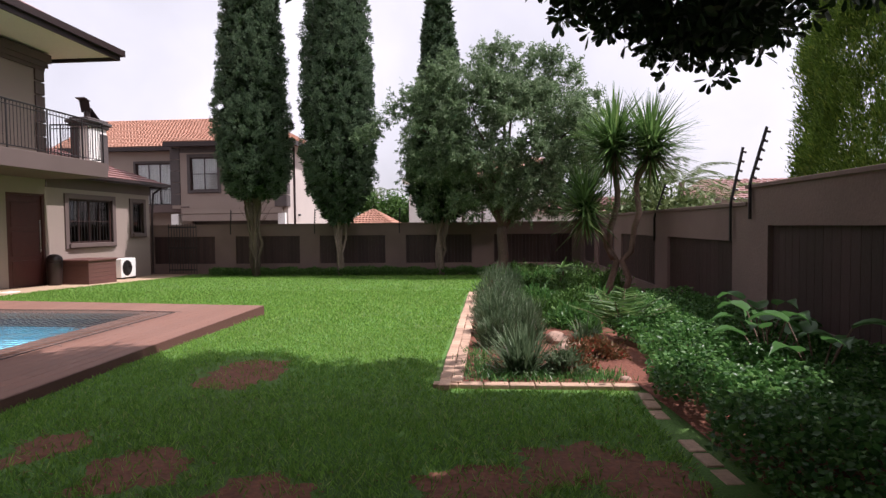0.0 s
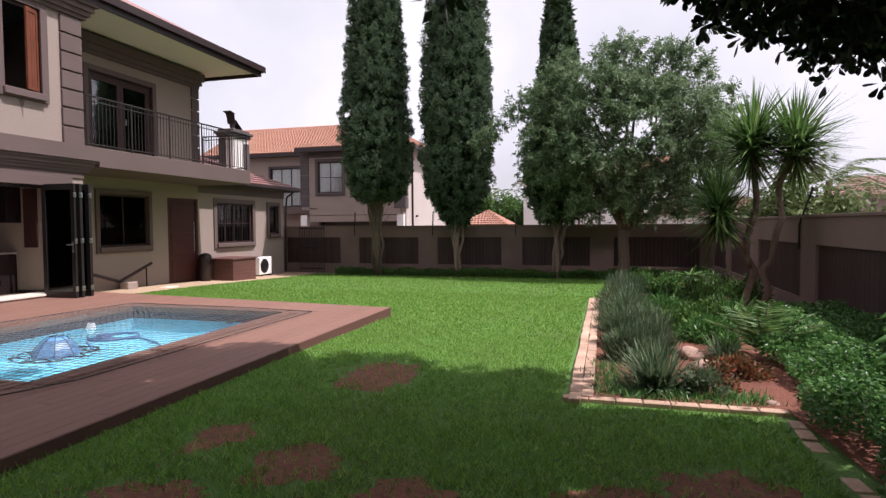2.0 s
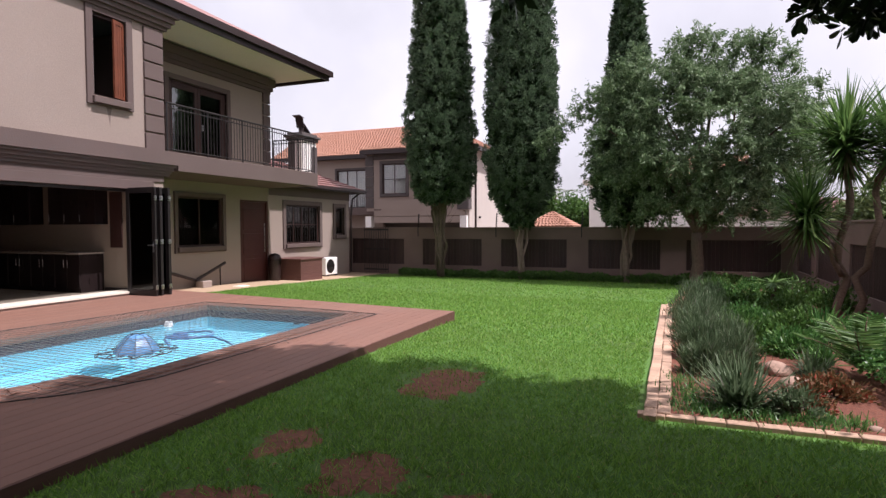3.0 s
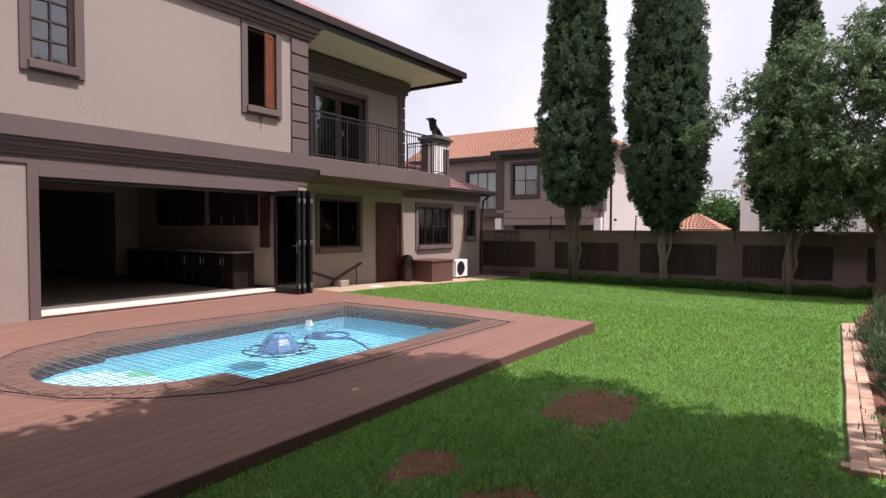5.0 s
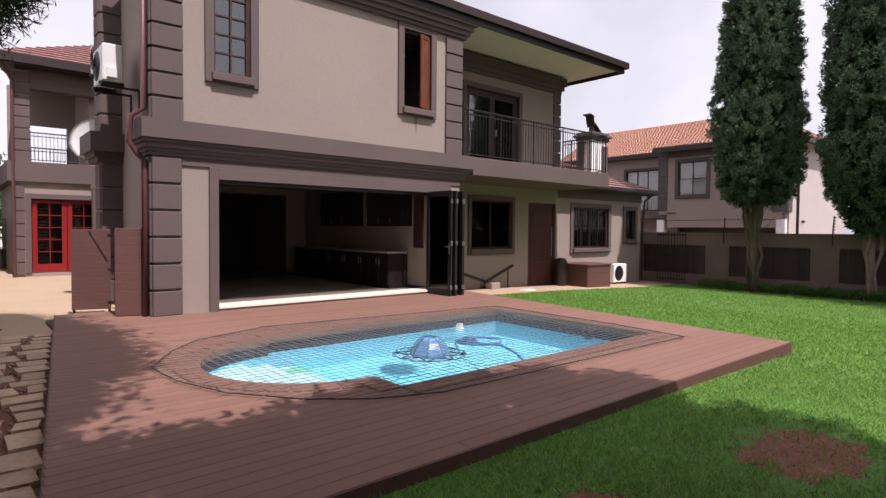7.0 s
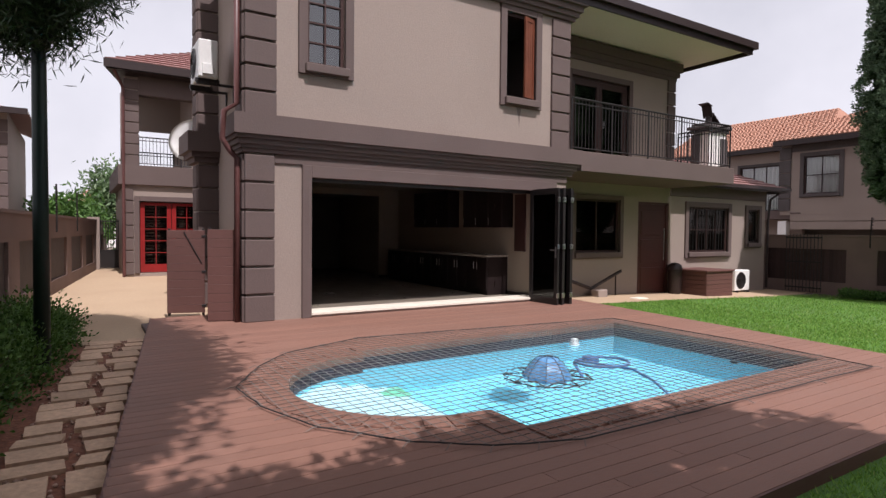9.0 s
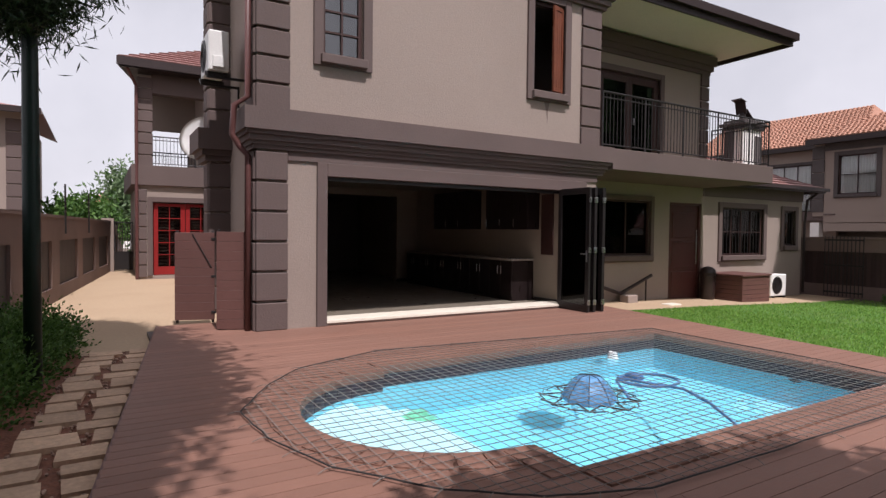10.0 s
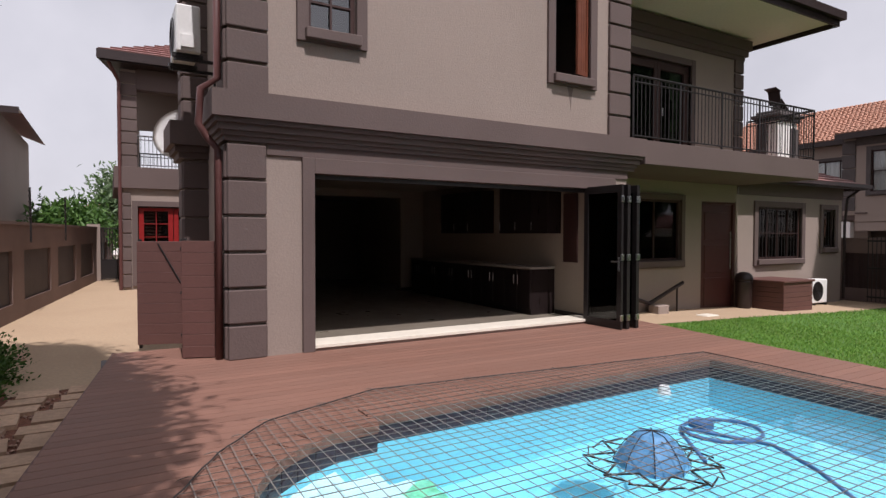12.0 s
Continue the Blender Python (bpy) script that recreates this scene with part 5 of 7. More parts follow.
def far_bush(x, y, z, rx, rz, n, m, label, name="bush"):
    t = thing(name, label, "bush", (x, y, 0))
    k = 40
    u = sphere_ways(k) * rng.uniform(0.4, 1, (k, 1))
    c = np.array([x, y, z]) + u * np.array([rx, rx * 0.6, rz])
    cc = np.repeat(c, n // k, 0) + rng.normal(size=(k * (n // k), 3)) * 0.35
    leaves("foliage", cc, rng.normal(size=cc.shape), 0.3, 0.12, m, t, "", "stuff")


far_bush(-10.0, 48, 2.8, 2.4, 1.7, 4000, HEDGE, "distant round green tree crown", "garden_tree")
far_bush(-7.2, 47, 2.6, 1.6, 1.4, 4000, HEDGE, "distant round green tree crown", "garden_tree")
far_bush(7.0, 24.6, 1.6, 2.6, 1.4, 6000, PALMLEAF, "pale green shrubs beyond the boundary wall", "shrub")
far_bush(-31, 1.0, 1.7, 2.2, 1.0, 5000, HEDGE, "green bush past the end of the side passage", "shrub")
far_bush(-34, 2.5, 2.9, 0.9, 1.7, 2600, GREYLEAF, "tall pale bush past the end of the side passage", "shrub")

# ---- side of the house ----


def side_block():
    """The rear block with quoins beside the recess, the air conditioner, the dish and pipes."""
    bm = bmesh.new()
    pierced(bm, "x", -14.45, -14.2, 3.3, 4.6, -0.1, 6.7, [])
    part("wall", bm, BEIGE, house)
    bm = bmesh.new()
    pierced(bm, "y", 3.3, 3.4, -14.75, -14.45, -0.1, 6.7, [])
    pierced(bm, "x", -14.9, -14.75, 3.3, 4.4, -0.1, 6.7, [])
    part("wall", bm, BEIGE, house)
    quoins(house, "x", -14.2, 3.27, 3.7, 0.1, 2.9, 0.05, 6)
    quoins(house, "x", -14.2, 3.27, 3.7, 3.5, 6.3, 0.05, 7)
    quoins(house, "y", 3.3, -14.65, -14.2, 0.1, 2.9, -0.05, 6)
    quoins(house, "y", 3.3, -14.65, -14.2, 3.5, 6.3, -0.05, 7)
    bm = bmesh.new()
    pierced(bm, "y", 4.2, 4.44, -17.2, -14.9, -0.1, 6.7, [])
    part("wall", bm, BEIGE, house)
    moulding("band", house, [(-14.9, 4.2), (-14.9, 3.3), (-14.2, 3.3), (-14.2, 4.3)], ((0.1, 2.92, 3.02), (0.16, 3.02, 3.12), (0.24, 3.12, 3.5)))
    # rainwater pipes
    for pts, r in (([(-11.2, 3.35, 6.4), (-11.2, 3.35, 3.55), (-11.25, 3.17, 3.42), (-11.25, 3.14, 3.0), (-11.22, 3.25, 2.82), (-11.2, 3.35, 2.7), (-11.2, 3.35, 0.16)], 0.045), ([(-14.1, 4.1, 6.4), (-14.1, 4.1, 0.1)], 0.04)):
        bm = bmesh.new()
        tube(bm, pts, r, 9)
        part("downpipe", bm, PIPE, house, "red-brown rainwater pipe", True)


side_block()


def air_conditioner(at, turn, label):
    a = thing("air_conditioner", label, "air conditioner", at)
    a.rotation_euler = (0, 0, radians(turn))

    def P(name, bm, m, label=""):
        ob = part(name, bm, m, a, label)
        ob.matrix_parent_inverse = Matrix.Identity(4)
        return ob

    bm = bmesh.new()
    bx(bm, -0.41, 0.41, -0.16, 0.16, 0.06, 0.72, 0.02)
    P("casing", bm, WHITEM, "white metal casing")
    bm = bmesh.new()
    for k in range(9):
        r = 0.03 + 0.028 * k
        ring = [(-0.09 + r * math.cos(q), -0.175, 0.39 + r * math.sin(q)) for q in (2 * math.pi * i / 24 for i in range(25))]
        tube(bm, ring, 0.004, 4, False)
    P("fan_grille", bm, BLACK)
    bm = bmesh.new()
    r = bmesh.ops.create_circle(bm, cap_ends=True, segments=28, radius=0.27, matrix=Matrix.Translation((-0.09, -0.163, 0.39)) @ Matrix.Rotation(radians(90), 4, "X"))
    P("fan", bm, BLACK, "dark fan opening")
    for x in (-0.3, 0.3):
        bm = bmesh.new()
        bx(bm, x - 0.03, x + 0.03, -0.2, 0.2, 0.0, 0.06, 0.004)
        P("foot", bm, BLACK)
    bm = bmesh.new()
    bx(bm, 0.405, 0.44, -0.1, 0.08, 0.12, 0.3, 0.006)
    P("valve_cover", bm, WHITEM)
    return a


air_conditioner((-12.62, 19.38, ground_z(0, 19.4) + 0.012), 90, "white outdoor air conditioner standing on the paving")
ac = air_conditioner((-13.06, 3.2, 4.17), 0, "white outdoor air conditioner on a wall bracket")
ac2 = air_conditioner((-16.4, 3.72, 5.15), 0, "white outdoor air conditioner high on a wall bracket")


bracket = thing("wall_bracket", "dark steel bracket under an air conditioner", "bracket", (-13.06, 3.66, 4.17))
for hx in (-13.36, -12.76):
    bm = bmesh.new()
    bx(bm, hx - 0.02, hx + 0.02, 3.02, 3.66, 4.13, 4.17)
    bx(bm, hx - 0.02, hx + 0.02, 3.63, 3.66, 3.8, 4.13)
    part("arm", bm, BLACK, bracket)
high = thing("wall_bracket", "dark steel bracket under an air conditioner", "bracket", (-16.4, 4.2, 5.15))
for hx in (-16.7, -16.1):
    bm = bmesh.new()
    bx(bm, hx - 0.02, hx + 0.02, 3.54, 4.2, 5.11, 5.15)
    bx(bm, hx - 0.02, hx + 0.02, 4.17, 4.2, 4.8, 5.11)
    part("arm", bm, BLACK, high)


def dish():
    d = thing("satellite_dish", "white satellite dish on a wall arm", "satellite dish", (-15.4, 3.38, 3.4))
    bm = bmesh.new()
    rings = []
    for i in range(7):
        r = 0.48 * i / 6
        rings.append([bm.verts.new((0.35 * r * r, r * math.cos(a) , r * math.sin(a) * 1.05)) for a in (2 * math.pi * k / 28 for k in range(28))] if i else [bm.verts.new((0, 0, 0))])
    for k in range(28):
        bm.faces.new((rings[0][0], rings[1][k], rings[1][(k + 1) % 28]))
        for i in range(1, 6):
            bm.faces.new((rings[i][k], rings[i + 1][k], rings[i + 1][(k + 1) % 28], rings[i][(k + 1) % 28]))
    r = bmesh.ops.solidify(bm, geom=bm.faces[:], thickness=0.012)
    bmesh.ops.transform(bm, matrix=Matrix.Translation((-15.4, 3.38, 3.48)) @ Matrix.Rotation(radians(-25), 4, "Z") @ Matrix.Rotation(radians(-20), 4, "Y"), verts=bm.verts)
    part("reflector", bm, WHITEM, d, "white dish", True)
    bm = bmesh.new()
    tube(bm, [(-14.9, 3.6, 3.4), (-15.4, 3.4, 3.45)], 0.02, 8)
    part("arm", bm, BLACK, d)
    bm = bmesh.new()
    tube(bm, [(-15.35, 3.28, 3.06), (-15.0, 3.13, 3.36)], 0.012, 6)
    part("feed_arm", bm, BLACK, d)


dish()


def plank_gate(name, a, b, z0, z1, label, brace=False):
    """A gate of level boards between two points on the ground."""
    g = thing(name, label, "gate", (*a, z0))
    L = math.hypot(b[0] - a[0], b[1] - a[1])
    m = Matrix.Translation((*a, 0)) @ Matrix.Rotation(math.atan2(b[1] - a[1], b[0] - a[0]), 4, "Z")
    n = 10
    h = (z1 - z0) / n
    for k in range(n):
        bm = bmesh.new()
        bx(bm, 0, L, -0.015, 0.015, z0 + k * h + 0.001, z0 + (k + 1) * h - 0.0005, 0.004, m)
        part("board", bm, DECKSIDE, g)
    for u in (0.03, L - 0.03):
        bm = bmesh.new()
        bx(bm, u - 0.02, u + 0.02, 0.016, 0.05, z0 - 0.05, z1 + 0.03, 0.003, m)
        part("post", bm, BLACK, g)
    for z in (z0 + 0.12, (z0 + z1) / 2, z1 - 0.1):
        bm = bmesh.new()
        bx(bm, L - 0.05, L + 0.02, -0.026, 0.02, z - 0.02, z + 0.02, 0.003, m)
        part("hinge", bm, BLACK, g)
    if brace:
        bm = bmesh.new()
        tube(bm, [m @ Vector((0.45 * L, -0.022, z1 - 0.03)), m @ Vector((L * 0.92, -0.022, z0 + 0.85))], 0.01, 6)
        part("brace", bm, BLACK, g)


plank_gate("plank_gate", (-11.46, 2.965), (-11.3, 3.38), 0.17, 1.6, "brown plank gate panel beside the house corner")
plank_gate("plank_gate", (-12.65, 2.53), (-12.47, 3.1), 0.17, 1.58, "brown plank garden gate standing open", True)
bpy.data.objects["plank_gate"]["group"] = bpy.data.objects["plank_gate.001"]["group"] = "garden gates"


def wing():
    """The far two-storey wing with an open balcony and a red glazed door."""
    w = thing("house_wing", "two-storey wing with a balcony, quoins and a red glazed door", "house", (-24, 5, 0))
    x = -23.0
    bm = bmesh.new()
    pierced(bm, "x", x - 0.25, x, 2.58, 9.0, -0.1, 3.0, [(2.95, 4.87, 0.14, 2.48)])
    part("wall", bm, BEIGE, w)
    bm = bmesh.new()
    pierced(bm, "y", 2.58, 2.83, -29, x - 0.25, -0.1, 3.0, [])
    part("wall", bm, BEIGE, w)
    quoins(w, "x", x, 2.55, 2.78, 0.1, 2.9, 0.05, 7)
    block("slab", TAUPE, w, -29, x + 0.12, 2.35, 9.0, 3.0, 3.62)
    block("balcony_pillar", BEIGE, w, x - 0.4, x - 0.02, 2.55, 2.93, 3.62, 6.45)
    quoins(w, "x", x - 0.02, 2.52, 2.96, 3.62, 6.4, 0.03, 8)
    block("beam", TAUPE, w, x - 0.4, x - 0.02, 2.93, 9.0, 5.9, 6.5)
    bm = bmesh.new()
    pierced(bm, "x", x - 3.2, x - 3.0, 2.6, 9.0, 3.62, 6.5, [(3.15, 4.35, 3.7, 5.2)])
    part("wall", bm, BEIGE, w)
    bm = bmesh.new()
    pierced(bm, "y", 4.6, 4.8, x - 3.0, x - 0.4, 3.62, 6.5, [])
    part("wall", bm, BEIGE, w)
    bm = bmesh.new()
    prism(bm, [(x + 0.5, 2.05), (x + 0.5, 9.0), (-26, 9.0), (-26, 2.93)], 6.5, 6.55)
    part("ceiling_board", bm, FASCIA, w)
    railing(w, [(x - 0.05, 2.95), (x - 0.05, 8.5)], 3.62, 4.55)
    railing(w, [(x - 3.0, 3.15), (x - 3.0, 4.35)], 3.62, 4.4)
    z = 6.75
    a, b, c, d = (x + 0.55, 2.0, z), (x + 0.55, 9.5, z), (x - 3, 9.5, z + 1.7), (x - 3, 5.6, z + 1.7)
    bm = bmesh.new()
    v = [bm.verts.new(p) for p in (a, b, c, d, (-26, 2.9, z), (-26, 5.6, z + 1.7), (-26, 9.5, z))]
    for f in ((0, 1, 2, 3), (4, 0, 3, 5), (6, 1, 0, 4), (5, 3, 2)):
        bm.faces.new([v[i] for i in f])
    part("roof", bm, MAROON_TILE, w, "maroon tiled hipped roof")
    tile_roof(w, (a, b, c, d), MAROON_TILE, 0.36, 0.34, lift=0.06, flat=True)
    moulding("fascia", w, [(-26, 2.9), (x + 0.55, 2.0), (x + 0.55, 9.5)], ((0.03, z - 0.22, z + 0.03),), FASCIA)
    bm = bmesh.new()
    tube(bm, [(x + 0.4, 2.2, z - 0.15), (x + 0.1, 2.5, z - 0.7), (x + 0.1, 2.5, 0.05)], 0.05, 8)
    part("downpipe", bm, PIPE, w, "red-brown rainwater pipe")
    # red door of many small panes
    dr = None
    for k, (u0, u1) in enumerate(((2.98, 3.9), (3.92, 4.84))):
        bm = bmesh.new()
        holes = [(u0 + 0.13 + i * 0.34, u0 + 0.45 + i * 0.34, 0.42 + j * 0.39, 0.79 + j * 0.39) for i in range(2) for j in range(5)]
        pierced(bm, "x", x - 0.14, x - 0.08, u0, u1, 0.16, 2.44, holes)
        leaf = part("door", bm, REDPAINT, w, "red painted glazed door leaf")
        for h in holes:
            block("pane", DARKPANE, leaf, x - 0.115, x - 0.105, *h, 0).visible_shadow = False
        for j in range(18):
            bm = bmesh.new()
            bx(bm, -0.003, 0.003, u0 + 0.13 + 0.1 * k, u0 + 0.6, -0.03, 0.03, 0, Matrix.Translation((x - 0.2, 0, 0.5 + 0.105 * j)) @ Matrix.Rotation(radians(35), 4, "Y"))
            part("louvre", bm, SOFFIT, leaf, "pale louvre slat behind the glass")
    bm = bmesh.new()
    bx(bm, x - 0.05, x + 0.05, 2.8, 2.95, 0.14, 2.64, 0.005)
    bx(bm, x - 0.05, x + 0.05, 4.87, 5.04, 0.14, 2.64, 0.005)
    bx(bm, x - 0.05, x + 0.05, 2.95, 4.87, 2.48, 2.64, 0.005)
    part("door_surround", bm, TAUPE, w)
    # lounge shell, its indoor shade given by the dark colour
    bm = bmesh.new()
    bx(bm, x - 3, x - 0.4, 2.9, 8.9, 0.0, 0.1)
    bx(bm, x - 3.1, x - 3, 2.9, 8.9, 0.0, 3.0)
    tagged(finish("wall_lounge", bm, PAINTSHADE), "room behind the red door, painted dark as shade", "wall", kind="structure")


wing()


def side_gate():
    g = thing("wall_end", "pale gate pier at the end of the passage", "wall", kind="structure")
    block("pier", BEIGE, g, -27.4, -27.1, 1.55, 1.95, -0.1, 2.0)
    t = thing("iron_gate", "dark iron gate at the end of the passage", "gate", (-27.2, 2.2, 0))
    for k in range(8):
        bm = bmesh.new()
        tube(bm, [(-27.25, 1.98 + 0.085 * k, 0.05), (-27.25, 1.98 + 0.085 * k, 1.9)], 0.012, 6)
        part("bar", bm, BLACK, t)
    for z in (0.1, 0.75, 1.85):
        bm = bmesh.new()
        bx(bm, -27.27, -27.23, 1.96, 2.6, z - 0.02, z + 0.02)
        part("rail", bm, BLACK, t)
    block("sheet", BLACK, t, -27.24, -27.23, 1.96, 2.6, 0.1, 0.75, 0)


side_gate()


def storage_box():
    b = thing("storage_box", "brown plank storage box standing against the house wall", "box", (-12.2, 17.0, ground_z(0, 17.0)))
    z0, z1 = -0.23, 0.5
    n = 6
    h = (z1 - z0) / n
    for k in range(n):
        for x0, x1, y0, y1 in ((-11.8, -11.77, 16.4, 17.68), (-12.86, -11.8, 16.4, 16.43), (-12.86, -11.8, 17.65, 17.68)):
            bm = bmesh.new()
            bx(bm, x0, x1, y0, y1, z0 + k * h + 0.004, z0 + (k + 1) * h - 0.004, 0.003)
            part("board", bm, DECKSIDE, b)
    block("lid", DECKSIDE, b, -12.88, -11.73, 16.36, 17.72, z1, z1 + 0.05, 0.008, "brown plank lid")
    block("lining", FASCIA, b, -12.84, -11.81, 16.44, 17.64, z0, z1 - 0.01, 0)


storage_box()


def covered_bin():
    """The dark round-topped bin between the door and the box."""
    b = thing("covered_bin", "dark brown round-topped bin against the house wall", "bin", (-12.62, 16.12, ground_z(0, 16.1)))
    x, y, g = -12.62, 16.12, ground_z(0, 16.1) + 0.012
    for name, prof in (("body", ((0.17, 0.0), (0.19, 0.05), (0.205, 0.66), (0.21, 0.7))), ("lid", ((0.22, 0.705), (0.22, 0.74), (0.19, 0.84), (0.11, 0.9), (0.02, 0.92)))):
        bm = bmesh.new()
        rings = [[bm.verts.new((x + r * math.cos(q), y + r * math.sin(q), g + z)) for q in (2 * math.pi * k / 18 for k in range(18))] for r, z in prof]
        for p, q in zip(rings, rings[1:]):
            for k in range(18):
                bm.faces.new((p[k], p[(k + 1) % 18], q[(k + 1) % 18], q[k]))
        bm.faces.new(rings[0][::-1]), bm.faces.new(rings[-1])
        part(name, bm, FASCIA, b, "", True)


covered_bin()


def wall_brace():
    """The low timber stand with crossed arms against the wall, and the small block beside it."""
    b = thing("garden_stand", "dark folding stand leaning against the house wall", "stand", (-12.6, 12.6, -0.1))
    for y0, y1 in ((11.35, 12.75), (13.9, 12.75)):
        bm = bmesh.new()
        tube(bm, [(-12.72, y0, 0.55), (-12.72, y1, 0.12)], 0.045, 8)
        part("arm", bm, FASCIA, b)
    bm = bmesh.new()
    tube(bm, [(-12.72, 13.7, 0.5), (-12.72, 13.7, -0.1)], 0.02, 8)
    part("leg", bm, FASCIA, b)
    k = thing("concrete_block", "small pale concrete block on the paving", "block", (-12.6, 13.2, -0.1))
    block("body", BEIGE, k, -12.75, -12.45, 12.75, 13.1, -0.12, 0.1, 0.02)
    s = thing("paving_stone", "loose pale paving stone on the paving strip", "stone", (-11.8, 13.8, -0.1))
    block("body", SILLT, s, -12.0, -11.7, 13.4, 13.8, -0.13, -0.08, 0.015)


wall_brace()


def far_gate():
    g = thing("iron_gate", "dark iron bar gate standing before the boundary wall", "gate", (-11.7, 21.6, -0.3))
    for k in range(11):
        bm = bmesh.new()
        x = -12.25 + 0.11 * k
        tube(bm, [(x, 21.6, -0.28), (x, 21.6, 1.62)], 0.013, 6)
        part("bar", bm, BLACK, g)
    for z in (-0.15, 0.7, 1.5):
        bm = bmesh.new()
        bx(bm, -12.27, -11.13, 21.585, 21.615, z - 0.025, z + 0.025)
        part("rail", bm, BLACK, g)


far_gate()


def fence_stay(x, y, z0, z1, lean):
    """An electric-fence stay: a leaning bar with insulators."""
    s = thing("fence_stay", "black electric fence stay with insulators on the wall", "fence post", (x, y, z0), "electric fence stays")
    bm = bmesh.new()
    mid = z0 + 0.4 * (z1 - z0)
    tube(bm, [(x, y, z0), (x, y, mid), (x + lean, y, z1)], 0.02, 6)
    part("bar", bm, BLACK, s)
    for k in range(6):
        f = (k + 0.6) / 6
        c = Vector((x + lean * f, y, mid + (z1 - mid) * f))
        bm = bmesh.new()
        tube(bm, [c, c + Vector((0.055, -0.01, -0.02))], 0.019, 6)
        part("insulator", bm, BLACK, s)


fence_stay(3.46, 8.5, 1.2, 2.5, 0.16)
fence_stay(3.46, 7.9, 1.5, 2.68, 0.2)
fence_stay(3.48, 12.3, 1.1, 2.25, 0.22)
for fx in (-9.95, -6.6, -3.3):
    fence_stay(fx, 21.98, 1.2, 2.15, 0.03)
for fx, fy in ((-18, 0.85), (-21.5, 1.25)):
    fence_stay(fx, fy, 1.5, 2.6, 0.1)

# ---- kitchen ----


def kitchen():
    z0 = 0.2
    n = 6
    x0, x1, y0, y1 = -16.9, -12.12, 8.86, 9.44
    w = (x1 - x0) / n
    for k in range(n):
        u = thing("base_cabinet", "dark brown laminate kitchen base cabinet with steel handles", "cabinet", (x0 + k * w, y1, z0), "kitchen base cabinets")
        a, b = x0 + k * w, x0 + (k + 1) * w
        block("body", CUPB, u, a + 0.002, b - 0.002, y0 + 0.03, y1, z0, z0 + 0.84, 0)
        for c, d in ((a, (a + b) / 2), ((a + b) / 2, b)):
            dr = block("door", CUPB, u, c + 0.006, d - 0.006, y0, y0 + 0.026, z0 + 0.1, z0 + 0.83, 0.004)
            bm = bmesh.new()
            hx = (d - 0.06) if c == a else (c + 0.06)
            tube(bm, [(hx, y0 - 0.03, z0 + 0.55), (hx, y0 - 0.03, z0 + 0.72)], 0.007, 6)
            part("handle", bm, STEEL, dr, "steel bar handle")
    t = block("worktop", STONETOP, None, x0, x1 + 0.03, y0 - 0.03, y1, z0 + 0.84, z0 + 0.88, 0.006)
    tagged(t, "grey granite worktop along the kitchen wall", "worktop")
    for a, b, z in ((-15.85, -14.1, 1.7), (-13.45, -11.95, 1.7)):
        m = 3
        ww = (b - a) / m
        for k in range(m):
            u = thing("wall_cabinet", "dark brown laminate wall cabinet with steel handles", "cabinet", (a + k * ww, y1, z), "kitchen wall cabinets")
            block("body", CUPB, u, a + k * ww + 0.002, a + (k + 1) * ww - 0.002, 9.14, y1, z, z + 0.92, 0)
            dr = block("door", CUPB, u, a + k * ww + 0.006, a + (k + 1) * ww - 0.006, 9.115, 9.138, z, z + 0.92, 0.004)
            bm = bmesh.new()
            hx = a + k * ww + 0.06
            tube(bm, [(hx, 9.09, z + 0.06), (hx, 9.09, z + 0.22)], 0.007, 6)
            part("handle", bm, STEEL, dr, "steel bar handle")
    s = thing("shutter", "dark red-brown timber window shutter on the kitchen wall", "shutter", (-11.65, 9.44, 1.2))
    block("leaf", FRAMEM, s, -11.86, -11.5, 9.41, 9.442, 1.18, 2.42)


kitchen()

# ---- neighbouring houses ----


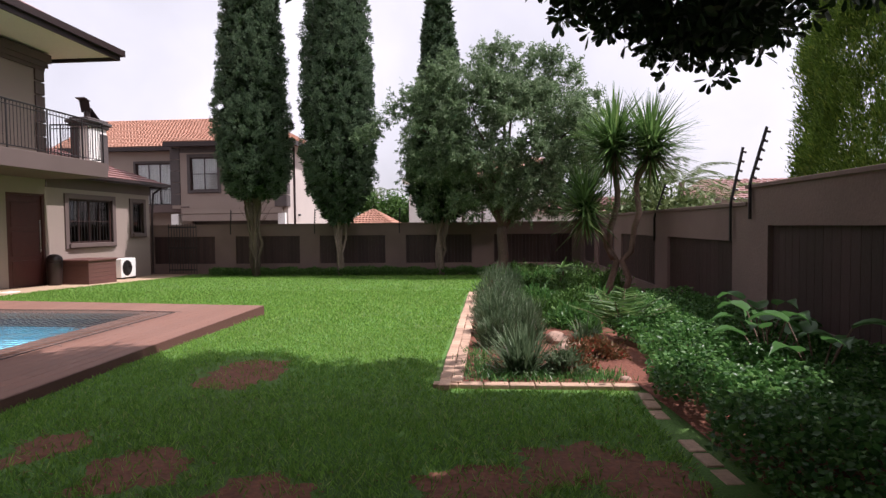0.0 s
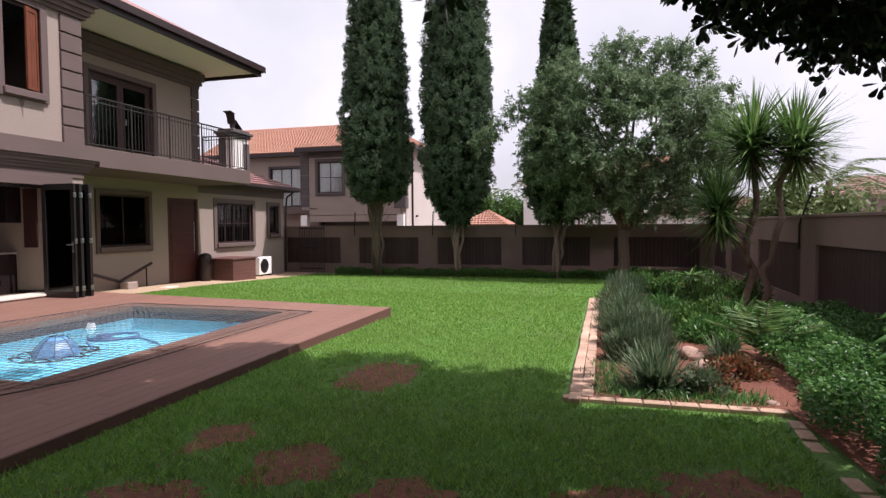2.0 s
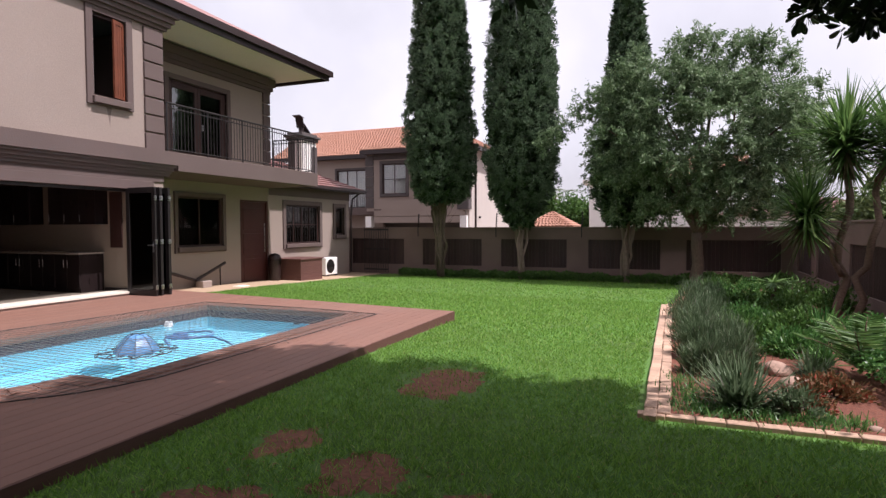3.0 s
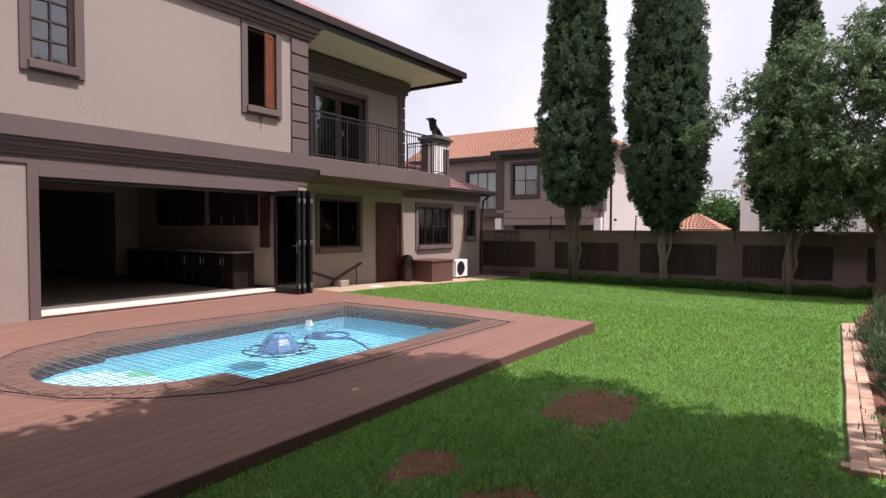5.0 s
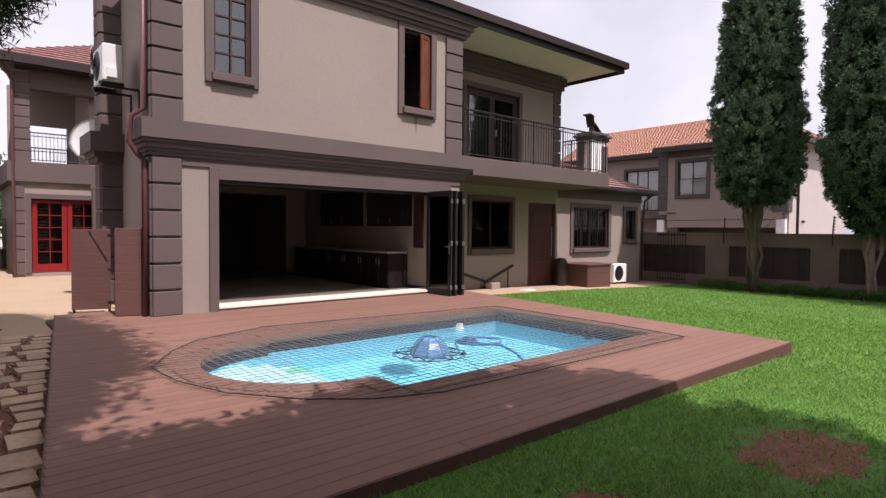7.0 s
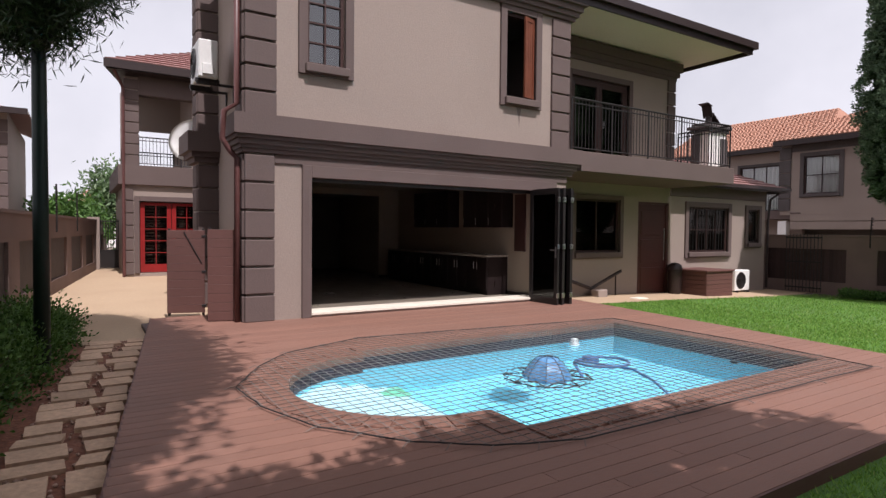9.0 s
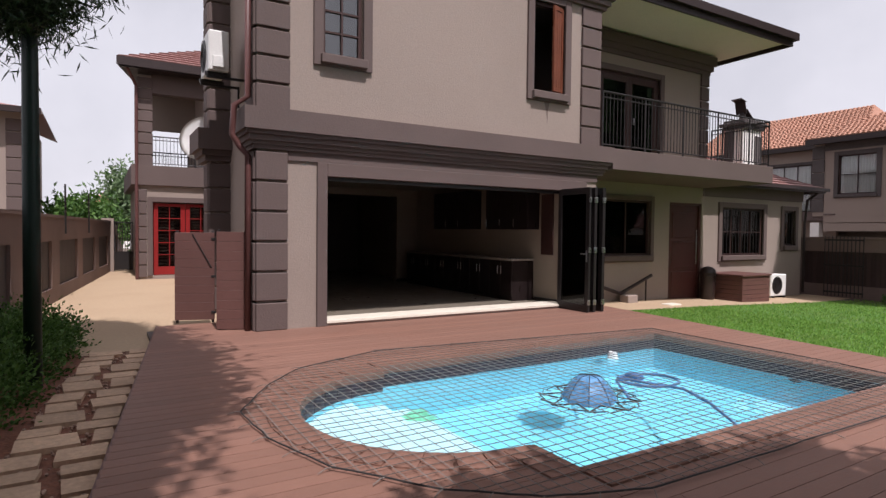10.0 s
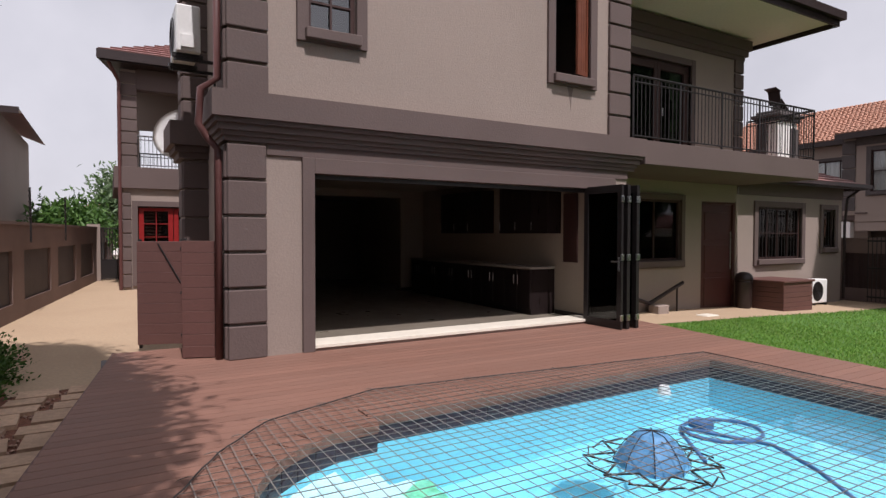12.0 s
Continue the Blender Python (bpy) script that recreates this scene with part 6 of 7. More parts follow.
def neighbour():
    h = thing("neighbour_house", "two-storey neighbouring house with a terracotta tiled roof", "house", (-17, 33, 0))
    y = 31.0
    # front wall and the bay that stands forward of it
    bx0, bx1 = -16.9, -10.9
    bm = bmesh.new()
    win = (-16.3, -14.75, 3.55, 5.35)
    pierced(bm, "y", y, y + 0.25, bx0, bx1, 2.55, 6.1, [win])
    part("wall", bm, BEIGE, h, "beige plastered upper wall")
    bm = bmesh.new()
    pierced(bm, "y", y + 1.2, y + 1.45, -24, bx0, -0.5, 6.0, [(-20.2, -17.4, 2.8, 5.2)])
    part("wall", bm, BEIGE, h)
    bm = bmesh.new()
    pierced(bm, "x", bx1 - 0.25, bx1, y + 0.25, y + 9, -0.5, 6.1, [])
    part("wall", bm, PALEWALL, h, "sunlit pale side wall")
    # back wall under the upper floor, its shade painted in as dark colour
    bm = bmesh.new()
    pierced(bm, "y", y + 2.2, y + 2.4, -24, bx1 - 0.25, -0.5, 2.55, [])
    part("wall", bm, PAINTSHADE, h)
    block("beam", BEIGE, h, -16.9, bx1 - 0.26, y + 0.02, y + 0.3, 1.85, 2.22)
    # upper back wall behind the balcony door, likewise coloured dark as shade
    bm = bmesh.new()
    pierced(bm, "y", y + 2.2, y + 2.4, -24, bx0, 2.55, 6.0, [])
    part("wall", bm, PAINTSHADE, h)
    block("slab", BEIGE, h, bx0, bx1 - 0.26, y, y + 2.2, 2.25, 2.55)
    for cx in (-17.3, -11.2):
        block("pillar", WHITEP, h, cx - 0.2, cx + 0.2, y + 0.02, y + 0.4, -0.5, 2.25)
    quoins(h, "y", y, -16.9, -16.4 + 0.0, 2.6, 2.7, -0.04, 1)
    quoins(h, "y", y, -11.55, -10.88, 2.6, 5.9, -0.05, 5, TILEBAND)
    quoins(h, "x", bx1, y + 0.0, y + 0.5, 2.6, 5.9, 0.05, 5, TILEBAND)
    quoins(h, "y", y, -17.45, -16.9, 2.75, 5.9, -0.05, 5, TILEBAND)
    block("soffit", FASCIA, h, -17.45, -10.35, y - 0.55, y, 5.96, 6.0, 0)
    block("soffit", FASCIA, h, -25, -17.45, y + 0.72, y + 1.2, 5.9, 5.94, 0)
    block("frieze", TILEBAND, h, -16.9, -11.55, y - 0.02, y, 5.62, 5.95, 0)
    block("side_pier", BEIGE, h, -17.4, -16.9, y, y + 1.2, 2.55, 6.0)
    window(h, "y", y, *win, -1, (2, 2), 0.18, glassy=PANE, curtain=True, surround_mat=TILEBAND)
    # dark backing behind the curtain, painted as the room's shade
    bm = bmesh.new()
    bx(bm, win[0] - 0.3, win[1] + 0.3, y + 0.8, y + 0.85, 3.0, 5.8)
    part("room_wall", bm, PAINTSHADE, h)
    window(h, "y", y + 1.2, -20.2, -17.4, 2.8, 5.2, -1, (4, 1), 0.14, sill=False, name="balcony_door", curtain=True, glassy=PANE, surround_mat=TILEBAND)
    block("balcony_slab", TAUPE, h, -20.5, -16.9, y + 0.1, y + 1.2, 2.35, 2.75)
    railing(h, [(-20.4, y + 0.15), (-16.95, y + 0.15)], 2.75, 3.75, 0.14)
    z = 6.1
    # roofs
    a, b, c, d = (-25, y + 0.7, z), (-15.6, y + 0.7, z), (-17, y + 5, z + 2.3), (-25, y + 5, z + 2.3)
    bm = bmesh.new()
    v = [bm.verts.new(p) for p in (a, b, c, d, (-15.6, y + 9.3, z), (-25, y + 9.3, z))]
    for f in ((0, 1, 2, 3), (1, 4, 2), (4, 5, 3, 2), (0, 5, 4, 1)):
        bm.faces.new([v[i] for i in f])
    part("roof", bm, RED_TILE, h, "terracotta tiled roof")
    tile_roof(h, (a, b, c, d), RED_TILE, 0.25, 0.21, lift=0.04)
    e, f, g, k = (-17.5, y - 0.6, z + 0.05), (-10.3, y - 0.6, z + 0.05), (-13.2, y + 3.2, z + 1.75), (-14.8, y + 3.2, z + 1.75)
    bm = bmesh.new()
    v = [bm.verts.new(p) for p in (e, f, g, k, (-10.3, y + 9.3, z + 0.05), (-17.5, y + 9.3, z + 0.05))]
    for q in ((0, 1, 2, 3), (1, 4, 2), (4, 5, 3, 2), (5, 0, 3), (0, 5, 4, 1)):
        bm.faces.new([v[i] for i in q])
    part("roof", bm, RED_TILE, h, "terracotta tiled roof")
    tile_roof(h, (e, f, g, k), RED_TILE, 0.25, 0.21, lift=0.04)
    tile_roof(h, (f, (-10.3, y + 9.3, z + 0.05), g, g), RED_TILE, 0.25, 0.21, lift=0.04)
    moulding("fascia", h, [(-17.5, y - 0.6), (-10.3, y - 0.6), (-10.3, y + 9.3)], ((0.03, z - 0.2, z + 0.05),), FASCIA)
    moulding("fascia", h, [(-25, y + 0.7), (-17.5, y + 0.7)], ((0.03, z - 0.22, z),), FASCIA)
    bm = bmesh.new()
    tube(bm, [(bx1 + 0.06, y + 1.2, z - 0.1), (bx1 + 0.06, y + 1.2, 0)], 0.06, 8)
    part("downpipe", bm, FASCIA, h)
    block("wall_lamp", BLACK, h, bx1, bx1 + 0.14, y + 1.9, y + 2.02, 2.1, 2.22, 0.02)


neighbour()


def hut(x0, x1, y0, y1, wall, top, label, name="garden_hut", stone=False):
    h = thing(name, label, "house", ((x0 + x1) / 2, y0, 0))
    block("wall", WHITEP, h, x0 + 0.3, x1 - 0.3, y0 + 0.3, y1 - 0.3, -0.5, wall)
    cx, cy = (x0 + x1) / 2, (y0 + y1) / 2
    for a, b in (((x0, y0), (x1, y0)), ((x1, y0), (x1, y1)), ((x0, y1), (x0, y0))):
        tile_roof(h, ((*a, wall), (*b, wall), (cx, cy, top), (cx, cy, top)), RED_TILE, 0.22, 0.2, lift=0.04)
    bm = bmesh.new()
    v = [bm.verts.new(p) for p in ((x0, y0, wall - 0.02), (x1, y0, wall - 0.02), (x1, y1, wall - 0.02), (x0, y1, wall - 0.02), (cx, cy, top - 0.03))]
    for f in ((0, 1, 4), (1, 2, 4), (2, 3, 4), (3, 0, 4), (3, 2, 1, 0)):
        bm.faces.new([v[i] for i in f])
    part("roof", bm, RED_TILE, h, "terracotta tiled pyramid roof")


hut(-8.0, -5.2, 32, 35, 1.6, 2.45, "garden pavilion with a pyramid of terracotta tiles")


def far_houses():
    h = thing("far_house", "pale distant house with a tiled roof behind the trees", "house", (-2, 40, 0))
    block("wall", WHITEP, h, -5.4, 4, 40, 48, -0.5, 4.4)
    block("parapet", SOFFIT, h, -5.8, -3.6, 39.7, 41, 4.4, 4.7)
    tile_roof(h, ((-4.5, 39.6, 4.6), (4.5, 39.6, 4.6), (4.5, 44, 6.4), (-3, 44, 6.4)), RED_TILE)
    for k in range(3):
        window(h, "y", 40, -4.2 + 2.6 * k, -3.0 + 2.6 * k, 1.2, 2.8, -1, (2, 1), 0.15)
    g = thing("far_house", "low white house beyond the boundary wall", "house", (6, 34, 0))
    block("wall", WHITEP, g, 2.2, 9, 34, 40, -0.5, 2.1)
    tile_roof(g, ((2, 33.6, 2.1), (9.3, 33.6, 2.1), (8, 37, 3.1), (3.6, 37, 3.1)), MAROON_TILE)
    k = thing("far_house", "grey-roofed house in the distance", "house", (22, 44, 0))
    block("wall", BEIGE, k, 14, 34, 44, 52, -0.5, 3.2)
    tile_roof(k, ((13.5, 43.5, 3.2), (34, 43.5, 3.2), (30, 48, 4.9), (17, 48, 4.9)), MAROON_TILE, 0.5, 0.5)
    w = thing("far_house", "pale plastered neighbouring house beyond the side wall", "house", (-28, -3.6, 0))
    wn = (-3.0, -1.75, 2.2, 4.2)
    bm = bmesh.new()
    pierced(bm, "x", -26.3, -26.0, -9.6, -0.7, -0.5, 5.45, [wn])
    part("wall", bm, BEIGE, w)
    bm = bmesh.new()
    pierced(bm, "y", -1.0, -0.7, -34, -26.3, -0.5, 5.45, [])
    part("wall", bm, BEIGE, w)
    window(w, "x", -26.0, *wn, 1, (2, 1), 0.0, sill=False)
    # dark backing behind the panes, painted as the room's shade
    bm = bmesh.new()
    bx(bm, -27.2, -27.1, -4, -1.01, 1.8, 4.8)
    part("room_wall", bm, PAINTSHADE, w)
    quoins(w, "x", -26, -1.1, -0.68, 2.2, 5.2, 0.04, 7)
    bm = bmesh.new()
    v = [bm.verts.new(p) for p in ((-25.4, -0.1, 5.45), (-25.4, -10.1, 5.45), (-30, -10.1, 6.5), (-30, -3.6, 6.5), (-34, -0.1, 5.45))]
    for f in ((0, 1, 2, 3), (0, 3, 4)):
        bm.faces.new([v[i] for i in f])
    part("roof", bm, MAROON_TILE, w, "maroon tiled roof")
    block("soffit", SOFFIT, w, -26.0, -25.45, -10.1, -0.1, 5.4, 5.43)
    block("fascia", FASCIA, w, -25.45, -25.38, -10.1, -0.1, 5.3, 5.5)
    far_roof = thing("far_house", "orange-roofed house in the far distance", "house", (-60, 6, 0))
    block("wall", WHITEP, far_roof, -64, -56, 1, 8, -0.5, 3.6)
    tile_roof(far_roof, ((-55.5, 0.5, 3.6), (-55.5, 8.5, 3.6), (-60, 6, 5.4), (-60, 3, 5.4)), RED_TILE, 0.5, 0.5)


far_houses()

# ---- pool net and floats ----
NET = [(-7.28, 2.45), (-6.6, 2.5), (-5.9, 2.72), (-5.3, 3.15), (-4.95, 3.6), (-4.72, 4.2), (-4.7, 6.1), (-4.68, 8.55), (-5.9, 8.72), (-8.5, 8.78), (-8.72, 6.5), (-8.95, 4.4), (-8.5, 3.3), (-7.98, 2.84)]


def pool_net():
    t = thing("pool_net", "weathered cord safety net hooked over the pool to the deck", "net", (-6.7, 5.7, 0.18))
    z = 0.186

    def crossings(axis, c):
        out = []
        for a, b in zip(NET, NET[1:] + NET[:1]):
            if (a[axis] > c) != (b[axis] > c):
                f = (c - a[axis]) / (b[axis] - a[axis])
                out.append(a[1 - axis] + f * (b[1 - axis] - a[1 - axis]))
        return sorted(out)

    bm = bmesh.new()
    for axis in (0, 1):
        lo, hi = min(p[axis] for p in NET), max(p[axis] for p in NET)
        k = 0
        c = lo + 0.06
        while c < hi:
            s = crossings(axis, c)
            if len(s) >= 2:
                n = max(4, int((s[-1] - s[0]) / 0.35))
                pts = []
                for i in range(n + 1):
                    u = s[0] + (s[-1] - s[0]) * i / n
                    wob = 0.012 * noise.noise((c * 3, u * 2, axis * 7.0))
                    sag = 0.045 * math.sin(math.pi * i / n) * (1 if inside(c if axis == 0 else u, u if axis == 0 else c, NET) else 0)
                    x, y = (c + wob, u) if axis == 0 else (u, c + wob)
                    over = PX0 - 0.25 < x < PX1 + 0.25 and 2.7 < y < PY1 + 0.25
                    pts.append((x, y, z - (sag * 0.7 if over else 0) * 0.12))
                tube(bm, pts, 0.0036, 3, False)
            c += 0.105 + 0.012 * math.sin(k * 1.7)
            k += 1
    tagged(part("mesh", bm, NETCORD, t, "square mesh of thin weathered cord"), kind="stuff")
    bm = bmesh.new()
    ring = []
    for a, b in zip(NET, NET[1:] + NET[:1]):
        for i in range(6):
            f = i / 6
            ring.append((a[0] + (b[0] - a[0]) * f + 0.02 * noise.noise((a[0] + f * 4, a[1], 2)), a[1] + (b[1] - a[1]) * f + 0.02 * noise.noise((a[1] + f * 4, a[0], 5)), z))
    tube(bm, ring + ring[:1], 0.0065, 5, False)
    part("border_rope", bm, CORD, t)
    cx, cy = -6.7, 5.7
    for k in range(0, len(ring), 3):
        p = Vector(ring[k])
        d = Vector((p.x - cx, p.y - cy, 0)).normalized()
        bm = bmesh.new()
        tube(bm, [p, p + d * 0.04 + Vector((0, 0, 0.004)), p + d * 0.1 - Vector((0, 0, 0.014))], 0.0035, 5)
        part("hook", bm, NETCORD, t)


pool_net()


def pool_cleaner():
    cx, cy, wz = -6.72, 5.7, -0.02
    t = thing("pool_cleaner", "blue floating pool cleaner dome with a black net skirt and hose", "pool cleaner", (cx, cy, wz))
    bm = bmesh.new()
    prof = [(0.275, -0.03), (0.265, 0.03), (0.225, 0.1), (0.165, 0.175), (0.105, 0.225), (0.0, 0.24)]
    rings = [[bm.verts.new((cx + r * math.cos(a), cy + r * math.sin(a), wz + h)) for a in (2 * math.pi * k / 8 for k in range(8))] for r, h in prof[:-1]]
    top = bm.verts.new((cx, cy, wz + 0.24))
    for a, b in zip(rings, rings[1:]):
        for k in range(8):
            bm.faces.new((a[k], a[(k + 1) % 8], b[(k + 1) % 8], b[k]))
    for k in range(8):
        bm.faces.new((rings[-1][k], rings[-1][(k + 1) % 8], top))
    part("dome", bm, DOMEBLUE, t, "translucent blue plastic dome")
    for k in range(8):
        a = 2 * math.pi * k / 8
        bm = bmesh.new()
        tube(bm, [(cx + (r + 0.006) * math.cos(a), cy + (r + 0.006) * math.sin(a), wz + h + 0.004) for r, h in prof], 0.0035, 5)
        part("rib", bm, CORD, t)
    bm = bmesh.new()
    for k in range(16):
        a0, a1 = 2 * math.pi * k / 16, 2 * math.pi * (k + 1) / 16
        r0, r1 = (0.28, 0.47) if k % 2 else (0.5, 0.28)
        tube(bm, [(cx + r0 * math.cos(a0), cy + r0 * math.sin(a0), wz + 0.012), (cx + r1 * math.cos(a1), cy + r1 * math.sin(a1), wz + 0.012)], 0.008, 4)
        tube(bm, [(cx + 0.5 * math.cos(a0), cy + 0.5 * math.sin(a0), wz + 0.012), (cx + 0.46 * math.cos(a1), cy + 0.46 * math.sin(a1), wz + 0.012)], 0.007, 4)
    tagged(part("skirt", bm, CORD, t, "black cord skirt"), kind="stuff")
    hx, hy = -6.85, 6.72
    bm = bmesh.new()
    pts = [(cx + 0.2, cy + 0.35, wz + 0.01)]
    for k in range(22):
        a = math.pi * 1.3 - 2 * math.pi * k / 21
        pts.append((hx + 0.3 * math.cos(a), hy + 0.36 * math.sin(a), wz + 0.012 + 0.002 * k))
    pts += [(-6.45, 6.8, wz + 0.02), (-6.0, 6.6, wz + 0.01), (-5.5, 6.25, wz - 0.01), (-5.2, 6.0, wz - 0.04)]
    tube(bm, pts, 0.017, 7)
    part("hose", bm, BLUEPL, t, "dark blue ribbed hose", True)
    bm = bmesh.new()
    bx(bm, hx - 0.3, hx - 0.12, hy - 0.05, hy + 0.1, wz - 0.04, wz + 0.06, 0.02)
    part("float", bm, BLUEPL, t)
    f = thing("pool_float", "small white chlorine floater on the water", "float", (-7.95, 7.36, wz))
    bm = bmesh.new()
    bmesh.ops.create_cone(bm, cap_ends=True, segments=16, radius1=0.08, radius2=0.05, depth=0.1, matrix=Matrix.Translation((-7.95, 7.36, wz + 0.03)))
    part("body", bm, WHITEM, f)
    i = thing("pool_inlet", "dark round return inlet in the pool wall", "inlet", (-6.2, 8.49, -0.2))
    bm = bmesh.new()
    bmesh.ops.create_cone(bm, cap_ends=True, segments=20, radius1=0.07, radius2=0.06, depth=0.03, matrix=Matrix.Translation((-6.2, 8.485, -0.22)) @ Matrix.Rotation(radians(90), 4, "X"))
    part("ring", bm, BLACK, i)


pool_cleaner()

# ---- flower bed ----
BED = [(-0.17, 5.4), (-0.17, 13.4), (0.4, 20.5), (3.5, 20.5), (3.5, -3.0), (1.75, -3.0), (1.62, 1.5), (1.62, 3.2), (1.5, 4.6), (1.42, 5.4)]
sheet("soil", BED, 0.02, MULCH, "reddish mulched soil of the planting bed", "soil")


def edging():
    e = thing("edging", "pale brick edging round the planting bed", "edging", (-0.3, 5.3, 0), kind="structure")
    k = 0

    def brick(x, y, turn, l=0.22, w=0.105, h=0.05, m=KERB):
        bm = bmesh.new()
        g = ground_z(x, y)
        bx(bm, -l / 2, l / 2, -w / 2, w / 2, -0.06, h, 0.006, Matrix.Translation((x, y, g)) @ Matrix.Rotation(turn + random.uniform(-0.03, 0.03), 4, "Z"))
        part("brick", bm, m, e)

    y = 5.3
    while y < 13.4:
        for dx in (-0.36, -0.25):
            brick(dx + 0.05 + random.uniform(-0.006, 0.006), y + random.uniform(-0.004, 0.004) + (0.11 if dx == -0.25 else 0), math.pi / 2, h=0.045 + random.uniform(0, 0.01))
        y += 0.228
    x = -0.3
    while x < 1.35:
        brick(x, 5.3, 0, h=0.04)
        x += 0.228
    pts = [(1.42, 5.2), (1.38, 4.7), (1.4, 4.1), (1.46, 3.4), (1.5, 2.6), (1.52, 1.6), (1.55, 0.5), (1.6, -1), (1.65, -2.6)]
    for (xa, ya), (xb, yb) in zip(pts, pts[1:]):
        L = math.hypot(xb - xa, yb - ya)
        n = max(1, round(L / 0.23))
        for i in range(n):
            f = (i + 0.5) / n
            if random.random() < 0.3:
                continue
            brick(xa + (xb - xa) * f, ya + (yb - ya) * f, math.atan2(yb - ya, xb - xa), 0.2, 0.11, 0.006 + random.uniform(-0.008, 0.012), KERB)


edging()


def tuft(name, label, category, x, y, n, length, width, material, spread=0.8, up=0.8, bend=0.35, group="", base=0.06, part_label=""):
    """A plant of strap leaves from one crown."""
    g = ground_z(x, y)
    t = thing(name, label, category, (x, y, g), group)
    w = rng.normal(size=(n, 3)) * spread
    w[:, 2] = np.abs(w[:, 2]) + up
    w /= np.linalg.norm(w, axis=1, keepdims=True)
    c = np.array([x, y, g]) + np.column_stack([rng.normal(size=(n, 2)) * base, np.zeros(n)])
    blades("leaves", c, w, rng.uniform(0.6, 1.0, n) * length, width, material, t, part_label, bend)
    return t


def bush(name, label, category, x, y, r, h, n, length, width, material, group="", upright=0.5, base=0.0):
    """A rounded bush: leaves on many short twigs, uneven outline."""
    g = ground_z(x, y) + base
    t = thing(name, label, category, (x, y, g), group)
    k = max(6, n // 30)
    u = sphere_ways(k)
    u[:, 2] = np.abs(u[:, 2])
    c = np.array([x, y, g]) + u * np.array([r, r, h]) * rng.uniform(0.55, 1.05, (k, 1))
    bm = bmesh.new()
    for p in c[:: max(1, k // 12)]:
        tube(bm, [(x, y, g - 0.02), tuple(p)], [0.012, 0.004], 5)
    part("twigs", bm, BARK, t)
    per = n // k
    cc = np.repeat(c, per, 0) + rng.normal(size=(k * per, 3)) * 0.18 * min(r, 0.5)
    cc[:, 2] = np.maximum(cc[:, 2], g + 0.01)
    ww = rng.normal(size=cc.shape) * 0.7 + np.repeat(u, per, 0) + np.array([0, 0, upright])
    leaves("foliage", cc, ww, rng.uniform(0.6, 1.1, len(cc)) * length, width, material, t, "", "stuff")
    return t


tuft("spiky_plant", "spiky blue-green strap-leaved clump beside the brick edging", "plant", 0.42, 5.85, 330, 0.62, 0.026, LAVENDER, 0.75, 0.35, 0.25)
for i, (lx, ly, lr, lh) in enumerate(((0.2, 7.05, 0.22, 0.34), (0.5, 7.5, 0.24, 0.36), (0.18, 7.9, 0.26, 0.42), (0.55, 8.5, 0.27, 0.4), (0.2, 9.2, 0.3, 0.46), (0.3, 10.3, 0.4, 0.55), (0.22, 11.4, 0.4, 0.62), (0.5, 12.4, 0.45, 0.6))):
    b = bush("lavender_bush", "grey-green lavender bush beside the brick edging", "bush", lx, ly, lr, lh, 2600, 0.14, 0.012, LAVENDER, "lavender bushes", 1.6)
for i, (lx, ly) in enumerate(((0.0, 6.2), (0.02, 5.62), (0.2, 5.6), (0.38, 5.55), (0.6, 5.58), (0.8, 5.6), (1.0, 5.57), (1.18, 5.62), (0.0, 5.9), (-0.02, 6.6))):
    tuft("grass_clump", "low grassy clump at the front of the bed", "plant", lx, ly, 260, 0.13, 0.01, IVY, 1.0, 0.35, 0.5, "grassy clumps", 0.11)
tuft("strap_leaf_plant", "arching green strap-leaved clump", "plant", 0.7, 9.7, 160, 0.6, 0.035, YUCCA, 0.8, 0.5, 0.6)
tuft("strap_leaf_plant", "arching dark green strap-leaved clump", "plant", 1.9, 10.0, 220, 0.75, 0.04, IVY, 0.8, 0.6, 0.6)
tuft("strap_leaf_plant", "arching dark green strap-leaved clump", "plant", 2.6, 9.3, 160, 0.55, 0.035, IVY, 0.8, 0.6, 0.6)
bush("red_shrub", "low red-leaved shrub in the mulch", "bush", 0.98, 6.05, 0.2, 0.24, 1300, 0.05, 0.022, REDLEAF, "red shrubs")
bush("red_shrub", "low red-leaved shrub in the mulch", "bush", 1.3, 6.5, 0.22, 0.2, 900, 0.06, 0.03, REDLEAF, "red shrubs")
bush("green_shrub", "small mixed green shrub at the bed's front", "bush", 0.85, 5.75, 0.2, 0.22, 700, 0.07, 0.02, LAVENDER)


for i, (lx, ly, lr, lh) in enumerate(((1.3, 8.6, 0.35, 0.3), (1.0, 9.3, 0.3, 0.28), (1.5, 9.9, 0.35, 0.35), (1.0, 10.8, 0.35, 0.4), (1.7, 11.6, 0.4, 0.4), (1.1, 12.4, 0.4, 0.45), (0.8, 13.4, 0.5, 0.5), (1.9, 13.3, 0.45, 0.45), (2.7, 13.4, 0.5, 0.5), (1.4, 14.8, 0.5, 0.45), (2.5, 15.5, 0.6, 0.5), (0.9, 16.3, 0.5, 0.45))):
    bush("green_shrub", "low mixed green shrub in the planting bed", "bush", lx, ly, lr, lh, 1500, 0.09, 0.035, HEDGE if i % 3 else IVY, "bed shrubs", 0.6)
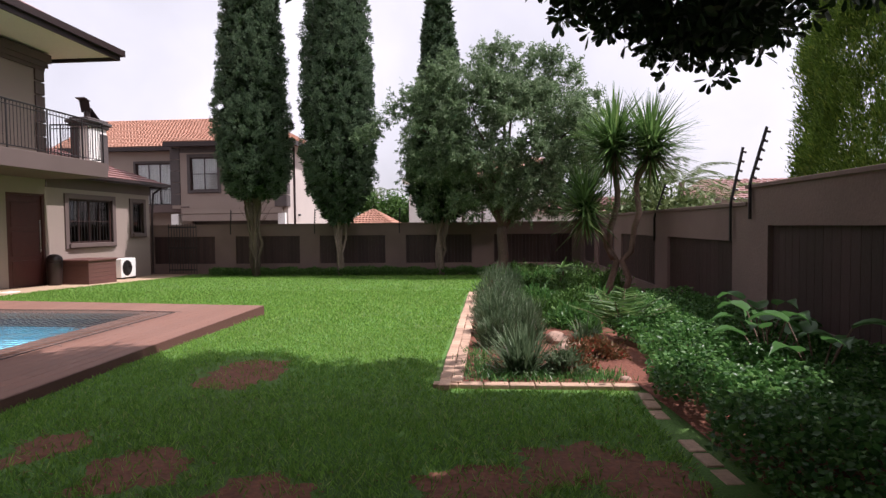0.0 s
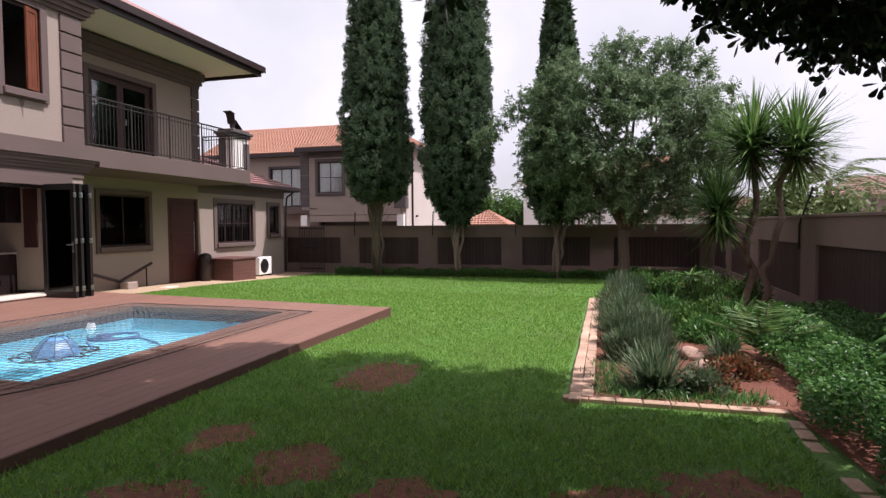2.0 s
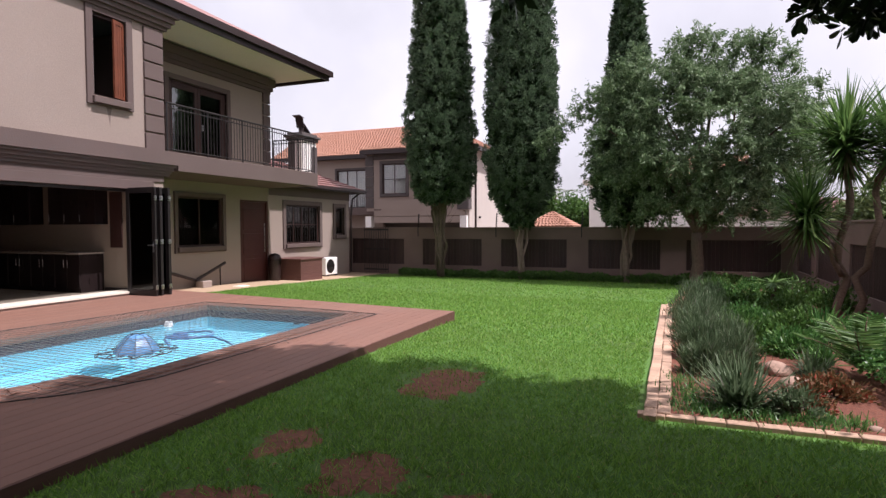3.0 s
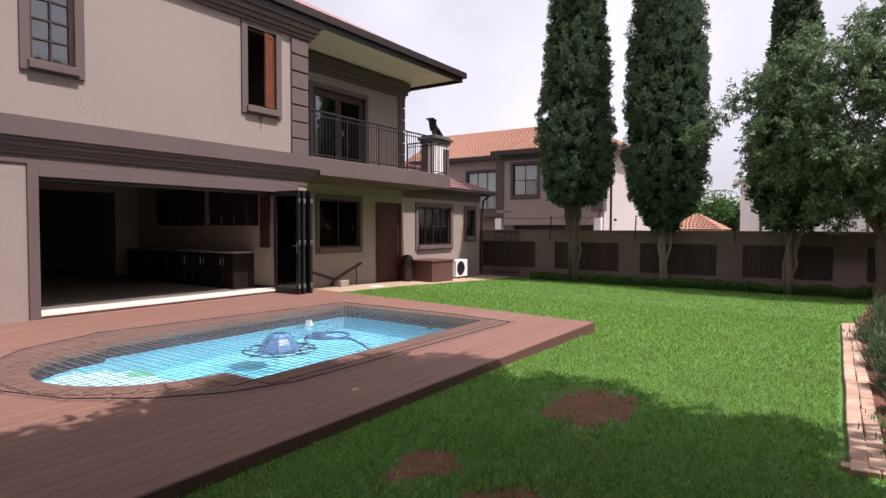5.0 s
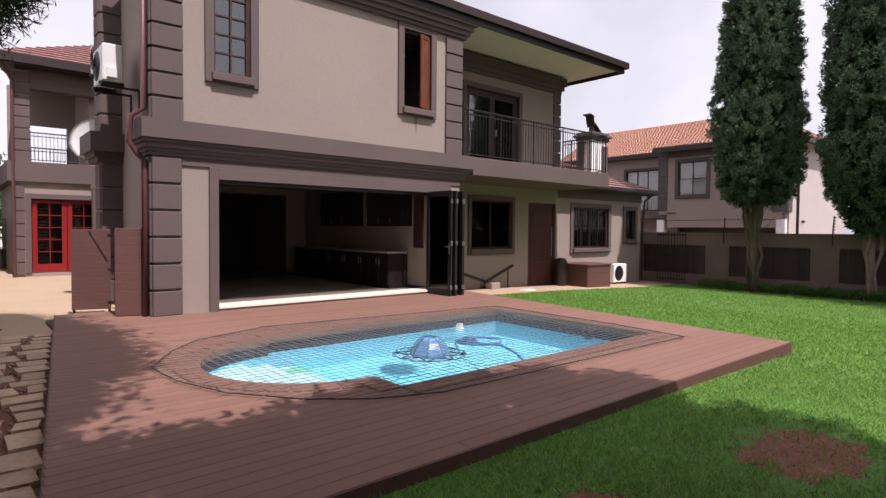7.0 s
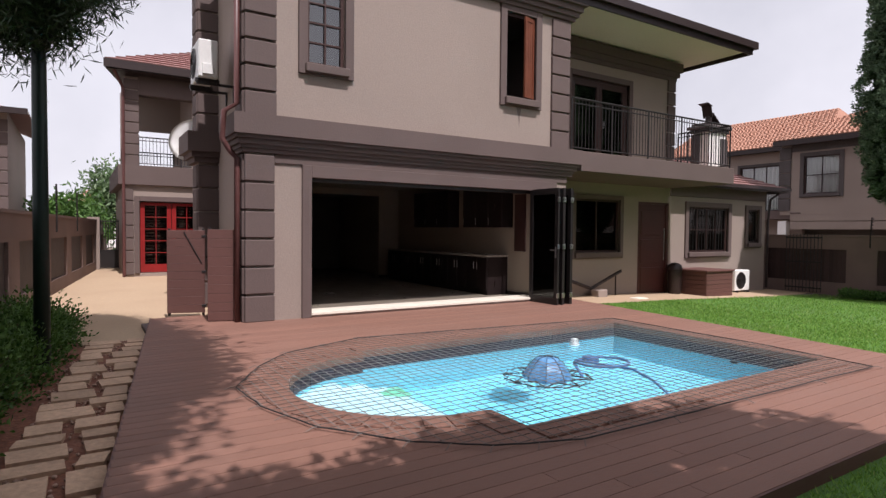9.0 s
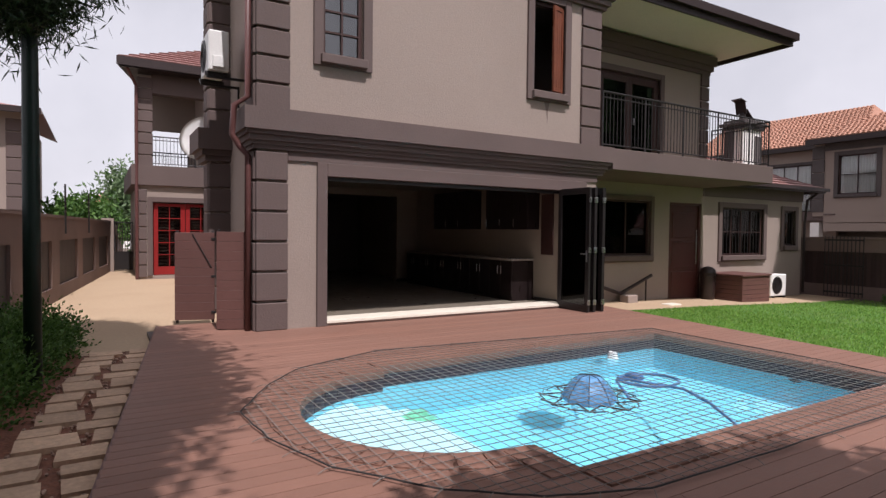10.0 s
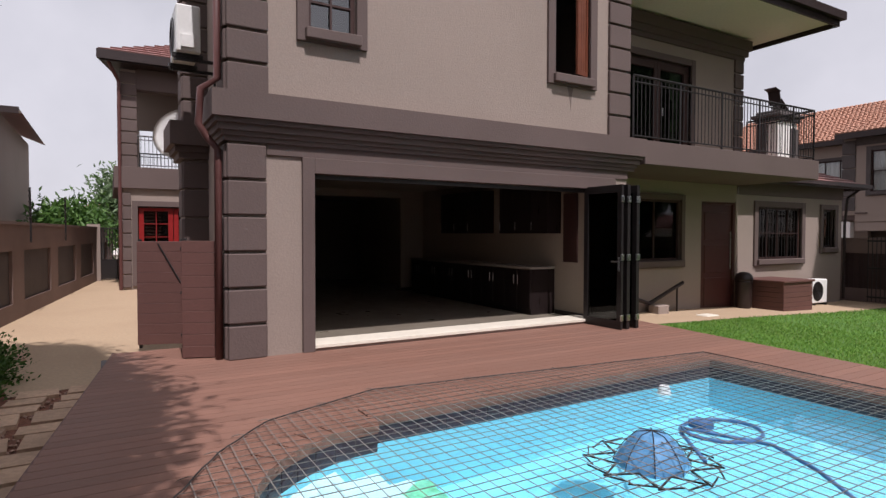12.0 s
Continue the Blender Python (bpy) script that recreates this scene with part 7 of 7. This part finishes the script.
for i, (lx, ly) in enumerate(((1.25, 7.3), (1.5, 8.0), (0.75, 10.2), (2.1, 8.6), (1.5, 10.6))):
    tuft("strap_leaf_plant", "arching green strap-leaved clump", "plant", lx, ly, 90, 0.45, 0.028, IVY if i % 2 else LAVENDER, 0.85, 0.5, 0.6, "strap-leaved clumps")


def umbrella_plant(x, y):
    t = thing("umbrella_plant", "small dark-stemmed plant with a flat crown of leaves", "plant", (x, y, ground_z(x, y)))
    bm = bmesh.new()
    limb(bm, (x, y, -0.15), (x, y, 0.5), 0.05, 0.035, seed=3)
    part("stem", bm, BARK, t)
    n = 60
    w = sphere_ways(n)
    w[:, 2] = np.abs(w[:, 2]) * 0.25
    blades("leaves", np.tile([x, y, 0.5], (n, 1)), w / np.linalg.norm(w, axis=1, keepdims=True), rng.uniform(0.35, 0.6, n), 0.06, YUCCA, t, "", 0.3)


umbrella_plant(1.7, 13.0)


def cycad(x, y, n, length):
    t = thing("cycad", "cycad with stiff arching feather fronds", "plant", (x, y, 0))
    cs, ws = [], []
    for k in range(n):
        a, e = 2 * math.pi * k / n + 0.3 * (k % 2), 0.8 + 0.25 * (k % 3)
        bm = bmesh.new()
        stem = []
        for s in range(9):
            f = s / 8
            d = length * f
            p = Vector((x + d * math.cos(a) * math.cos(e), y + d * math.sin(a) * math.cos(e), 0.06 + d * math.sin(e) - 0.3 * length * f * f))
            stem.append(p)
        tube(bm, stem, [0.01 - 0.007 * s / 8 for s in range(9)], 5)
        part("frond_stem", bm, YUCCABARK, t)
        for s in range(26):
            f = (s + 3) / 29
            i = min(7, int(f * 8))
            p = stem[i].lerp(stem[i + 1], f * 8 - i)
            for q in (-1, 1):
                cs.append(p)
                ws.append((-q * math.sin(a) + 0.5 * math.cos(a), q * math.cos(a) + 0.5 * math.sin(a), 0.25))
    leaves("leaflet_fan", np.array(cs), np.array(ws), 0.19, 0.024, YUCCA, t, "narrow green leaflets", "stuff")


cycad(1.75, 7.5, 11, 0.85)


def rock(x, y, r, seed):
    t = thing("garden_rock", "pale pinkish garden rock in the mulch", "rock", (x, y, 0), "garden rocks")
    bm = bmesh.new()
    bmesh.ops.create_icosphere(bm, subdivisions=3, radius=r)
    for v in bm.verts:
        v.co *= 1 + 0.28 * noise.noise(v.co * (2.2 / r * 0.35) + Vector((seed, 0, 0)))
        v.co.z *= 0.7
    bmesh.ops.translate(bm, vec=(x, y, r * 0.35), verts=bm.verts)
    part("stone", bm, ROCK, t)


for i, (x, y, r) in enumerate(((0.92, 7.3, 0.14), (0.98, 6.75, 0.11), (1.12, 6.9, 0.08), (1.35, 5.55, 0.05))):
    rock(x, y, r, i * 3.1)


def ground_cover():
    t = thing("ground_cover", "glossy green leafy ground cover along the boundary wall", "plants", (2.4, 5, 0), kind="stuff")
    n = 0
    c, w, s = [], [], []
    while n < 60000:
        x, y = rng.uniform(1.3, 3.45), rng.uniform(0.5, 10.2)
        edge = 1.47 + 0.25 * noise.noise((y * 1.3, 4.0, 0)) + (0.2 if y > 5.4 else 0) + (0.3 if y > 7.5 else 0)
        if x < edge:
            continue
        h = 0.16 + 0.14 * (noise.noise((x * 1.6, y * 1.6, 2.0)) + 0.5) + 0.12 * min(1, (x - edge) / 0.5)
        c.append((x, y, h * rng.uniform(0.45, 1.0)))
        n += 1
    c = np.array(c)
    w = rng.normal(size=c.shape) * 0.9
    w[:, 2] = np.abs(w[:, 2]) * 0.3 + 0.05
    leaves("leaf_carpet", c, w, rng.uniform(0.03, 0.06, n), rng.uniform(0.024, 0.045, n), IVY, t, "glossy green leaves", "stuff", fold=0.12)


ground_cover()


def lily(x, y, n, label):
    t = thing("arum_lily", label, "plant", (x, y, 0), "arum lilies")
    for k in range(n):
        a = 2 * math.pi * k / n + 0.4
        h = 0.42 + 0.1 * (k % 3)
        bm = bmesh.new()
        tip = Vector((x + 0.22 * math.cos(a), y + 0.22 * math.sin(a), h))
        tube(bm, [(x, y, 0.02), ((x + tip.x) / 2, (y + tip.y) / 2, h * 0.6), tip], [0.012, 0.009, 0.007], 5)
        part("stalk", bm, YUCCABARK, t)
        bm = bmesh.new()
        d = Vector((math.cos(a), math.sin(a), 0.15))
        s = Vector((-math.sin(a), math.cos(a), 0))
        rows = []
        for i in range(6):
            f = i / 5
            wd = 0.11 * math.sin(math.pi * min(1, f * 0.8 + 0.2)) * (1 - f ** 3) + 0.004
            p = tip + d * 0.3 * f + Vector((0, 0, 0.06 * math.sin(2.5 * f) - 0.1 * f * f))
            rows.append((bm.verts.new(p - s * wd + Vector((0, 0, 0.03))), bm.verts.new(p), bm.verts.new(p + s * wd + Vector((0, 0, 0.03)))))
        for a0, b0 in zip(rows, rows[1:]):
            bm.faces.new((a0[0], a0[1], b0[1], b0[0])), bm.faces.new((a0[1], a0[2], b0[2], b0[1]))
        part("leaf", bm, IVY, t, "", True)


lily(2.65, 5.6, 7, "arum lily with broad green leaves in the ground cover")
lily(2.95, 6.4, 7, "arum lily with broad green leaves in the ground cover")
lily(2.75, 5.0, 6, "arum lily with broad green leaves in the ground cover")
tuft("grass_clump", "pale grassy clump by the near edging", "plant", 2.1, 2.9, 90, 0.35, 0.012, LAVENDER, 0.9, 0.5, 0.5, "grassy clumps", 0.1)


def hedge_row(x0, x1, y, h, d, n, label, skew=0.0):
    t = thing("hedge", label, "hedge", ((x0 + x1) / 2, y, ground_z(0, y)), "low hedges")
    g = ground_z(0, y)
    x = rng.uniform(x0, x1, n)
    lump = np.array([0.8 + 0.45 * noise.noise((q * 1.7, y, 0)) for q in x])
    c = np.stack([x, y + rng.uniform(-d, d, n) + skew * (x - x0), g + rng.uniform(0, 1, n) ** 0.6 * h * lump], 1)
    w = rng.normal(size=(n, 3)) * 0.8 + np.array([0, 0, 0.5])
    leaves("foliage", c, w, rng.uniform(0.06, 0.12, n), rng.uniform(0.03, 0.06, n), HEDGE, t, "small glossy leaves", "stuff")


hedge_row(-10.4, -7.4, 21.35, 0.26, 0.35, 5000, "low straggling green hedge under the cypresses")
hedge_row(-7.4, -0.2, 21.2, 0.3, 0.35, 11000, "low green hedge under the boundary wall")
hedge_row(-0.2, 3.3, 20.6, 0.42, 0.3, 6000, "clipped low green hedge under the boundary wall")

# ---- stepping stones and the side bed ----


def slab_path():
    p = thing("stepping_stones", "worn sandstone slabs set in gravel beside the deck", "path", (-7, 1.2, 0), kind="structure")
    rnd = random.Random(5)
    x = -11.1
    while x < -1.5:
        off = 2.24 + (x + 12.3) * (-0.1295)
        w = rnd.uniform(0.2, 0.38)
        left = off - 0.72
        split = left + rnd.uniform(0.25, 0.48)
        for a, b in ((left, split - 0.03), (split + 0.03, off - 0.05)):
            if b - a < 0.12:
                continue
            bm = bmesh.new()
            q = rnd.uniform(-0.03, 0.03)
            o = [(x + rnd.uniform(0, 0.02), a + rnd.uniform(0, 0.03)), (x + w + rnd.uniform(-0.02, 0), a + rnd.uniform(0, 0.03) + q), (x + w + rnd.uniform(-0.02, 0), b - rnd.uniform(0, 0.03) + q), (x + rnd.uniform(0, 0.02), b - rnd.uniform(0, 0.03))]
            prism(bm, o, 0.0, 0.055 + rnd.uniform(0, 0.012))
            part("slab", bm, SLABM, p)
        x += w + rnd.uniform(0.03, 0.06)
    bm = bmesh.new()
    prism(bm, [(-11.2, 1.36), (-11.2, 2.1), (-1.5, 0.84), (-1.5, 0.1)], -0.03, 0.022)
    part("bedding", bm, SOIL, p, "reddish gravel between the slabs")
    # loose pebbles
    bm = bmesh.new()
    for k in range(900):
        x = rnd.uniform(-11.1, -3.0)
        off = 2.24 + (x + 12.3) * (-0.1295)
        y, r = off - rnd.uniform(0.05, 0.75), rnd.uniform(0.008, 0.028)
        bmesh.ops.create_icosphere(bm, subdivisions=1, radius=r, matrix=Matrix.Translation((x, y, 0.03 + r * 0.3)) @ Matrix.Diagonal((1, rnd.uniform(0.6, 1), 0.6, 1)))
    tagged(part("pebbles", bm, ROCK, p, "loose pale pebbles"), kind="stuff")


slab_path()
sheet("soil_side", [(-15.3, 0.35), (-11.2, 1.4), (-1.5, 0.1), (-1.5, -1.6)], 0.015, SOIL, "dark soil of the bed beside the side wall", "soil")
SIDEHEDGE = [(-11.9, 0.75, 0.5, 0.62), (-11.0, 0.75, 0.5, 0.62), (-10.1, 0.6, 0.5, 0.66), (-9.2, 0.5, 0.5, 0.62), (-8.3, 0.35, 0.5, 0.66), (-7.4, 0.2, 0.5, 0.62), (-6.5, 0.1, 0.5, 0.6)]
for i, (x, y, r, h) in enumerate(SIDEHEDGE):
    bush("garden_shrub", "dense dark green clipped shrub beside the slab path", "bush", x, y, r, h, 3600, 0.06, 0.03, HEDGE, "side shrubs", 0.3)
tuft("strap_leaf_plant", "spiky pale green strap-leaved plant near the pole tree", "plant", -11.7, 1.0, 160, 0.6, 0.03, YUCCA, 0.7, 0.7, 0.3)
rock(-13.0, 1.15, 0.1, 9.0)

# ---- grass ----


def grass():
    t = thing("grass", "short green lawn grass with thin patches", "grass", (0, 5, 0), kind="stuff")

    def free(x, y):
        if inside(x, y, DECK) or inside(x, y, BED):
            return False
        if -0.42 < x < -0.02 and 5.2 < y < 13.5:
            return False
        if x > 1.3 and y < 5.5 or (5.2 < y < 5.47 and -0.4 < x < 1.5):
            return False
        if x < -11.3 and y > 10:
            return False
        if y < 10 and x < -3.6:
            return y > 9.45 - (x + 3.65) * 0.121 or (y < 2.24 + (x + 12.3) * (-0.1295) - 0.75 and x > -1.4)
        for bx_, by_, a, b in BARE:
            d = ((x - bx_) / a) ** 2 + ((y - by_) / b) ** 2
            if d < 0.7 + 0.8 * noise.noise((x * 4, y * 4, 0)) and rng.uniform() < 0.86 - 0.35 * d:
                return False
        return True

    pts = []
    for n, x0, x1, y0, y1 in ((60000, -4.5, 1.7, 1.2, 4.5), (65000, -4.5, 1.7, 4.5, 8.5), (70000, -11.5, 0.2, 8.5, 14), (45000, -12, 0.6, 14, 21.6), (9000, -3.6, 1.7, -2, 1.2)):
        c = np.column_stack([rng.uniform(x0, x1, n), rng.uniform(y0, y1, n)])
        pts.append(np.array([(x, y, ground_z(x, y) - 0.004) for x, y in c if free(x, y)]))
    for k, p in enumerate(pts):
        n = len(p)
        w = rng.normal(size=(n, 3)) * 0.55
        w[:, 2] = 0.75
        far = k in (2, 3)
        leaves("blades", p, w, rng.uniform(0.028, 0.085 if k == 0 else 0.065, n) * (1.25 if far else 1.0), 0.013 if far else 0.008, GRASSM, t, "", "stuff", fold=0.1)


grass()
